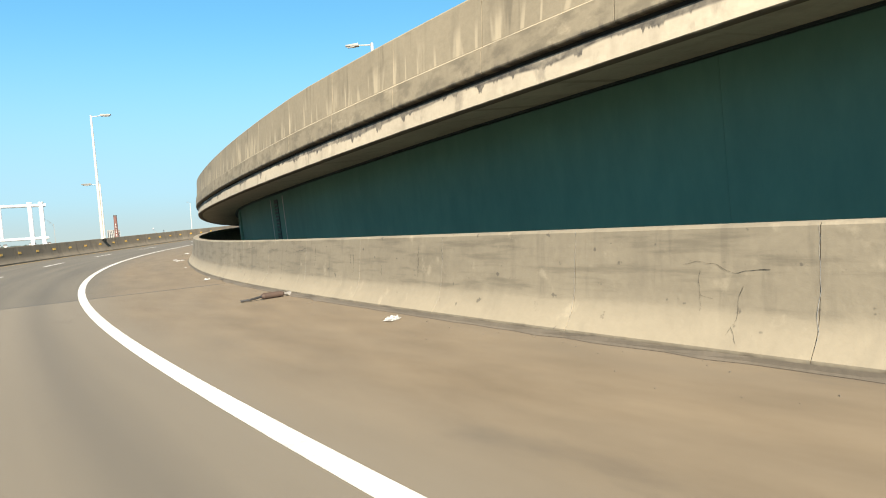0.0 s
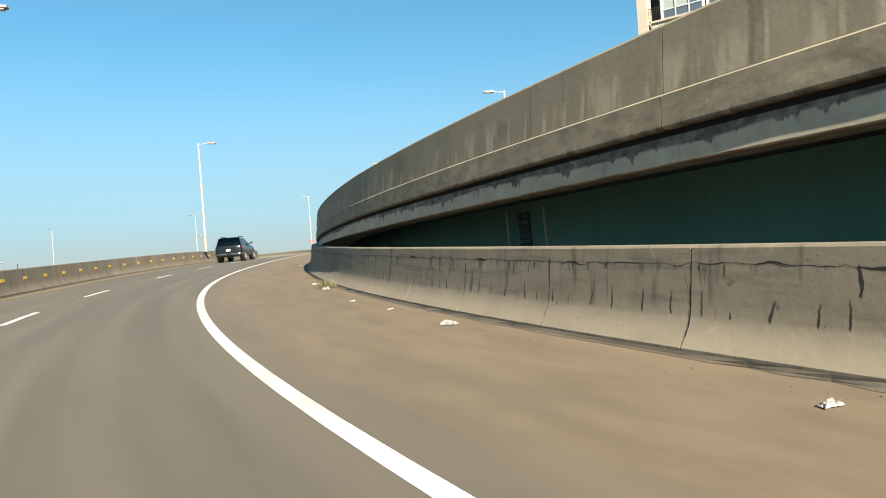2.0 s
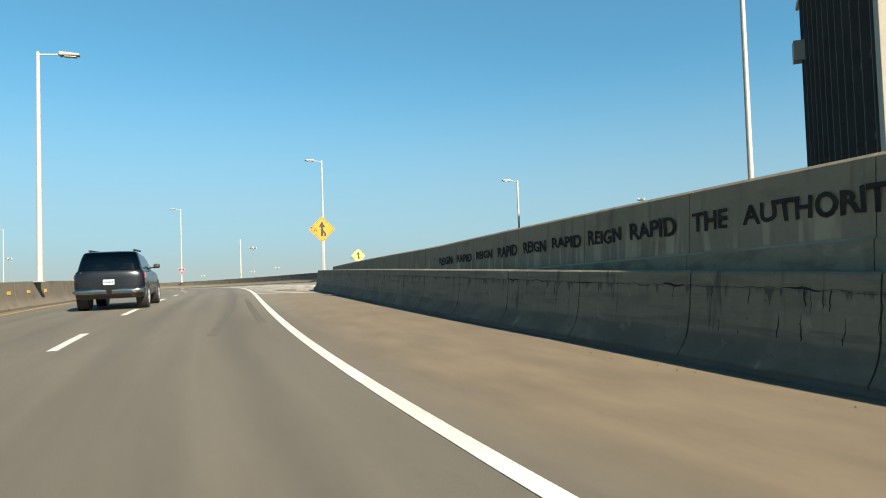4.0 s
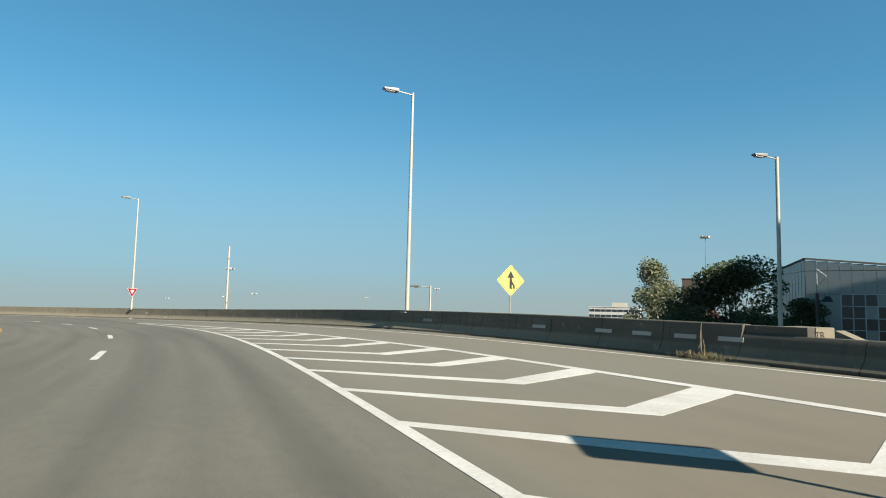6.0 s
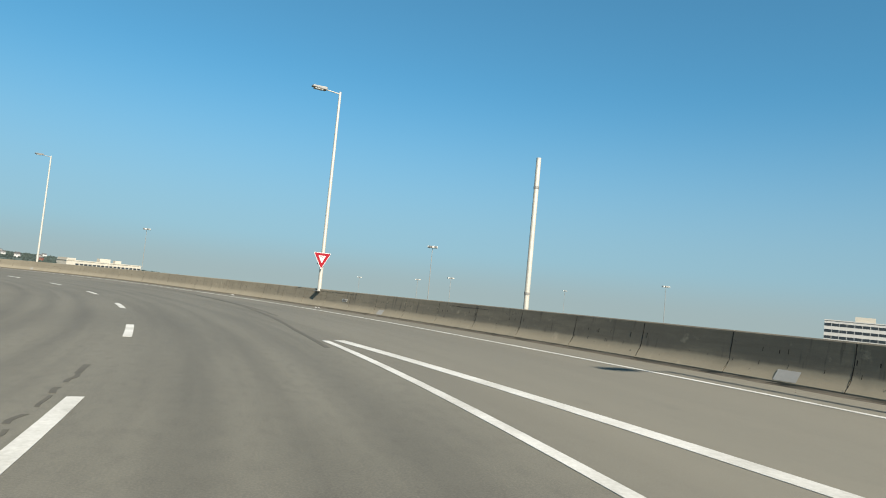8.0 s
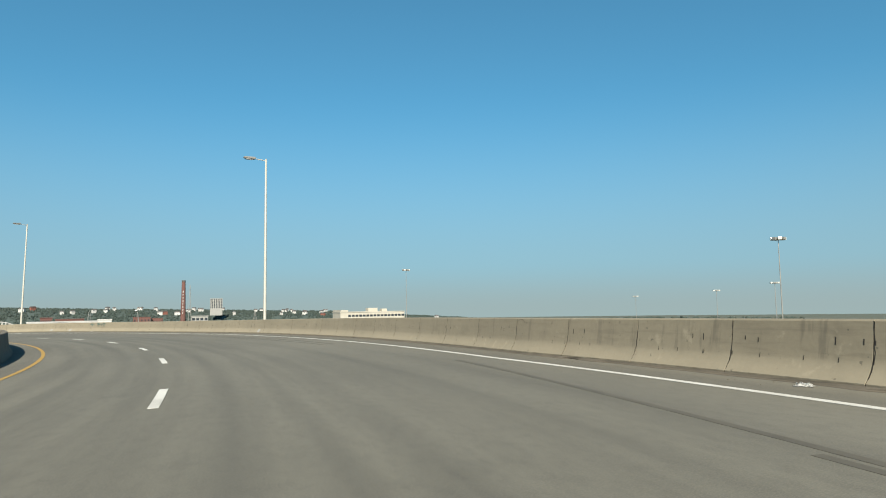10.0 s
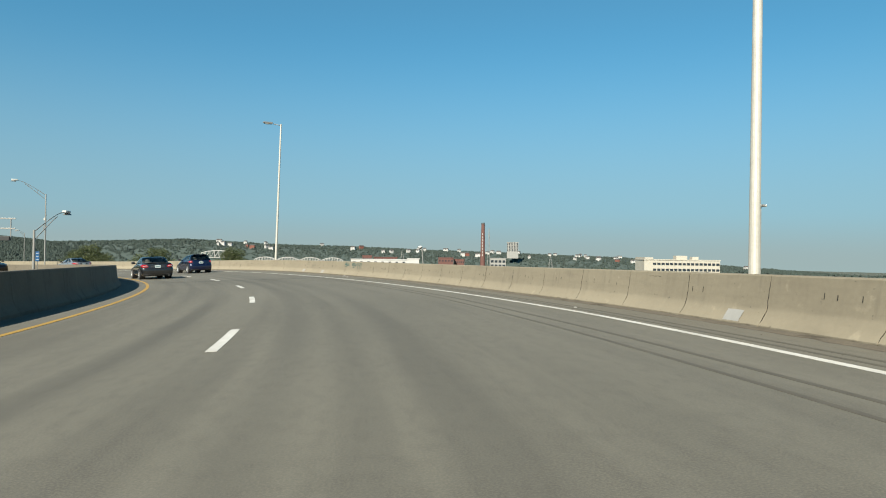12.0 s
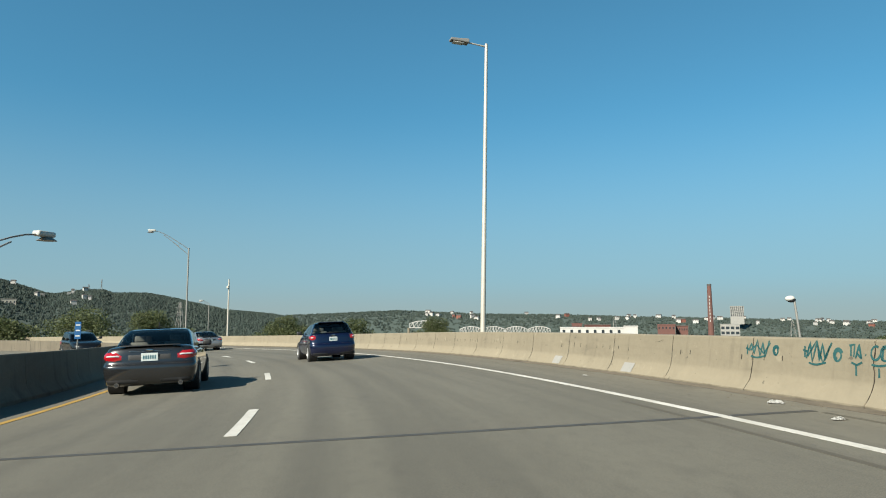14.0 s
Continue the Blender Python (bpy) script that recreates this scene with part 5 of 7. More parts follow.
def crackle(base, H, s0, h0, seed, parent, n=26, step=0.03, w=0.0018, slope=0.0, depth=0):
    """A wandering hairline crack with branches."""
    r = random.Random(seed)
    a, s, h = slope + r.uniform(-0.3, 0.3), s0, h0
    pts = [(s, h)]
    for i in range(n):
        a += r.gauss(0, 0.38)
        a = slope + (a - slope) * 0.55
        s, h = s + math.cos(a) * step, min(H - 0.03, max(0.12, h + math.sin(a) * step))
        pts.append((s, h))
        if depth < 2 and r.random() < 0.06:
            crackle(base, H, s, h, seed * 7 + i, parent, int(n * 0.4), step, w * 0.8, a + r.choice((-1.3, 1.3)), depth + 1)
    rows = []
    for i, (s, h) in enumerate(pts):
        p, q = pts[max(0, i - 1)], pts[min(len(pts) - 1, i + 1)]
        d = Vector((q[0] - p[0], q[1] - p[1]))
        d = d.normalized() if d.length > 1e-6 else Vector((1, 0))
        k = w * r.uniform(0.35, 1.3) * (1 - 0.6 * i / len(pts))
        rows.append([wall_point(base, s - d.y * k, h + d.x * k, H, 0.004), wall_point(base, s + d.y * k, h - d.x * k, H, 0.004)])
    ribbon_part("crack", rows, M_DARK, parent, "dark wandering crack")


for i, (s, h, n, slope) in enumerate(((-11.3, 0.62, 24, 0.0), (-11.1, 0.50, 12, -1.2), (-10.75, 0.60, 10, -1.5), (-2.9, 0.79, 40, 0.0), (-1.4, 0.80, 26, 0.0), (0.4, 0.79, 18, 0.0),
                                      (11.5, 0.50, 22, 0.0), (11.7, 0.76, 16, -1.5), (11.35, 0.88, 20, -1.5), (12.1, 0.52, 16, 0.1), (10.9, 0.86, 14, 0.0), (19.0, 0.7, 14, -1.5), (22.0, 0.72, 14, -1.4), (27.5, 0.74, 15, -1.6), (33.0, 0.74, 14, -1.5), (36.5, 0.76, 14, -1.5))):
    crackle(BASE_1, H_1, s, h, 40 + i, wall_inner, n, slope=slope)
for i in range(14):
    crackle(BASE_2, H_2, 92 + i * 9.7, 0.72 + 0.05 * math.sin(i * 2.2), 70 + i, wall_outer, 10 + i % 4 * 4, slope=(0.0, -1.5, 0.1)[i % 3], w=0.003)


def tie_slots():
    """Small upright slots left by the formwork, in threes and fours along the outer wall."""
    bm = bmesh.new()
    r = random.Random(9)
    s = 92.5
    while s < 236:
        for j in range(r.choice((2, 3, 3, 4))):
            q = s + 0.30 * j + r.uniform(-0.10, 0.10)
            h = 0.56 + r.uniform(-0.02, 0.03)
            a, w = r.uniform(0.03, 0.055), r.uniform(0.006, 0.010)
            vs = [bm.verts.new(wall_point(BASE_2, q + dx, h + dz, H_2, 0.004)) for dx, dz in ((-w, -a), (w, -a), (w, a), (-w, a))]
            bm.faces.new(vs)
        for j in range(3 if s < 150 else 0):
            q = s + 0.5 * j + r.uniform(0, 0.1)
            vs = [bm.verts.new(wall_point(BASE_2, q + dx, 0.30 + dz, H_2, 0.004)) for dx, dz in ((-0.006, 0.0), (0.006, 0.0), (0.004, 0.07), (-0.003, 0.07))]
            bm.faces.new(vs)
        s += 1.07 + r.choice((0.0, 0.6, 1.07, 2.14))
    ob = part("tie_slots", bm, M_DARK, wall_outer, "small dark formwork slots")
    ob["kind"] = "stuff"


tie_slots()
for s0, s1, h in ((122.5, 124.6, 0.74), (131.0, 134.4, 0.76), (108.0, 109.2, 0.73)):
    rows = []
    n = 26
    for i in range(n + 1):
        s = s0 + (s1 - s0) * i / n
        hh = h + 0.012 * noise.noise((s * 4, 2, 0))
        w = 0.004 + 0.008 * abs(noise.noise((s * 6, 9, 0)))
        rows.append([wall_point(BASE_2, s, hh + w, H_2, 0.004), wall_point(BASE_2, s, hh - w, H_2, 0.004)])
    ribbon_part("crack", rows, M_DARK, wall_outer, "dark wandering crack")


def wall_plate(base, s, h, w, t, H, mat, parent, name, label, side=1, out=0.012):
    rows = [[wall_point(base, s + dx, h + t / 2, H, out, side), wall_point(base, s + dx, h - t / 2, H, out, side)] for dx in (-w / 2, 0, w / 2)]
    back = [[wall_point(base, s + dx, h + t / 2, H, 0.0, side), wall_point(base, s + dx, h - t / 2, H, 0.0, side)] for dx in (-w / 2, 0, w / 2)]
    bm = bmesh.new()
    f = [[bm.verts.new(p) for p in r] for r in rows]
    b = [[bm.verts.new(p) for p in r] for r in back]
    for i in range(2):
        bm.faces.new((f[i][0], f[i + 1][0], f[i + 1][1], f[i][1]))
        bm.faces.new((f[i][0], b[i][0], b[i + 1][0], f[i + 1][0]))
        bm.faces.new((f[i][1], f[i + 1][1], b[i + 1][1], b[i][1]))
    bm.faces.new((f[0][0], f[0][1], b[0][1], b[0][0]))
    bm.faces.new((f[2][0], b[2][0], b[2][1], f[2][1]))
    return part(name, bm, mat, parent, label)


for s in (85.06, 86.26, 87.6, 88.96, 91.75, 98.6, 132.0):
    wall_plate(BASE_2, s, 0.47, 0.62 if s < 120 else 0.42, 0.095 if s < 95 else 0.115, H_2, M_PALE, wall_outer, "marker_plate", "faded white marker plate")
for i in range(9):
    for s in (98.6, 132.0):
        wall_plate(BASE_2, s - 0.24 + 0.06 * i if s < 120 else s - 0.17 + 0.042 * i, 0.47, 0.016, 0.085, H_2, M_TAR, wall_outer, "bar", "dark bar", out=0.017)
for s in even(12, 74, 2.1):
    wall_plate(LEFT_BASE, s, 0.60, 0.34, 0.12, H_L, M_REFLECT, wall_median, "reflector", "amber reflector panel", -1)
for s in (113.4, 128.9, 209.5, 212.8, 176.9):
    rows = [[wall_point(BASE_2, s + dx, 0.27, H_2, 0.006), wall_point(BASE_2, s + dx, 0.09, H_2, 0.006)] for dx in (-0.2, 0, 0.2)]
    ribbon_part("mortar_patch", rows, M_PATCH, wall_outer, "pale mortar patch")

def parapet_point(s, u, out=0.004):
    """u: 0 at the foot of the parapet, 1 at its top."""
    l, t, b = PARA_L(s), PARA_TOP(s), PARA_LOW(s)
    return at(s, l + float(np.interp(u, [0.03, 0.315, 0.335, 0.98], [0.0, 0.02, 0.055, 0.10])) - out, b + (t - b) * u)


# ladder panel on the girder
for s0, s1, mt, nm in ((24.15, 24.21, M_PALE, "pale_strip"), (25.5, 25.56, M_PALE, "pale_strip"), (7.15, 7.21, M_PALE, "pale_strip"), (8.78, 8.84, M_PALE, "pale_strip")):
    sweep(nm, s0, s1, lambda q: [(web_face(q, z) - d, z) for d, z in ((0.01, -1.2), (0.01, FASCIA_LOW(q)), (0.0, FASCIA_LOW(q)), (0.0, -1.2))], mt, ramp, "pale paint strip", step=0.06)
for s0, s1 in ((7.82, 8.24), (24.68, 25.08)):
    sweep("bolted_splice", s0, s1, lambda q: [(web_face(q, z) - d, z) for d, z in ((0.02, -1.3), (0.02, FASCIA_LOW(q) - 0.06), (0.0, FASCIA_LOW(q) - 0.06), (0.0, -1.3))], M_STEEL_DARK, ramp, "dark bolted splice plate", step=0.2)
    bm = bmesh.new()
    for i in range(4):
        for j in range(30):
            s = s0 + 0.06 + (s1 - s0 - 0.12) * i / 3
            h = -1.2 + j * 0.11
            if h < FASCIA_LOW(s) - 0.12:
                a, b = at(s, web_face(s, h) - 0.018, h), at(s, web_face(s, h) - 0.045, h)
                tube(bm, a, b, 0.028, 0.022, 6)
    part("bolts", bm, M_STEEL, ramp, "rows of green bolt heads")["kind"] = "stuff"

# sprayed writing on the parapet
WORDS = [("RAPID", 42.4, 43.3, 0.36), ("REIGN", 43.5, 44.4, 0.36), ("RAPID", 44.6, 45.45, 0.34), ("REIGN", 45.65, 46.6, 0.33), ("AUTHORITY!!", 47.0, 49.1, 0.30), ("THE", 49.25, 49.85, 0.29), ("RAPID", 50.1, 51.1, 0.28), ("REIGN", 51.25, 52.15, 0.27), ("RAPID", 52.3, 53.3, 0.26), ("REIGN", 53.45, 54.4, 0.26), ("RAPID", 54.6, 55.6, 0.25), ("REIGN", 55.8, 56.8, 0.24), ("RAPID", 57.0, 58.1, 0.23), ("REIGN", 58.3, 59.5, 0.22)]
for word, a, b, size in WORDS:
    mid = (a + b) / 2
    u0 = 0.64
    o = parapet_point(mid, u0, 0.012)
    ahead = (parapet_point(mid + 0.3, u0) - parapet_point(mid - 0.3, u0)).normalized()
    up = Vector((0, 0, 1))
    nrm = ahead.cross(up).normalized() * -1
    m = Matrix((ahead * 1.0, up, ahead.cross(up))).transposed().to_4x4()
    m.translation = o
    if (m.to_3x3() @ Vector((0, 0, 1))).dot(at(mid, 0) - at(mid, 5)) < 0:
        m = Matrix((-ahead, up, (-ahead).cross(up))).transposed().to_4x4()
        m.translation = o
    ob = text_part("sprayed_word", word, size * 1.0, ramp, m, M_SPRAY, "black sprayed capitals", 0.001, 0.009 * size / 0.36)
    for q in ob.data.vertices:
        a_, b_ = noise.noise((q.co.x * 5 + mid, q.co.y * 5, 1)), noise.noise((q.co.x * 3.1 + mid * 2, q.co.y * 6, 9))
        q.co.x, q.co.y = q.co.x + 0.075 * size * a_ + 0.10 * q.co.y * noise.noise((mid, 0, 2)), q.co.y + 0.13 * size * b_
    wide = max(v.co.x for v in ob.data.vertices) - min(v.co.x for v in ob.data.vertices)
    ob.matrix_basis = m @ Matrix.Diagonal(((b - a) * 0.9 / wide, 1, 1, 1))


def scrawl(s0, s1, h0, h1, seed, kind="zigzag", w=0.013):
    """Sprayed strokes without letters: a zigzag with a spiral, two hooked bars, or three open rings."""
    r = random.Random(seed)
    L, H = s0 - s1, h1 - h0
    strokes = []

    def spiral(cs, ch, q, turns, shrink=0.55, a0=0.4):
        m = int(turns * 15)
        return [(cs - q * 0.8 * (1 - shrink * i / m) * math.cos(a0 + i * 0.42), ch + q * (1 - shrink * i / m) * math.sin(a0 + i * 0.42)) for i in range(m + 1)]
    if kind == "zigzag":
        for o, n in ((0.0, 7), (0.05, 3)):
            strokes.append([(s0 - L * (o + 0.60 * i / n) + r.uniform(-0.012, 0.012), (h1 if i % 2 else h0 + H * 0.22) + r.uniform(-0.05, 0.05)) for i in range(n + 1)])
        strokes.append(spiral(s0 - L * 0.80, h0 + H * 0.46, H * 0.34, 1.7))
        strokes.append([(s0 - L * (0.08 + 0.055 * i), h0 + 0.01 - 0.02 * math.sin(i * 0.5)) for i in range(9)])
        strokes.append([(s0 + 0.06, h1 - 0.10), (s0 - 0.01, h1 - 0.12)])
        strokes.append([(s0 + 0.03, h1 - 0.05), (s0 + 0.02, h1 - 0.20)])
    elif kind == "bars":
        strokes.append([(s0, h1 - 0.02), (s0 - L * 0.4, h1), (s0 - L * 0.36, h0 + H * 0.35)])
        strokes.append([(s0 - L * 0.12, h1 - 0.02), (s0 - L * 0.15, h0 + H * 0.40)])
        strokes.append([(s0 - L * 0.5, h0 + H * 0.30), (s0 - L * 0.72, h1), (s0 - L * 0.92, h0 + H * 0.28), (s0 - L * 0.60, h0 + H * 0.55)])
        strokes.append([(s0 - L * 0.2, h0 + 0.02), (s0 - L * 0.6, h0 - 0.01), (s0 - L, h0 + 0.03)])
        strokes.append([(s0 - L * 0.55, h0), (s0 - L * 0.62, h0 - 0.14)])
        strokes.append([(s0 - L * 1.18, h0 + H * 0.5), (s0 - L * 1.24, h0 + H * 0.47)])
    else:
        for f in (0.18, 0.50, 0.82):
            strokes.append(spiral(s0 - L * f, h0 + H * 0.62, H * 0.36, 0.8 if f < 0.3 else 1.25, 0.2, 0.9 + f))
        strokes.append([(s0 - L * 0.42, h1), (s0 - L * 0.40, h0 + H * 0.3)])
        strokes.append([(s0 - L * (0.05 + 0.1 * i), h0 + 0.02 - 0.012 * math.sin(i * 0.7)) for i in range(8)])
        strokes.append([(s0 - L * 0.3, h0 - 0.02), (s0 - L * 0.33, h0 - 0.13)])
        strokes.append([(s0 - L * 0.85, h0 + 0.03), (s0 - L * 0.87, h0 - 0.12)])
    for st in strokes:
        fine = []
        for a, b in zip(st, st[1:]):
            fine += [(a[0] + (b[0] - a[0]) * k / 4, a[1] + (b[1] - a[1]) * k / 4) for k in range(4)]
        fine.append(st[-1])
        rows = []
        for i, (s, h) in enumerate(fine):
            p, q_ = fine[max(0, i - 1)], fine[min(len(fine) - 1, i + 1)]
            d = Vector((q_[0] - p[0], q_[1] - p[1]))
            d = d.normalized() if d.length > 1e-6 else Vector((1, 0))
            k = w * (1 + 0.35 * noise.noise((s * 9, h * 9, seed)))
            rows.append([wall_point(BASE_2, s - d.y * k, h + d.x * k, H_2, 0.005), wall_point(BASE_2, s + d.y * k, h - d.x * k, H_2, 0.005)])
        ribbon_part("sprayed_scrawl", rows, M_TEAL, wall_outer, "teal sprayed scrawl")


for s0, s1, h0, h1, sd, kind in ((206.08, 205.36, 0.56, 0.79, 1, "zigzag"), (204.93, 204.27, 0.52, 0.80, 3, "zigzag"), (204.23, 204.03, 0.55, 0.80, 4, "bars"), (203.92, 203.5, 0.54, 0.79, 5, "rings")):
    scrawl(s0, s1, h0, h1, sd, kind)
# letters on the pale end block
q, across = at(83.446, REAR(83.446, 0.30), 0.615), (at(83.446, 13.0) - at(83.446, 12.0)).normalized()
m = Matrix((across, Vector((0, 0, 1)), across.cross(Vector((0, 0, 1))))).transposed().to_4x4()
m.translation = q
text_part("sprayed_word", "TB", 0.21, rear, m, M_SPRAY, "black sprayed letters", 0.001)

# ---- silt, litter, weeds ----
def silt_strip(base, s0, s1, seed, parent):
    rows = []
    n = int((s1 - s0) / 0.35)
    for i in range(n + 1):
        s = s0 + (s1 - s0) * i / n
        w = 0.03 + 0.09 * abs(noise.noise((s * 0.6, seed, 0))) + 0.08 * noise.noise((s * 3, seed, 0))
        rows.append([at(s, base(s) - 0.001, 0.05), at(s, base(s) - w * 0.45, 0.018), at(s, base(s) - w, 0.003)])
    ribbon_part("silt", rows, M_SAND, parent, "brown silt drifted along the foot", "stuff")


silt_strip(BASE_1, -20, 74, 1, wall_inner)
silt_strip(BASE_2, 84, 240, 2, wall_outer)


def pebbles():
    bm = bmesh.new()
    r = random.Random(3)
    for i in range(900):
        s = r.uniform(-12, 70) if i % 2 else r.uniform(90, 225)
        base = BASE_1 if i % 2 else BASE_2
        p = at(s, base(s) - 0.05 - abs(r.gauss(0, 0.35)), 0.0)
        k = r.uniform(0.004, 0.013)
        vs = bmesh.ops.create_icosphere(bm, subdivisions=1, radius=k, matrix=Matrix.Translation((p.x, p.y, p.z + k * 0.3)) @ Matrix.Diagonal((1, r.uniform(0.6, 1.3), 0.6, 1)))["verts"] if i < 300 else None
        if vs is None:
            q = [bm.verts.new((p.x + k * a, p.y + k * b, p.z + k * c)) for a, b, c in ((1, 0, 0), (-0.6, 0.9, 0), (-0.5, -0.9, 0), (0, 0, 0.9))]
            for a, b, c in ((0, 1, 3), (1, 2, 3), (2, 0, 3)):
                bm.faces.new((q[a], q[b], q[c]))
    tagged(part("gravel", bm, M_SAND), "loose grit and small stones along the walls", "gravel", kind="stuff")


pebbles()


def litter(s, l, w, seed, label="crumpled white paper litter on the shoulder"):
    r = random.Random(seed)
    bm = bmesh.new()
    n = 7
    g = [[bm.verts.new((w * (i / n - 0.5) * (1 + r.uniform(-0.2, 0.2)), w * 0.6 * (j / n - 0.5) * (1 + r.uniform(-0.3, 0.3)), 0.004 + ((0.20 * w if w < 0.5 else 0.012) * r.random() if 0 < i < n and 0 < j < n else 0))) for j in range(n + 1)] for i in range(n + 1)]
    for i in range(n):
        for j in range(n):
            bm.faces.new((g[i][j], g[i + 1][j], g[i + 1][j + 1], g[i][j + 1]))
    bmesh.ops.solidify(bm, geom=bm.faces[:], thickness=0.003)
    ob = part("litter", bm, M_PAPER)
    p = at(s, l, 0.006)
    ob.matrix_world = pose(p.x, p.y, p.z, 0, 0, r.uniform(0, 360))
    tagged(ob, label, "litter", group="paper litter")


for i, (s, l, w) in enumerate(((-6.9, 6.0, 0.22), (16.2, 6.15, 0.26), (16.6, 6.3, 0.18), (22.6, 6.15, 0.24), (32.6, 6.35, 0.2), (11.0, 6.35, 0.10), (4.0, 6.25, 0.2), (17.2, 6.0, 0.16), (46.2, 6.3, 0.62), (68.4, 6.3, 0.7), (133.0, 8.55, 0.26), (142.8, 8.2, 0.24), (204.9, 7.15, 0.20), (203.5, 6.85, 0.16), (30.6, 6.3, 0.28), (27.0, 6.1, 0.12), (25.0, 6.2, 0.10), (181.0, 7.3, 0.1), (210.0, 6.7, 0.12))):
    litter(s, l, w, i)


def weed(s, l, h, mat, label, seed, n=140, dry=0.0):
    r = random.Random(seed)
    bm = bmesh.new()
    for i in range(n):
        a, t = r.uniform(0, 6.283), r.uniform(0.05, 0.55)
        k = h * r.uniform(0.25, 1.0)
        d = Vector((math.cos(a) * t, math.sin(a) * t, r.uniform(0.6, 1.0))).normalized()
        base = Vector((r.gauss(0, 0.14), r.gauss(0, 0.05), 0))
        side = d.cross(Vector((0, 0, 1))).normalized() * (0.002 + 0.004 * r.random())
        p1 = base + d * k * 0.55
        p2 = base + d * k + Vector((math.cos(a), math.sin(a), -0.3)) * k * 0.10
        v = [bm.verts.new(q) for q in (base - side * 0.4, base + side * 0.4, p1 + side, p2, p1 - side)]
        bm.faces.new(v)
    ob = part("weed", bm, mat)
    p = at(s, l, 0.01)
    ob.matrix_world = Matrix.Translation(p)
    tagged(ob, label, "weed", group="weeds at the wall foot", kind="stuff")


weed(31.0, 6.4, 0.25, M_WEED, "straggling green weed growing at the wall foot", 1, 200)
weed(85.9, BASE_2(85.9) - 0.10, 0.24, M_STRAW, "dry straw-coloured weed clump at the wall foot", 2, 130)
weed(85.45, BASE_2(85.45) - 0.10, 0.26, M_STRAW, "dry straw-coloured weed clump at the wall foot", 3, 150)
st = at(85.55, BASE_2(85.55) - 0.08, 0.0)
bm = bmesh.new()
for dx, dy, h in ((0.05, 0.02, 0.80), (-0.06, 0.03, 0.46), (0.10, -0.04, 0.40), (0.03, 0.05, 0.66)):
    tube(bm, (dx * 0.3, dy * 0.3, 0), (dx * 0.8, dy, h * 0.6), 0.011, 0.009, 5)
    tube(bm, (dx * 0.8, dy, h * 0.6), (dx * 0.2, dy * 1.5, h), 0.010, 0.006, 5)
ob = part("dry_stalk", bm, M_STRAW)
ob.matrix_world = Matrix.Translation(st)
tagged(ob, "tall thin dry weed stalks at the wall foot", "weed", group="weeds at the wall foot", kind="stuff")
weed(85.1, BASE_2(85.1) - 0.10, 0.22, M_WEED, "small green weed at the wall foot", 4, 90)

# the broken exhaust lying on the shoulder
p = at(-2.6, 6.05, 0.0)
exh = empty("exhaust_silencer", pose(p.x, p.y, p.z, 0, 0, heading(-2.6) + 97))
bm = bmesh.new()
tube(bm, (-0.16, 0, 0.055), (0.18, 0.02, 0.055), 0.05, 0.052, 16)
tube(bm, (-0.19, 0, 0.055), (-0.16, 0, 0.055), 0.03, 0.05, 16)
tube(bm, (0.18, 0.02, 0.055), (0.22, 0.02, 0.055), 0.052, 0.028, 16)
part("silencer", bm, M_RUST, exh, "rusty drum")
bm = bmesh.new()
tube(bm, (0.20, 0.02, 0.055), (0.42, 0.05, 0.03), 0.020, 0.018, 10)
tube(bm, (0.42, 0.05, 0.03), (0.56, -0.02, 0.022), 0.018, 0.016, 10)
part("tail_pipe", bm, M_TRIM, exh, "dark bent pipe")
bm = bmesh.new()
tube(bm, (-0.17, 0, 0.055), (-0.28, -0.02, 0.04), 0.02, 0.02, 10)
box(bm, -0.33, -0.27, -0.05, 0.02, 0.012, 0.07, None, 0.008)
part("flange", bm, M_HEAD, exh, "bright torn flange")
tagged(exh, "rusty broken exhaust silencer lying on the silted shoulder", "car part")

# ---- the opposite carriageway on the inside of the curve ----
opp = tagged(empty("opposite_road"), "pale opposite carriageway beyond the median barrier", "road", kind="structure")
OPP = lerp([(112, -9.0), (160, -15.5), (330, -15.5)])
sweep("paving", 112, 330, lambda s: [(OPP(s) - 0.6, -0.5), (OPP(s) - 0.6, 0.0), (LEFT_BASE(s) - 0.52, 0.0), (LEFT_BASE(s) - 0.52, -0.5)], M_ROAD, opp, uv=True, step=2.0)
barrier("barrier_opposite", "sunlit concrete safety barrier of the opposite carriageway", even(112, 330, 4.5), OPP, 0.98, M_BARRIER_NEWER, -1)
car("suv", on_road(253.0, -6.15, 180.0), M_BLACKCAR, SUV, "black sport utility vehicle on the opposite carriageway")


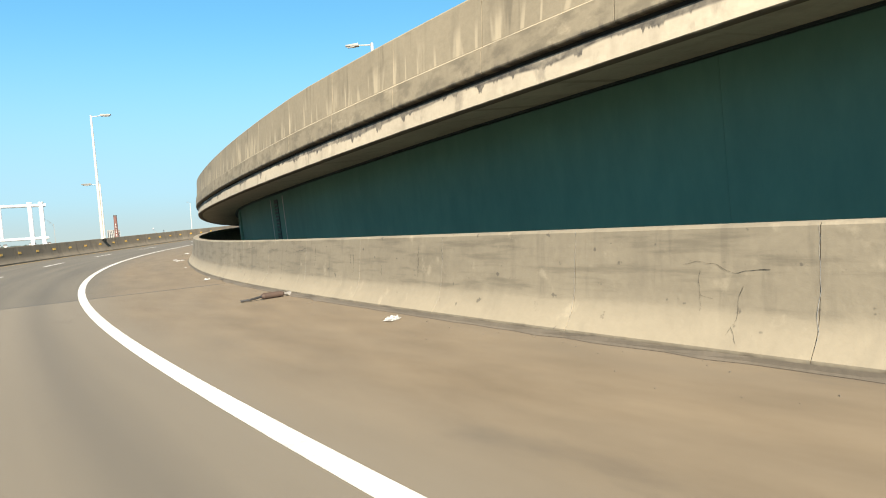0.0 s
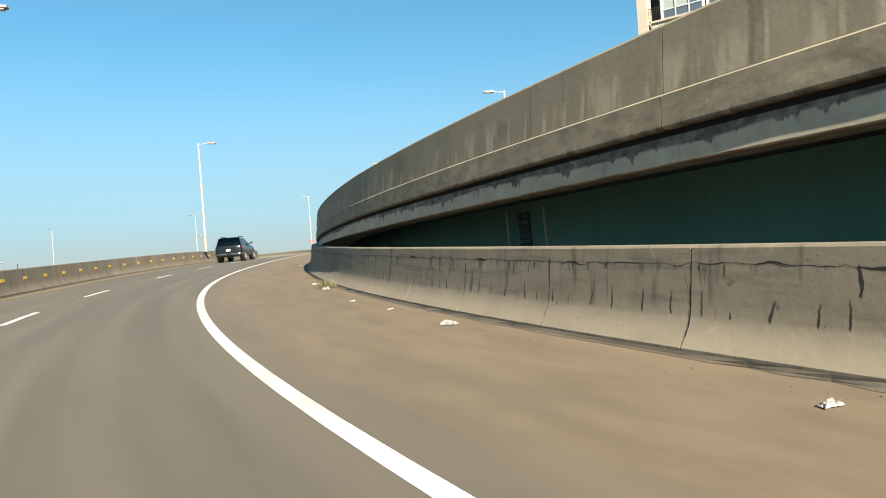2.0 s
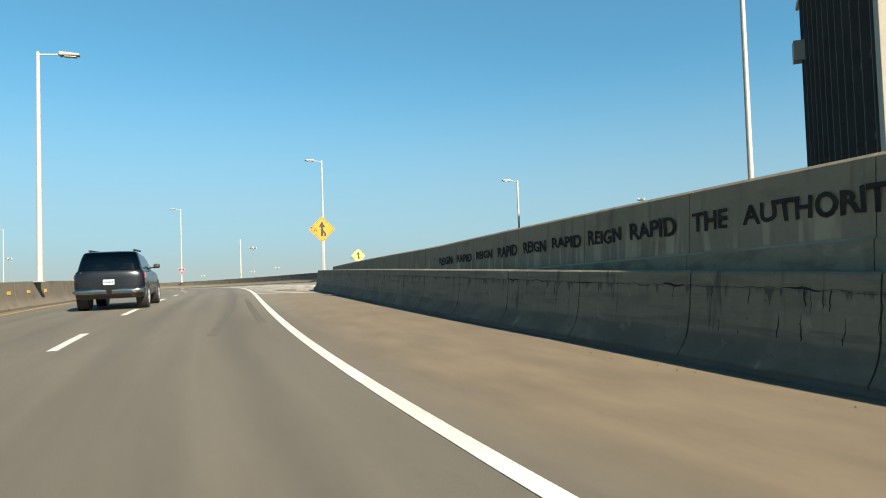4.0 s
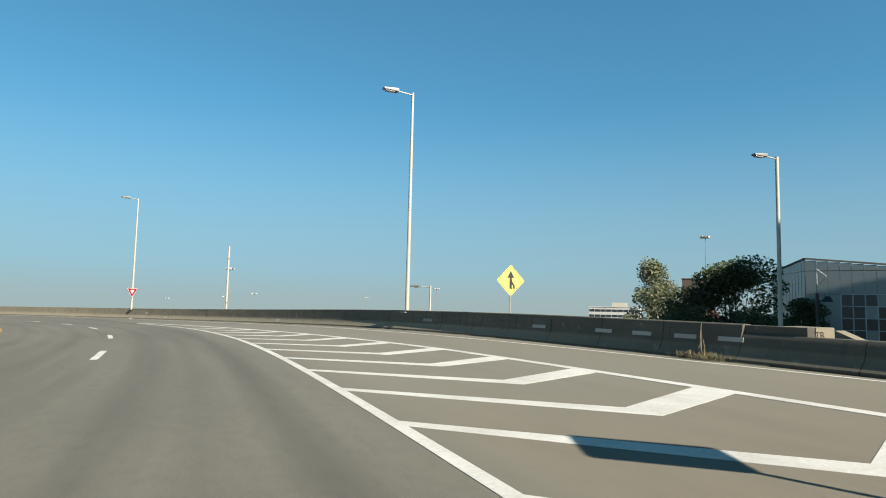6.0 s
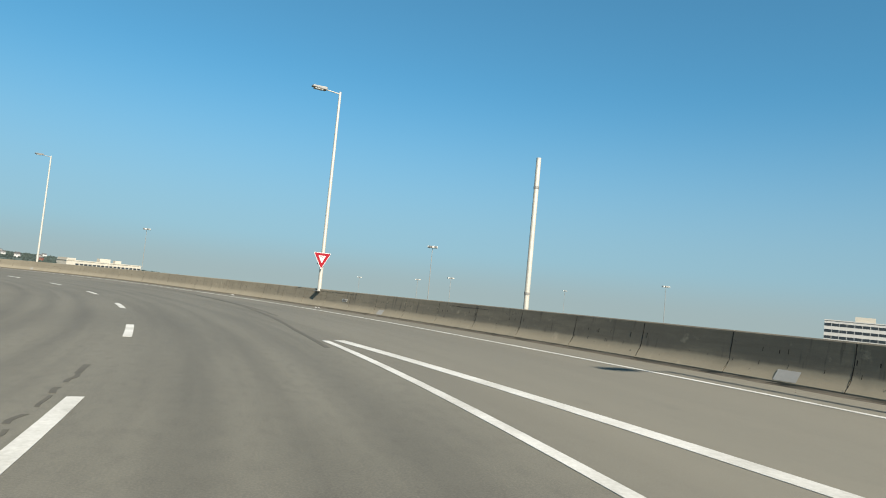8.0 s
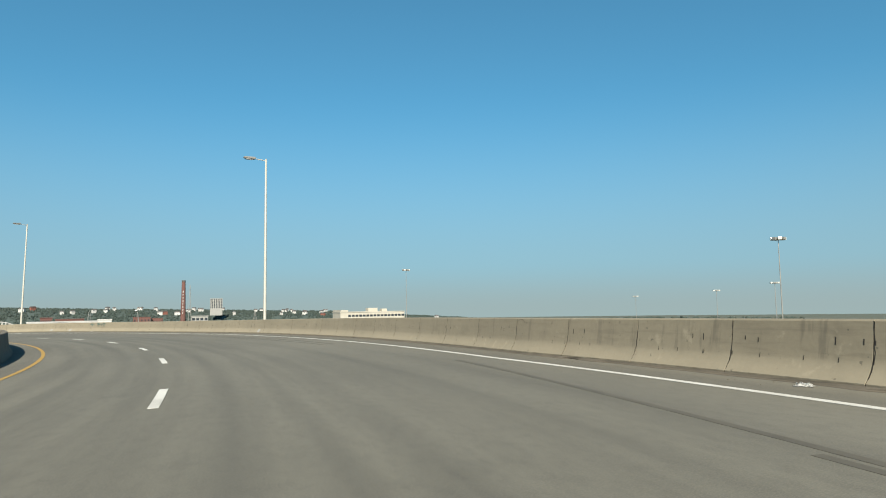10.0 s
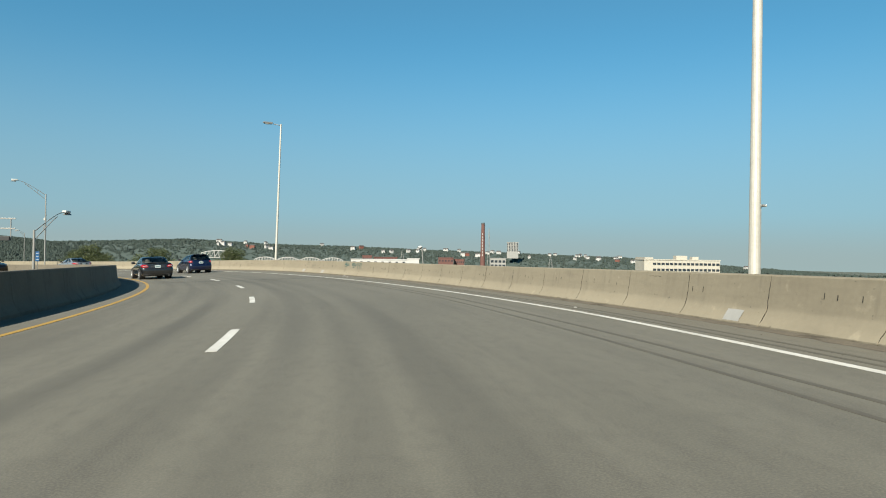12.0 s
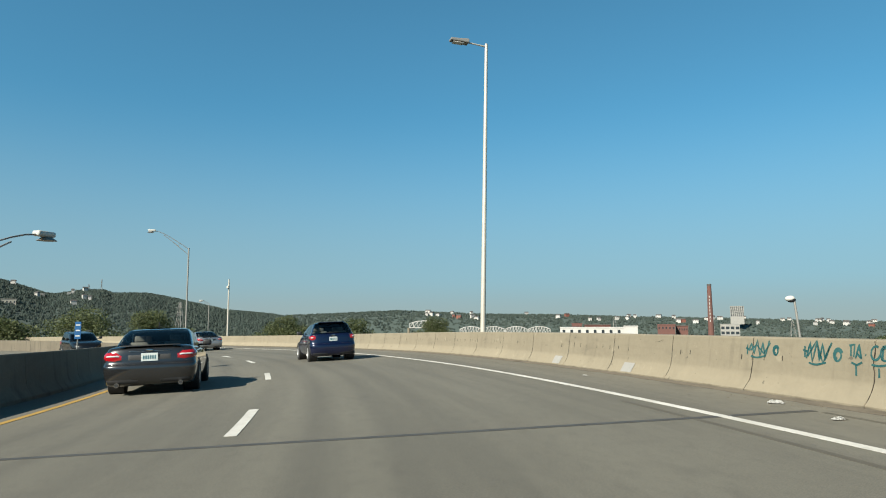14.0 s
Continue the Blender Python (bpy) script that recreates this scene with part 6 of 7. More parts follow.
def truss_lamp(x, y, z0, z1, dx, dy, rise, label, r=0.09):
    """Street lamp with a curved truss arm."""
    ob = empty("street_lamp", Matrix.Translation((x, y, z0)))
    h = z1 - z0
    bm = bmesh.new()
    tube(bm, (0, 0, 0), (0, 0, h), r, r * 0.75, 14)
    part("pole", bm, M_HEAD, ob)
    bm = bmesh.new()
    for low in (0.0, 0.55):
        pts = []
        for i in range(9):
            u = i / 8
            pts.append(Vector((dx * u, dy * u, h - 0.1 - low * (1 - u) + rise * (1.22 * u - 0.22 * u ** 5))))
        for a, b in zip(pts[:-2 if low else None], pts[1:-2 if low else None]):
            tube(bm, a, b, 0.028, 0.028, 8)
    tube(bm, (dx * 0.3, dy * 0.3, h - 0.1 + rise * 0.366), (dx * 0.3, dy * 0.3, h - 0.485 + rise * 0.366), 0.02, 0.02, 8)
    part("truss_arm", bm, M_HEAD, ob, "thin galvanised truss arm")
    e = Vector((dx, dy, h - 0.1 + rise))
    d = Vector((dx, dy, 0)).normalized()
    bm = bmesh.new()
    m = Matrix.Translation(e + d * 0.3) @ pose(0, 0, 0, 0, 0, math.degrees(math.atan2(d.y, d.x)))
    box(bm, -0.36, 0.30, -0.15, 0.15, -0.05, 0.13, m, 0.06)
    head = part("lamp_head", bm, M_LENS, ob, "pale cobra lamp head", True)
    # lens given the grey casting colour to show its underside in shade
    bm = bmesh.new()
    bmesh.ops.create_cone(bm, cap_ends=True, segments=20, radius1=0.30, radius2=0.14, depth=0.12, matrix=Matrix.Translation(e + d * 0.38 - Vector((0, 0, 0.10))))
    part("lens", bm, M_HEAD, head, "round grey underside")
    return tagged(ob, label, "street lamp", group="truss-arm street lamps")


truss_lamp(245.6, -43.9, ground_height(245, -44), 7.9, -1.4, 2.6, 1.6, "tall street lamp with a curved truss arm")
truss_lamp(204.3, -62.4, -0.6, 2.60, 3.6, -0.2, 1.42, "low street lamp with a truss arm beyond the median")
truss_lamp(290.2, -19.6, ground_height(290, -20), 3.9, -0.55, 0.75, 0.55, "small street lamp with a curved arm", 0.08)
bm = bmesh.new()
tube(bm, (0, 0, ground_height(289, -24)), (0, 0, 7.75), 0.19, 0.10, 12)
box(bm, -0.45, -0.1, -0.16, 0.16, 6.3, 6.65, None, 0.03)
ob = part("utility_pole", bm, M_GALV)
ob.location = (288.6, -24.0, 0)
tagged(ob, "slim galvanised pole with a small box", "pole")
M_BLUE_SIGN = material("blue_sign", (0.03, 0.16, 0.40), (0.03, 0.13, 0.34), 0.4, bump=0)
bs = empty("roadside_sign", pose(217.0, -56.6, -0.5, 0, 0, 300))
bm = bmesh.new()
box(bm, -0.13, 0.13, -0.02, 0.0, 0.85, 1.65, None, 0.01)
part("board", bm, M_BLUE_SIGN, bs, "blue board")
for z in (1.5, 1.25, 1.0):
    bm = bmesh.new()
    box(bm, -0.09, 0.09, -0.026, -0.021, z - 0.03, z + 0.03)
    part("bar", bm, M_WHITE, bs, "white bar")
bm = bmesh.new()
tube(bm, (0, 0.03, -0.4), (0, 0.03, 1.6), 0.03, 0.03, 8)
part("post", bm, M_HEAD, bs)
tagged(bs, "narrow blue roadside sign with white marks", "road sign")
# leaning lamp outside the curve
lean = empty("street_lamp", pose(219.3, -88.4, -3.0, 0, -5, -100))
bm = bmesh.new()
tube(bm, (0, 0, -8), (0, 0, 5.0), 0.065, 0.045, 12)
part("pole", bm, M_HEAD, lean)
bm = bmesh.new()
tube(bm, (0, 0, 2.0), (0, 0, 3.35), 0.10, 0.10, 12)
part("sleeve", bm, M_GALV, lean, "pale steel sleeve")
bm = bmesh.new()
bmesh.ops.create_uvsphere(bm, u_segments=18, v_segments=10, radius=0.15, matrix=Matrix.Translation((-0.15, 0, 5.05)) @ Matrix.Diagonal((1.25, 0.9, 0.8, 1)))
h_ = part("lamp_head", bm, M_LENS, lean, "pale rounded lamp head", True)
bm = bmesh.new()
bmesh.ops.create_uvsphere(bm, u_segments=16, v_segments=8, radius=0.125, matrix=Matrix.Translation((-0.10, 0, 4.98)) @ Matrix.Diagonal((1.3, 0.95, 0.8, 1)))
part("housing", bm, M_BLACK, h_, "dark underside")
tagged(lean, "leaning street lamp with a pale round head behind the barrier", "street lamp")


def light_mast(x, y, top, n=8, label="tall slim mast with a ring of floodlights"):
    z0 = ground_height(x, y)
    ob = empty("light_mast", Matrix.Translation((x, y, z0)))
    h = top - z0
    bm = bmesh.new()
    tube(bm, (0, 0, 0), (0, 0, h), 0.12, 0.05, 12)
    part("shaft", bm, M_HEAD, ob)
    bm = bmesh.new()
    tube(bm, (0, 0, h - 0.15), (0, 0, h + 0.1), 0.40, 0.40, 16)
    part("ring", bm, M_HEAD, ob, "grey head ring")
    for i in range(n):
        a = 2 * math.pi * i / n
        bm = bmesh.new()
        box(bm, 0.45, 1.02, -0.24, 0.24, h - 0.26, h + 0.12, Matrix.Rotation(a, 4, "Z"), 0.05)
        part("floodlight", bm, M_LENS if i % 2 else M_HEAD, ob, "square floodlight")
    return tagged(ob, label, "light mast", group="high light masts")


light_mast(183.2, -165.4, 10.7)
light_mast(278.7, -157.5, 11.4)
light_mast(80.2, -183.5, 18.0)
for x, y, z in ((215, -215, 6.0), (248, -240, 5.2), (296, -260, 4.4), (160, -235, 8.8), (232, -320, 7.0)):
    light_mast(x, y, z, 6)

# dark lantern beyond the outer wall
dl = empty("street_lamp", Matrix.Translation((75.3, -72.0, ground_height(75, -72))))
h = 3.35 - ground_height(75, -72)
bm = bmesh.new()
tube(bm, (0, 0, 0), (0, 0, h), 0.065, 0.06, 12)
part("pole", bm, M_BLACK, dl)
bm = bmesh.new()
tube(bm, (0, 0, h - 0.35), (-0.30, 0, h - 0.22), 0.025, 0.02, 8)
part("arm", bm, M_BLACK, dl)
bm = bmesh.new()
bmesh.ops.create_cone(bm, cap_ends=True, segments=18, radius1=0.21, radius2=0.10, depth=0.22, matrix=Matrix.Translation((-0.36, 0, h - 0.24)))
part("shade", bm, M_BLACK, dl, "black bell shade")
tagged(dl, "black street lantern with a bell shade beyond the wall", "street lamp")

# sealed crack along the lane line, dropped bits on the paving
for k in range(15):
    r = random.Random(90 + k)
    s0 = 104.0 + k * 0.66
    stripe("crack_seal", s0, s0 + r.uniform(0.3, 0.75), lambda q: -0.22 + 0.10 * noise.noise((q * 2.1, 3.0, 0)), r.uniform(0.03, 0.08), M_RUBBER, road, "dark crack seal", h=0.003, step=0.12)

# dark bracketed post beside the opposite carriageway
q = at(211.4, -10.8)
bp_ = empty("bracket_post", pose(199.3, -62.8, q.z, 0, 0, -84))
h = 3.1 - q.z
bm = bmesh.new()
tube(bm, (0, 0, 0), (0, 0, h + 0.15), 0.10, 0.09, 12)
part("post", bm, M_TRIM, bp_, "dark steel post")
for z, w in ((h, 0.98), (h - 0.55, 0.96)):
    bm = bmesh.new()
    box(bm, 0.05, w, -0.04, 0.04, z - 0.035, z + 0.035, None, 0.006)
    part("bracket_arm", bm, M_HEAD, bp_, "grey bracket arm")
bm = bmesh.new()
box(bm, 0.08, 0.72, -0.14, 0.14, h - 1.22, h - 0.98, None, 0.02)
part("control_box", bm, M_TRIM, bp_, "black box")
bm = bmesh.new()
tube(bm, (0.74, 0, h - 1.1), (0.74, 0, h + 0.02), 0.03, 0.03, 8)
part("hanger", bm, M_HEAD, bp_)
tagged(bp_, "dark steel post with bracket arms and a black box", "post")

# ---- trees ----
def leafy_tree(name, x, y, z0, h, w, mat, seed, leaves=5200, leaf=0.20, label="", trunk=0.16, group="", clumps_n=26, clump=(0.11, 0.22), flat=0.8, low=0.3):
    """Tapered trunk, limbs, and a crown of single leaves gathered in uneven clumps."""
    r = random.Random(seed)
    ob = empty(name, Matrix.Translation((x, y, z0)))
    bm = bmesh.new()
    tube(bm, (0, 0, 0), (0.1, 0, h * 0.45), trunk, trunk * 0.65, 10)
    clumps = []
    for i in range(clumps_n):
        a, t = r.uniform(0, 6.283), r.uniform(low, 0.98)
        rad = w / 2 * math.sin(math.pi * min(0.98, 0.18 + 0.80 * t)) ** 0.7 * r.random() ** 0.55
        c = Vector((math.cos(a) * rad, math.sin(a) * rad, h * (0.22 + 0.74 * t)))
        s = Vector((0.05, 0, h * (0.15 + 0.33 * t)))
        tube(bm, s, s.lerp(c, 0.9), trunk * 0.34, trunk * 0.07, 5)
        clumps.append((c, w * r.uniform(*clump)))
    part("trunk", bm, M_BARK, ob)
    verts, faces = [], []
    weight = [k * k for c, k in clumps]
    picks = r.choices(range(len(clumps)), weight, k=leaves)
    for i in picks:
        c, k = clumps[i]
        d = Vector((r.gauss(0, 1), r.gauss(0, 1), r.gauss(0, 1))).normalized() * k * r.uniform(0.25, 1.0) ** 0.6
        d.z *= flat
        p = c + d
        u = Vector((r.gauss(0, 1), r.gauss(0, 1), r.gauss(0, 0.6))).normalized()
        v = u.cross(Vector((r.gauss(0, 1), r.gauss(0, 1), r.gauss(0, 1)))).normalized()
        q = leaf * r.uniform(0.6, 1.3)
        n = len(verts)
        verts += [tuple(p - u * q), tuple(p + v * q * 0.5), tuple(p + u * q), tuple(p - v * q * 0.5)]
        faces.append((n, n + 1, n + 2, n + 3))
    me = bpy.data.meshes.new("crown")
    me.from_pydata(verts, [], faces)
    mesh_part("crown", me, mat, ob)["kind"] = "stuff"
    return tagged(ob, label, "tree", group=group)


def gz(x, y):
    return ground_height(x, y)


leafy_tree("tree", 83.1, -95.5, gz(82, -95), 17.9, 5.3, M_LEAF_PALE, 11, 13000, 0.12, "slender pale green poplar beyond the barrier", 0.13, "", 46, (0.11, 0.20), 1.1, 0.12)
leafy_tree("tree", 77.9, -90.0, gz(77, -90), 17.8, 10.4, M_LEAF, 12, 64000, 0.115, "dense dark green tree with feathery layered foliage", 0.22, "", 80, (0.10, 0.19), 0.55, 0.05)
leafy_tree("tree", 73.9, -91.0, gz(72, -92), 15.5, 6.2, M_LEAF, 13, 32000, 0.115, "smaller dark green tree beside the glass building", 0.20, "", 60, (0.11, 0.20), 0.55, 0.05)
for i, (x, y, top, w) in enumerate(((262, -8, 2.6, 12), (283, -2, 3.6, 17), (310, 5, 3.4, 16), (250, 22, 3.4, 15), (232, 20, 3.0, 13), (244, 8, 2.4, 13), (236, 34, 3.2, 14), (330, -14, 3.0, 13), (356, -22, 2.6, 14), (385, -38, 2.4, 15), (268, 30, 5.0, 16))):
    leafy_tree("tree", x, y, gz(x, y), top - 0.9 - gz(x, y), w, M_LEAF_HEDGE, 30 + i, 15000, 0.19, "leafy green roadside tree", 0.25, "trees inside the curve", 46, (0.10, 0.19), 0.75)
for i, (x, y, top, w) in enumerate(((480, -199, -7.6, 17), (476, -210, -7.9, 17), (462, -240, -8.4, 20))):
    leafy_tree("tree", x, y, gz(x, y), top - gz(x, y), w, M_LEAF, 50 + i, 7000, 0.42, "dark green tree beside the long building", 0.3, "trees by the long building")

# ---- wooded hills ----
HILL_O = Vector((190, -79, 0))


def crest(az):
    return float(np.interp(az, [-60, -45, -34, -27, -22.6, -8, 2, 9, 15, 20, 25, 31, 36, 41, 45, 52, 75], [-2.0, -1.7, -1.0, -0.7, -0.30, 0.05, 0.30, 0.45, 0.72, 0.50, 0.30, 0.35, 0.5, 0.5, 0.6, 0.6, 0.3]))


def crest_near(az):
    return float(np.interp(az, [22, 24.9, 25.8, 29.4, 32.3, 33.8, 35.5, 37.9, 38.5, 39.8, 40.7, 41.7, 42.4, 44, 45.2, 48, 55, 70], [-0.6, 0.30, 0.46, 0.78, 1.42, 1.77, 2.07, 2.03, 2.29, 2.26, 2.12, 1.93, 2.0, 2.55, 2.93, 3.2, 3.1, 2.4]))


def ridge(name, az0, az1, dist, top, depth, label, crowns, size):
    """A wooded slope seen across the valley, with single tree crowns standing on it."""
    r = random.Random(int(dist))
    n, m = int((az1 - az0) * 1.6), 9
    def surf(az, v):
        """v 0 at the near foot, 1 at the crest, 1.3 behind it."""
        d = dist + depth * v
        z_top = 1.4 + (dist + depth) * math.tan(radians(top(az)))
        x, y = HILL_O.x + d * math.cos(radians(az)), HILL_O.y + d * math.sin(radians(az))
        foot = ground_height(x, y) - 3
        k = math.sin(min(v, 1.0) * math.pi / 2) ** 0.8 if v <= 1 else 1 - (v - 1) * 0.5
        z = foot + (z_top - foot) * k + 0.006 * dist * 0.4 * noise.noise((x * 0.006, y * 0.006, 2)) * (1 - abs(min(v, 1.0) - 0.5))
        return Vector((x, y, z - size * 0.55))
    verts, faces = [], []
    for i in range(n + 1):
        for j in range(m + 3):
            verts.append(tuple(surf(az0 + (az1 - az0) * i / n, j / m)))
    k = m + 3
    for i in range(n):
        for j in range(k - 1):
            faces.append((i * k + j, (i + 1) * k + j, (i + 1) * k + j + 1, i * k + j + 1))
    me = bpy.data.meshes.new(name)
    me.from_pydata(verts, [], faces)
    tagged(mesh_part(name, me, M_HAZED_HILL, None, "", True), label, "hill", kind="structure")
    verts, faces = [], []
    for i in range(crowns):
        v = 1.0 if i % 7 == 0 else r.random() ** 0.8
        p = surf(r.uniform(az0, az1), v)
        q = size * r.uniform(0.5, 1.0)
        for c in range(3):
            o = p + Vector((r.gauss(0, q * 0.6), r.gauss(0, q * 0.6), size * 0.35 + q * r.uniform(-0.2, 0.4)))
            b = len(verts)
            for k_ in range(6):
                f, a = q * r.uniform(0.5, 1.0), k_ * 1.047 + r.uniform(-0.3, 0.3)
                verts.append((o.x + f * math.cos(a), o.y + f * math.sin(a), o.z - q * r.uniform(0.2, 0.8)))
            verts.append((o.x + q * r.uniform(-0.3, 0.3), o.y + q * r.uniform(-0.3, 0.3), o.z + q * r.uniform(0.3, 1.0)))
            faces += [(b + k_, b + (k_ + 1) % 6, b + 6) for k_ in range(6)]
    me = bpy.data.meshes.new("far_trees")
    me.from_pydata(verts, [], faces)
    tagged(mesh_part("far_trees", me, M_HAZED_LEAF), "distant woods covering the hill", "woods", kind="stuff")
    return surf


far_hill = ridge("hill_far", -62, 76, 1500, crest, 260, "long wooded hill across the river valley", 17000, 3.6)
near_hill = ridge("hill_near", 23, 74, 620, crest_near, 200, "steep wooded hill inside the curve", 30000, 1.7)

def lowland_trees():
    """Scattered crowns over the low ground between the road and the hills."""
    r = random.Random(77)
    verts, faces = [], []
    for i in range(4200):
        az, d = r.uniform(-62, 40), 330 + 1150 * r.random() ** 0.8
        x, y = HILL_O.x + d * math.cos(radians(az)), HILL_O.y + d * math.sin(radians(az))
        z, q = ground_height(x, y) - 0.5, r.uniform(1.6, 4.2)
        for c in range(3):
            cx, cy, cz = x + r.gauss(0, q * 0.6), y + r.gauss(0, q * 0.6), z + q * r.uniform(0.5, 1.0)
            b = len(verts)
            for ox, oy, oz in ((1, 0, 0), (0.3, 0.95, 0), (-0.8, 0.6, 0), (-0.8, -0.6, 0), (0.3, -0.95, 0), (0, 0, 0.9), (0, 0, -0.9)):
                f = q * r.uniform(0.5, 1.0)
                verts.append((cx + ox * f, cy + oy * f, cz + oz * f))
            faces += [(b + k, b + (k + 1) % 5, b + 5) for k in range(5)] + [(b + (k + 1) % 5, b + k, b + 6) for k in range(5)]
    me = bpy.data.meshes.new("lowland_trees")
    me.from_pydata(verts, [], faces)
    tagged(mesh_part("lowland_trees", me, M_HAZED_LEAF), "scattered distant trees on the valley floor", "woods", kind="stuff")


lowland_trees()
M_HOUSE_W = material("far_white_wall", (0.66, 0.64, 0.60), (0.54, 0.52, 0.49), 0.8, bump=0)
M_HOUSE_R = material("far_brick_wall", (0.30, 0.11, 0.075), (0.22, 0.085, 0.06), 0.9, bump=0)
M_CONCRETE_FAR = material("far_grey_wall", (0.40, 0.39, 0.36), (0.30, 0.29, 0.27), 0.85, bump=0)
M_ROOF = material("far_roof", (0.12, 0.11, 0.105), (0.08, 0.075, 0.07), 0.9, bump=0)
M_PANE = material("far_window", (0.045, 0.055, 0.065), (0.03, 0.038, 0.045), 0.15, bump=0)
M_TAN = material("far_tan_wall", (0.60, 0.55, 0.455), (0.50, 0.46, 0.38), 0.85, bump=0)
M_BRICK = material("chimney_brick", (0.19, 0.085, 0.068), (0.135, 0.062, 0.05), 0.9, big=0.2, small=2, bump=0)


def house(p, w, d, h, turn, mat, i):
    ob = empty("house", pose(p.x, p.y, p.z, 0, 0, turn))
    bm = bmesh.new()
    box(bm, -w / 2, w / 2, -d / 2, d / 2, -4, h)
    part("wall", bm, mat, ob)
    bm = bmesh.new()
    a = [bm.verts.new(v) for v in ((-w / 2 - 0.4, -d / 2 - 0.4, h), (w / 2 + 0.4, -d / 2 - 0.4, h), (w / 2 + 0.4, d / 2 + 0.4, h), (-w / 2 - 0.4, d / 2 + 0.4, h), (-w / 2, 0, h + d * 0.4), (w / 2, 0, h + d * 0.4))]
    for f in ((0, 1, 5, 4), (2, 3, 4, 5), (0, 4, 3), (1, 2, 5), (0, 3, 2, 1)):
        bm.faces.new([a[k] for k in f])
    part("roof", bm, M_ROOF, ob, "dark pitched roof")
    for k in range(3):
        bm = bmesh.new()
        x = -w / 2 + w * (k + 0.5) / 3
        box(bm, x - w * 0.07, x + w * 0.07, -d / 2 - 0.05, -d / 2 + 0.05, h * 0.4, h * 0.75)
        part("window", bm, M_PANE, ob)
    tagged(ob, ("white" if mat is M_HOUSE_W else "red brick") + " house with a dark roof on the wooded hillside", "house", group="hillside houses")


hr = random.Random(21)
for i in range(46):
    az = hr.choice((hr.uniform(-34, 6), hr.uniform(-22, 0), hr.uniform(8, 13)))
    house(far_hill(az, hr.uniform(0.45, 0.9)) + Vector((0, 0, 3.2)), hr.uniform(5, 13), hr.uniform(5, 7), hr.uniform(3, 4.5), az - 90 + hr.uniform(-40, 40), M_HOUSE_W if hr.random() < 0.96 else M_HOUSE_R, i)
for i in range(7):
    az = hr.uniform(39, 45)
    house(near_hill(az, hr.uniform(0.4, 0.85)) + Vector((0, 0, 2.6)), hr.uniform(2.5, 6), hr.uniform(2.5, 3.5), hr.uniform(1.0, 1.8), az - 90 + hr.uniform(-40, 40), M_HOUSE_W, 80 + i)


def spot(az, dist, o=HILL_O):
    return Vector((o.x + dist * math.cos(radians(az)), o.y + dist * math.sin(radians(az)), 0))


def block(name, p, turn, w, d, z1, wall, label, floors=0, bays=0, win=(0.6, 0.5), z0=None, face=(-1,), category="building", roof_boxes=(), group="", solid_end=0.0):
    """A flat-roofed building; the faces named by -1 (towards -y) and 1 carry rows of windows."""
    z0 = ground_height(p.x, p.y) - 1 if z0 is None else z0
    ob = empty(name, pose(p.x, p.y, z0, 0, 0, turn))
    h = z1 - z0
    bm = bmesh.new()
    box(bm, -w / 2, w / 2, -d / 2, d / 2, 0, h)
    part("wall", bm, wall, ob)
    bm = bmesh.new()
    box(bm, -w / 2 - 0.3, w / 2 + 0.3, -d / 2 - 0.3, d / 2 + 0.3, h, h + 0.5)
    part("roof", bm, wall, ob, "flat roof edge")
    for x, rw, rd, rh in roof_boxes:
        bm = bmesh.new()
        box(bm, x - rw / 2, x + rw / 2, -rd / 2, rd / 2, h + 0.5, h + 0.5 + rh)
        part("plant_room", bm, M_TAN, ob, "rooftop plant room")
    if floors:
        fh = 3.6
        x0, x1 = -w / 2, w / 2 - solid_end
        bw = (x1 - x0) / bays
        for sg in face:
            for i in range(floors):
                zc = h - 2.3 - i * fh
                for j in range(bays):
                    xc = x0 + bw * (j + 0.5)
                    bm = bmesh.new()
                    box(bm, xc - bw * win[0] / 2, xc + bw * win[0] / 2, sg * d / 2 - 0.08, sg * d / 2 + 0.08, zc - fh * win[1] / 2, zc + fh * win[1] / 2)
                    part("window", bm, M_PANE, ob)
    return tagged(ob, label, category, group=group)


# chimney, long building, tower on the hill
ch = empty("chimney", Matrix.Translation((703.7, -176.9, -20)))
bm = bmesh.new()
tube(bm, (0, 0, 0), (0, 0, 45.0), 2.3, 1.45, 20)
part("shaft", bm, M_BRICK, ch)
bm = bmesh.new()
tube(bm, (0, 0, 45.0), (0, 0, 46.2), 1.55, 1.55, 20)
part("crown", bm, M_ROOF, ch, "dark crown band")
for i in range(8):
    bm = bmesh.new()
    box(bm, -2.08, -1.5, 0.35, 0.8, 36 - i * 2.5, 37.6 - i * 2.5)
    part("letter_bar", bm, M_HOUSE_W, ch, "pale painted mark")
tagged(ch, "tall red brick chimney stack with faded pale marks", "chimney")
block("long_building", Vector((557, -276, 0)), 87, 48, 16, -1.6, M_TAN, "long tan office building with bands of dark windows", 5, 16, (0.76, 0.40), face=(1,), roof_boxes=((21.2, 5.2, 16.8, 1.2), (-2, 7, 5, 2.4), (-11, 4, 4, 1.8)), solid_end=5.2)
block("tower_block", spot(-12.75, 1560), 77, 27, 14, 26.5, M_CONCRETE_FAR, "pale tower block standing on the far hill", 6, 7, (0.5, 0.85), z0=-12, face=(1,))
RED = ((-1.9, 520, 19, -4.0), (-0.2, 540, 8, -2.9), (-7.4, 545, 13, -3.9), (-8.6, 560, 9, -5.2))
for az, d, w, top in RED:
    block("factory", spot(az, d), az + 90, w, 14, top, M_BRICK, "red brick factory building beyond the barrier", 1, 5, (0.4, 0.4), face=(1,), group="factories")
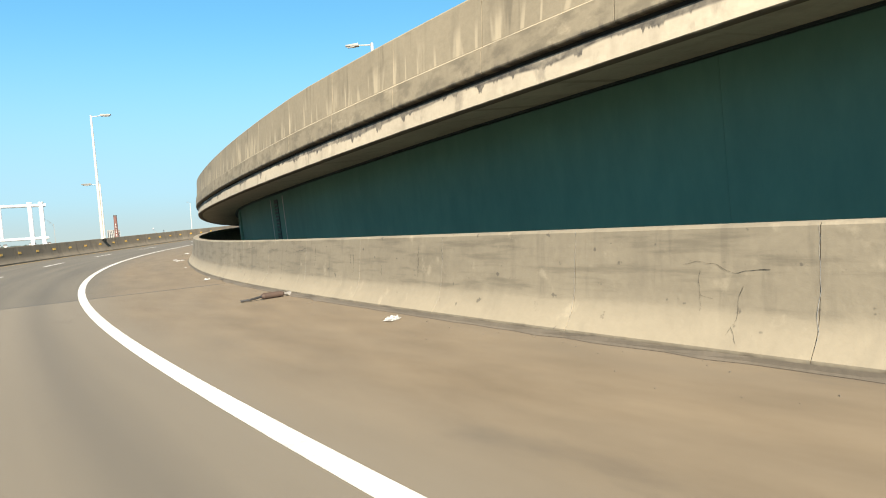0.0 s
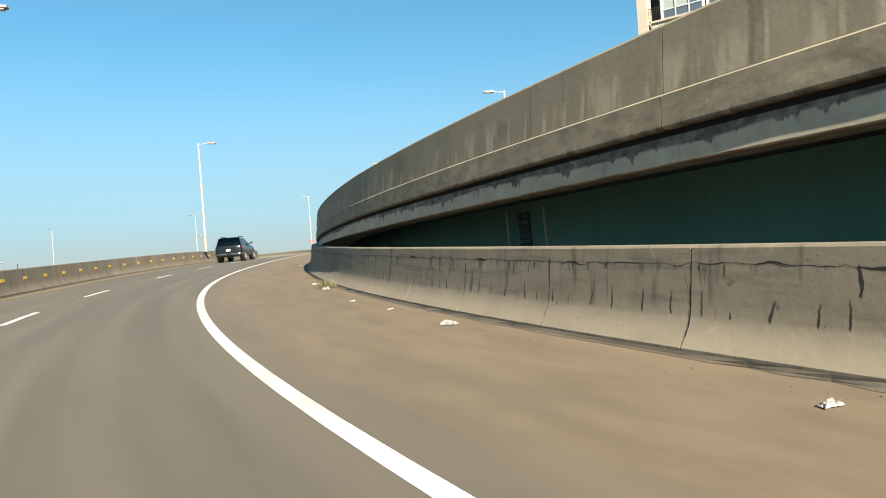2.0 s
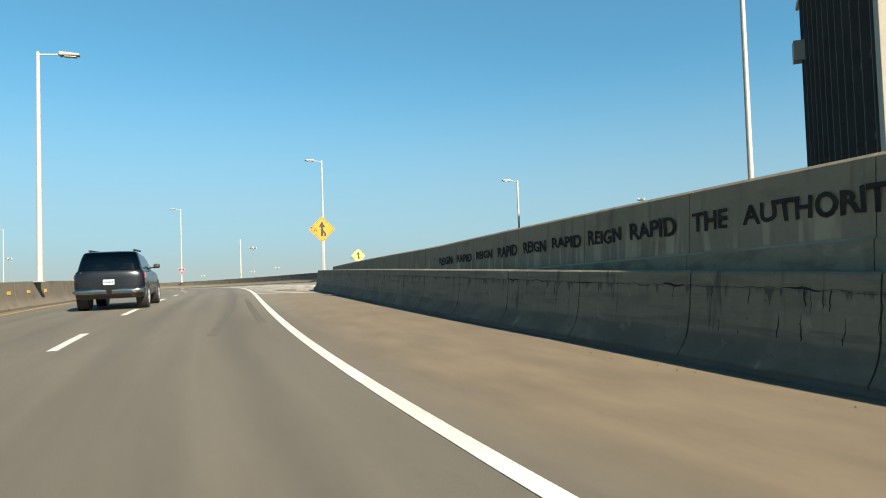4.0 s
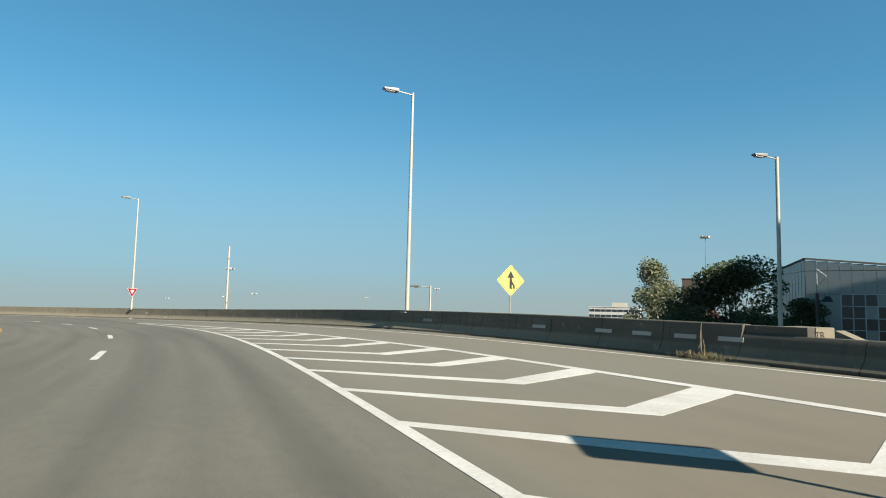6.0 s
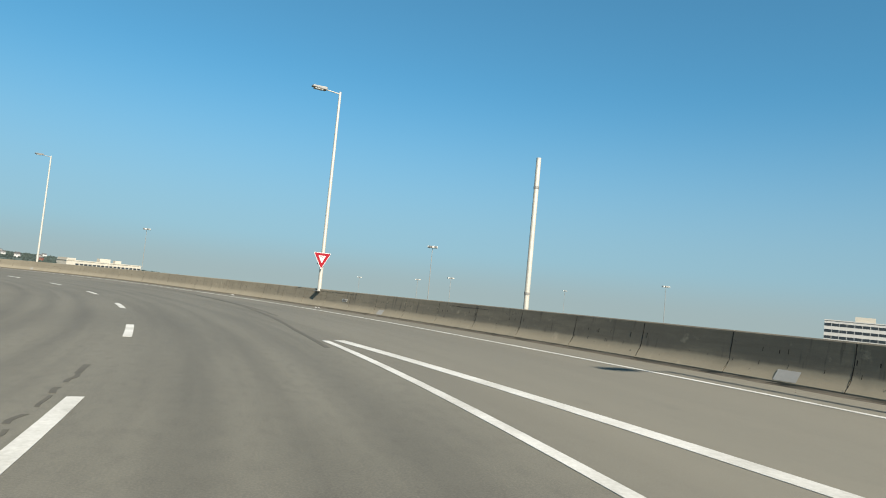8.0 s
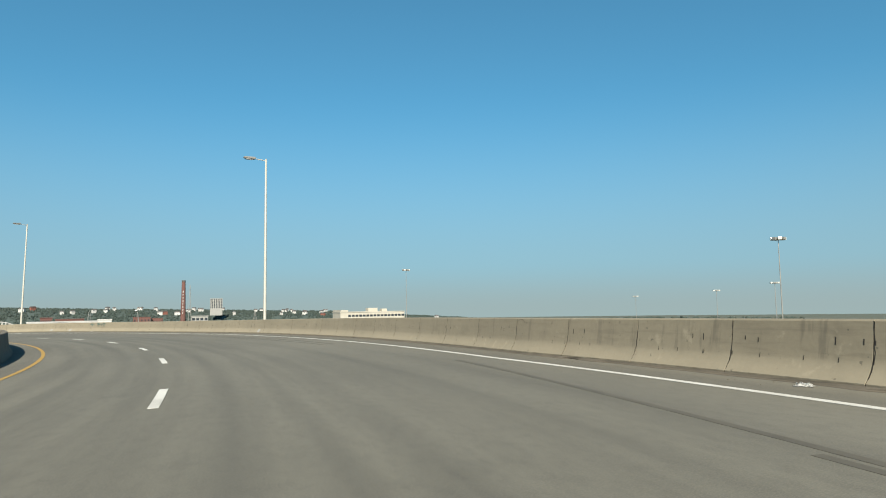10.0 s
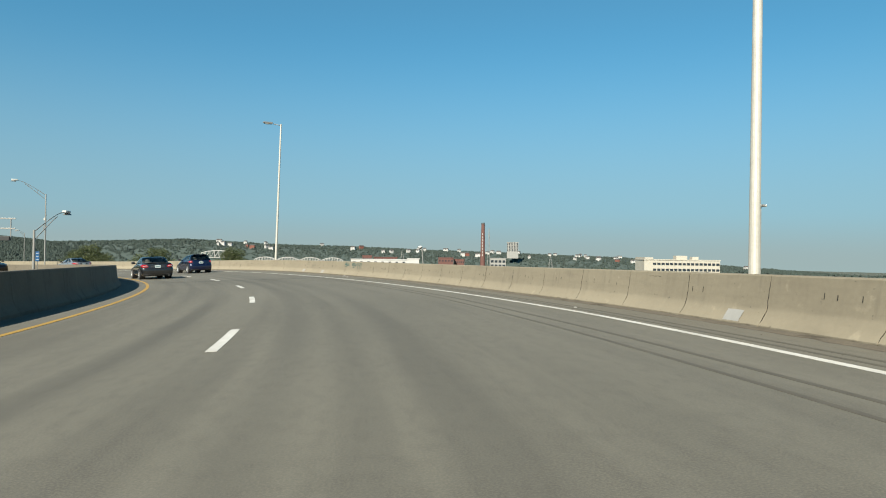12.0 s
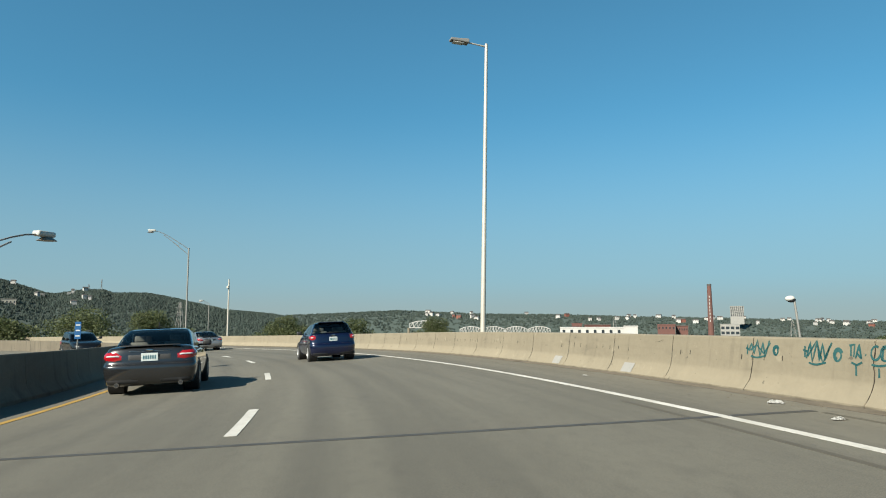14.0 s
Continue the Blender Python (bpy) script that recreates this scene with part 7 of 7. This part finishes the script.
block("warehouse", spot(-1.7, 470), 88.3, 47, 18, -5.2, M_HOUSE_W, "long low white warehouse with dark doors", 1, 9, (0.35, 0.6), face=(1,))
block("silo_house", spot(-12.2, 530), 78, 13, 10, -3.6, M_CONCRETE_FAR, "grey industrial house with tanks", 2, 4, (0.7, 0.55), face=(1,))
block("small_shed", spot(-4.6, 420), 86, 8, 6, -3.7, M_HOUSE_W, "small white shed beyond the barrier")


block("hill_hall", spot(43.2, 760), 133, 21, 9, 27.0, M_CONCRETE_FAR, "long grey hall on the wooded hillside", 1, 6, (0.6, 0.35), z0=14, face=(1,))
block("hill_house", spot(40.75, 770), 131, 5, 5, 28.6, M_HOUSE_W, "small white house among the hillside woods", 1, 2, (0.4, 0.4), z0=18, face=(1,))
block("hill_house", spot(44.6, 700), 134, 11, 6, 19.6, M_TAN, "low tan house in a hillside clearing", 1, 4, (0.4, 0.4), z0=10, face=(1,))


def truss_bridge(az0, az1, dist, z, spans):
    a, b = spot(az0, dist), spot(az1, dist)
    ob = empty("truss_bridge", Matrix.Translation((a.x, a.y, z)))
    d = b - a
    L = d.length / spans
    u = d.normalized()
    def pt(x, h):
        return u * x + Vector((0, 0, h))
    for k in range(spans):
        bm = bmesh.new()
        n = 8
        tops = []
        for i in range(n + 1):
            x = k * L + L * (0.02 + 0.96 * i / n)
            tops.append((x, 6.5 * math.sin(math.pi * (0.12 + 0.76 * i / n)) ** 0.5))
        for (x0, h0), (x1, h1) in zip(tops, tops[1:]):
            tube(bm, pt(x0, h0), pt(x1, h1), 0.42, 0.42, 5)
            tube(bm, pt(x0, 0), pt(x1, 0), 0.42, 0.42, 5)
            tube(bm, pt(x0, 0), pt(x1, h1), 0.25, 0.25, 5)
            tube(bm, pt(x1, h1), pt(x1, 0), 0.25, 0.25, 5)
        tube(bm, pt(tops[0][0], 0), pt(*tops[0]), 0.42, 0.42, 5)
        part("truss_span", bm, M_HOUSE_W, ob, "pale steel truss span")
        bm = bmesh.new()
        tube(bm, pt(k * L, -22), pt(k * L, 0), 1.4, 1.2, 8)
        part("pier", bm, M_BARRIER, ob)
    tagged(ob, "pale steel truss bridge across the valley", "bridge")


truss_bridge(14.2, 11.2, 620, -7.0, 1)
truss_bridge(9.8, 2.0, 640, -12.8, 4)
# pylons and aerials
def pylon(p, top, label, w=3.0):
    z0 = ground_height(p.x, p.y)
    ob = empty("pylon", Matrix.Translation((p.x, p.y, z0)))
    h = top - z0
    bm = bmesh.new()
    for sx in (-1, 1):
        for sy in (-1, 1):
            tube(bm, (sx * w, sy * w, 0), (sx * 0.35, sy * 0.35, h), 0.16, 0.10, 5)
    for i in range(7):
        f, g = i / 7, (i + 1) / 7
        a, b = w + (0.35 - w) * f, w + (0.35 - w) * g
        for sy in (-1, 1):
            tube(bm, (-a, sy * a, h * f), (b, sy * b, h * g), 0.08, 0.08, 4)
            tube(bm, (a, sy * a, h * f), (-b, sy * b, h * g), 0.08, 0.08, 4)
    part("lattice", bm, M_HEAD, ob)
    bm = bmesh.new()
    for z in (0.80, 0.90):
        tube(bm, (-w * 1.2, 0, h * z), (w * 1.2, 0, h * z), 0.12, 0.12, 5)
    part("cross_arms", bm, M_HEAD, ob)
    tagged(ob, label, "pylon", group="steel pylons")


pylon(Vector((453.0, 91.3, 0)), 8.9, "grey steel lattice pylon before the hill", 2.3)
pylon(spot(38.67, 800), 45.0, "slim lattice aerial on the hill crest", 0.8)
pylon(spot(39.53, 800), 39.5, "slim lattice aerial on the hill crest", 0.9)
pylon(spot(-3.3, 640), 2.6, "grey steel lattice pylon beyond the barrier")
pylon(spot(-10.9, 900), 36.0, "pale lattice radio mast on the skyline", 2.2)
pylon(spot(-16.6, 700), -1.0, "grey steel lattice pylon beyond the barrier")

# ---- outside the ramp: tower, glass building, far blocks ----
M_FRAME = material("bare_concrete_frame", (0.80, 0.71, 0.56), (0.55, 0.48, 0.37), 0.9, big=0.4, small=6, spread=0.9)
# fin concrete darkened to hold the shade of the tower's end
M_FIN = material("shade_toned_fin", (0.15, 0.14, 0.125), (0.09, 0.085, 0.078), 0.9)
M_ALU = material("white_window_frame", (0.80, 0.82, 0.83), (0.7, 0.72, 0.73), 0.4, bump=0)
M_BLIND = material("pale_blind", (0.50, 0.58, 0.54), (0.42, 0.5, 0.46), 0.7, bump=0)
# near-black colour, painted shade for cores behind bays and glass
M_SHADE = material("recess_shade", (0.05, 0.05, 0.052), (0.035, 0.035, 0.037), 0.8, bump=0)
M_GLAZE = material("mirror_glazing", (0.33, 0.37, 0.38), (0.27, 0.31, 0.32), 0.34, 0.7, bump=0)


def tower():
    ob = empty("apartment_tower", pose(52.2, -55.6, -11.5, 0, 0, 181.5))
    # x runs away from the corner along the sunny front, y into the house
    L, D, top, fh = 26.0, 32.0, 36.0, 4.2
    zf = [23.9 + fh * k for k in range(-5, 3)]  # floor lines above the base
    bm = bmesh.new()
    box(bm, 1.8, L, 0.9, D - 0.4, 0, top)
    part("core", bm, M_SHADE, ob, "near-black core standing in for shade behind the bays")
    bm = bmesh.new()
    box(bm, 0.0, L, 0.0, D, top, top + 0.4)
    part("roof", bm, M_FRAME, ob, "flat concrete roof")
    for x in (0.0, 8.9, 17.8):
        bm = bmesh.new()
        box(bm, x, x + 0.80, -0.05, 0.95, 0, top, None, 0.03)
        part("column", bm, M_FRAME, ob, "bare concrete column")
    for z in zf:
        bm = bmesh.new()
        box(bm, 1.0, L, 0.0, 0.9, z - 0.75, z, None, 0.02)
        box(bm, 1.0, L, -0.12, 0.85, z - 0.10, z + 0.06, None, 0.02)
        part("spandrel", bm, M_FRAME, ob, "bare concrete floor band")
        bm = bmesh.new()
        box(bm, 0.80, 1.65, 0.1, 0.14, z + 0.06, z + 0.10)
        box(bm, 0.80, 1.65, 0.1, 0.14, z + 1.05, z + 1.10)
        for i in range(6):
            box(bm, 0.82 + 0.15 * i, 0.84 + 0.15 * i, 0.11, 0.13, z + 0.06, z + 1.08)
        part("railing", bm, M_SHADE, ob, "dark balcony railing")
        for x0 in (1.75, 5.0, 10.1, 13.3, 19.0, 22.2):
            w, hh = 2.95, fh - 0.95
            win = empty("window")
            win.parent = ob
            win.location = (x0, 0.35, z + 0.10)
            bm = bmesh.new()
            for xx in (0, w * 0.33, w * 0.66, w):
                k = 0.10 if xx in (0, w) else 0.035
                box(bm, xx - k, xx + k, 0, 0.10, 0, hh)
            for zz in (0.05, hh * 0.22, hh * 0.62, hh - 0.05):
                box(bm, 0, w, 0.01, 0.09, zz - 0.04, zz + 0.04)
            part("window_frame", bm, M_ALU, win, "white window frame")
            zs = (0.05, hh * 0.22, hh * 0.62, hh - 0.05)
            for a in range(3):
                for b in range(3):
                    bm = bmesh.new()
                    box(bm, w * a * 0.33 + 0.03, w * (a + 1) * 0.33 - 0.03, 0.05, 0.07, zs[b] + 0.03, zs[b + 1] - 0.03)
                    part("pane", bm, M_BLIND if (z > 24 and b > 0 and (a * 7 + int(x0)) % 5) else M_GLAZE, win)
    # end with fins, its shade put into their dark colour
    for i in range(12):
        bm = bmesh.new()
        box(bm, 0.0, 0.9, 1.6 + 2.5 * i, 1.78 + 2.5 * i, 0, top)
        part("fin", bm, M_FIN, ob, "upright fin toned dark for its shade")
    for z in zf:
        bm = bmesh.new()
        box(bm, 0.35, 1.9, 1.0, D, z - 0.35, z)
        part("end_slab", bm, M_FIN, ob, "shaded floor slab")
    for z in (zf[6] + 2.6,):
        bm = bmesh.new()
        box(bm, -0.6, 0.4, 28.9, 30.3, z, z + 1.7)
        part("end_box", bm, M_FRAME, ob, "projecting concrete box")
    tagged(ob, "tall concrete-framed apartment tower with white window grids", "building")


tower()


def glass_building():
    ob = empty("glass_building", pose(72.2, -102.0, -11.5, 0, 0, 0))
    h = 18.5
    for name, pts in (("front", [(0, 0), (-38, 6)]), ("end", [(0, 0), (1.6, -9)])):
        (x0, y0), (x1, y1) = pts
        L = math.hypot(x1 - x0, y1 - y0)
        fc = empty("facade")
        fc.parent = ob
        fc.matrix_local = pose(x0, y0, 0, 0, 0, math.degrees(math.atan2(y1 - y0, x1 - x0)))
        nb, nf = (48, 20) if name == "front" else (11, 20)
        drop = lambda x: (0.10 * min(x, 9.0) if name == "front" else 0.06 * x)
        rest = bmesh.new()
        for i in range(nb):
            xa, xb = L * i / nb, L * (i + 1) / nb
            for j in range(nf):
                za, zb = h * j / nf, h * (j + 1) / nf
                if za > h - drop(xb) - 0.06:
                    continue
                zb = min(zb, h - drop(xb))
                single = i < 12 and j >= 9
                bm = bmesh.new() if single else rest
                box(bm, xa + 0.02, xb - 0.02, -0.03, 0.03, za + 0.02, zb - 0.02)
                if single:
                    dark = name == "front" and i >= 3 and j < nf - 3 and (i * 7 + j * 5) % 11 > 1
                    part("pane", bm, M_PANE if dark else M_GLAZE, fc)
        part("lower_panes", rest, M_GLAZE, fc, "field of grey glass panes")["kind"] = "stuff"
        bm = bmesh.new()
        for i in range(nb + 1):
            box(bm, L * i / nb - 0.011, L * i / nb + 0.011, -0.045, 0.045, 0, h - drop(L * i / nb))
        for j in range(nf - 1):
            box(bm, 0, L, -0.04, 0.04, h * j / nf - 0.011, h * j / nf + 0.011)
        part("mullions", bm, M_HEAD, fc, "grey metal mullion grid")
        if name == "front":
            bm = bmesh.new()
            for i in range(3, nb + 1):
                box(bm, L * i / nb - 0.04, L * i / nb + 0.04, -0.10, 0.10, 0, h * (nf - 3) / nf)
            for j in range(nf - 2):
                box(bm, L * 3 / nb, L, -0.09, 0.09, h * j / nf - 0.035, h * j / nf + 0.035)
            part("white_frames", bm, M_ALU, fc, "white frames of the dark lower windows")
        bm = bmesh.new()
        for i in range(nb):
            xa, xb = L * i / nb, L * (i + 1) / nb
            v = [bm.verts.new((x, y, h - drop(x) + z)) for x in (xa, xb) for y in (-0.08, 0.08) for z in (0.0, 0.14)]
            for f in ((0, 4, 5, 1), (2, 3, 7, 6), (1, 5, 7, 3), (0, 2, 6, 4)):
                bm.faces.new([v[k] for k in f])
        part("roof_edge", bm, M_FIN, fc, "dark sloping roof edge")
    bm = bmesh.new()
    v = [bm.verts.new(p) for p in ((-0.6, -0.6, h - 0.35), (-9, 0.8, h - 1.05), (-38, 5.4, h - 1.05), (-34, -22, h - 1.05), (1.0, -9, h - 0.8))]
    bm.faces.new(v)
    bm.faces.new([bm.verts.new(q.co - Vector((0, 0, 0.12))) for q in v][::-1])
    part("roof", bm, M_HEAD, ob, "flat grey roof")
    bm = bmesh.new()
    v = [bm.verts.new(p) for p in ((-0.5, -0.6, 0), (-36, 4.6, 0), (-33, -21, 0), (0.9, -8.8, 0), (-0.5, -0.6, h - 1.1), (-36, 4.6, h - 1.1), (-33, -21, h - 1.1), (0.9, -8.8, h - 1.1))]
    for f in ((0, 1, 5, 4), (1, 2, 6, 5), (2, 3, 7, 6), (3, 0, 4, 7)):
        bm.faces.new([v[k] for k in f])
    part("core", bm, M_SHADE, ob, "near-black core standing in for the unlit inside")
    for i in range(6):
        z = 9.6 + 1.35 * i
        bm = bmesh.new()
        tube(bm, (-0.75, 0.45, z), (-1.35, 0.95, z + 0.75), 0.03, 0.03, 8)
        tube(bm, (-1.35, 0.95, z + 0.75), (-0.75, 0.45, z + 1.35), 0.03, 0.03, 8)
        tube(bm, (-0.75, 0.45, z), (-0.75, 0.45, z + 1.35), 0.03, 0.03, 8)
        part("brace", bm, M_ALU, ob, "white zigzag steel brace")
    tagged(ob, "angular blue-grey glass office building beyond the barrier", "building")


glass_building()
M_BROWN = material("brown_brick", (0.13, 0.085, 0.065), (0.09, 0.06, 0.048), 0.9, big=0.2, small=2, bump=0)
V2 = Vector((84.4, -47.8, 0))
bt = block("brick_tower", spot(-89.6, 400, V2), 0, 15.2, 12, 22.5, M_BROWN, "plain dark brown brick tower with a pale stripe", 0, 0)
# dark stripe standing slightly proud of the brick face
bm = bmesh.new()
box(bm, -1.6, 1.9, 5.9, 6.15, 2, 22.0 - bt.location.z)
part("dark_stripe", bm, M_SHADE, bt, "dark upright stripe on the face")
gable = empty("gabled_house", Matrix.Translation((79.1, -213.0, -9.5)))
bm = bmesh.new()
box(bm, -4, 4, -6, 6, -5, 8.5)
part("wall", bm, M_BROWN, gable)
bm = bmesh.new()
v = [bm.verts.new(p) for p in ((-4.4, -6.4, 8.5), (4.4, -6.4, 8.5), (4.4, 6.4, 8.5), (-4.4, 6.4, 8.5), (0, -6.4, 13.6), (0, 6.4, 13.6))]
for f in ((0, 1, 4), (2, 3, 5), (1, 2, 5, 4), (3, 0, 4, 5), (3, 2, 1, 0)):
    bm.faces.new([v[k] for k in f])
part("roof", bm, M_HOUSE_R, gable, "steep red roof")
tagged(gable, "brown house with a steep red gable beyond the barrier", "house")
block("office_block", spot(-83.0, 470, V2), 4, 34, 18, 6.2, M_HOUSE_W, "white office block with dark window bands", 3, 9, (0.92, 0.45), face=(1,), roof_boxes=((-3, 10, 8, 2.8),))
block("office_block", spot(-87.6, 430, V2), 2, 17, 14, 8.0, M_TAN, "pale office block with small windows", 4, 5, (0.5, 0.45), face=(1,))
# white sign gantry of the lower road, its top showing over the median
GA = Vector((54.6, -9.9, 0))
ga = empty("sign_gantry", pose(GA.x, GA.y, gz(GA.x, GA.y), 0, 0, 82))
zz = -gz(GA.x, GA.y)
for x in (0.0, 0.62):
    for y in (-0.28, 0.28):
        bm = bmesh.new()
        tube(bm, (x, y, 0), (x, y, zz + 3.95), 0.13, 0.12, 12)
        tube(bm, (x, y, zz + 3.95), (x, y, zz + 4.02), 0.15, 0.15, 12)
        part("upright", bm, M_ALU, ga, "white tubular upright")
for z in (zz + 1.75, zz + 3.82):
    for y in (-0.28, 0.28):
        bm = bmesh.new()
        tube(bm, (-0.25, y, z), (14, y, z), 0.085, 0.085, 10)
        part("chord", bm, M_ALU, ga, "white truss chord")
for i in range(6):
    for y in (-0.28, 0.28):
        bm = bmesh.new()
        tube(bm, (2.2 + 2.1 * i, y, zz + 1.75), (2.2 + 2.1 * i, y, zz + 3.82), 0.075, 0.075, 10)
        part("web_post", bm, M_ALU, ga, "white truss post")
tagged(ga, "white tubular steel sign gantry beyond the median barrier", "gantry")
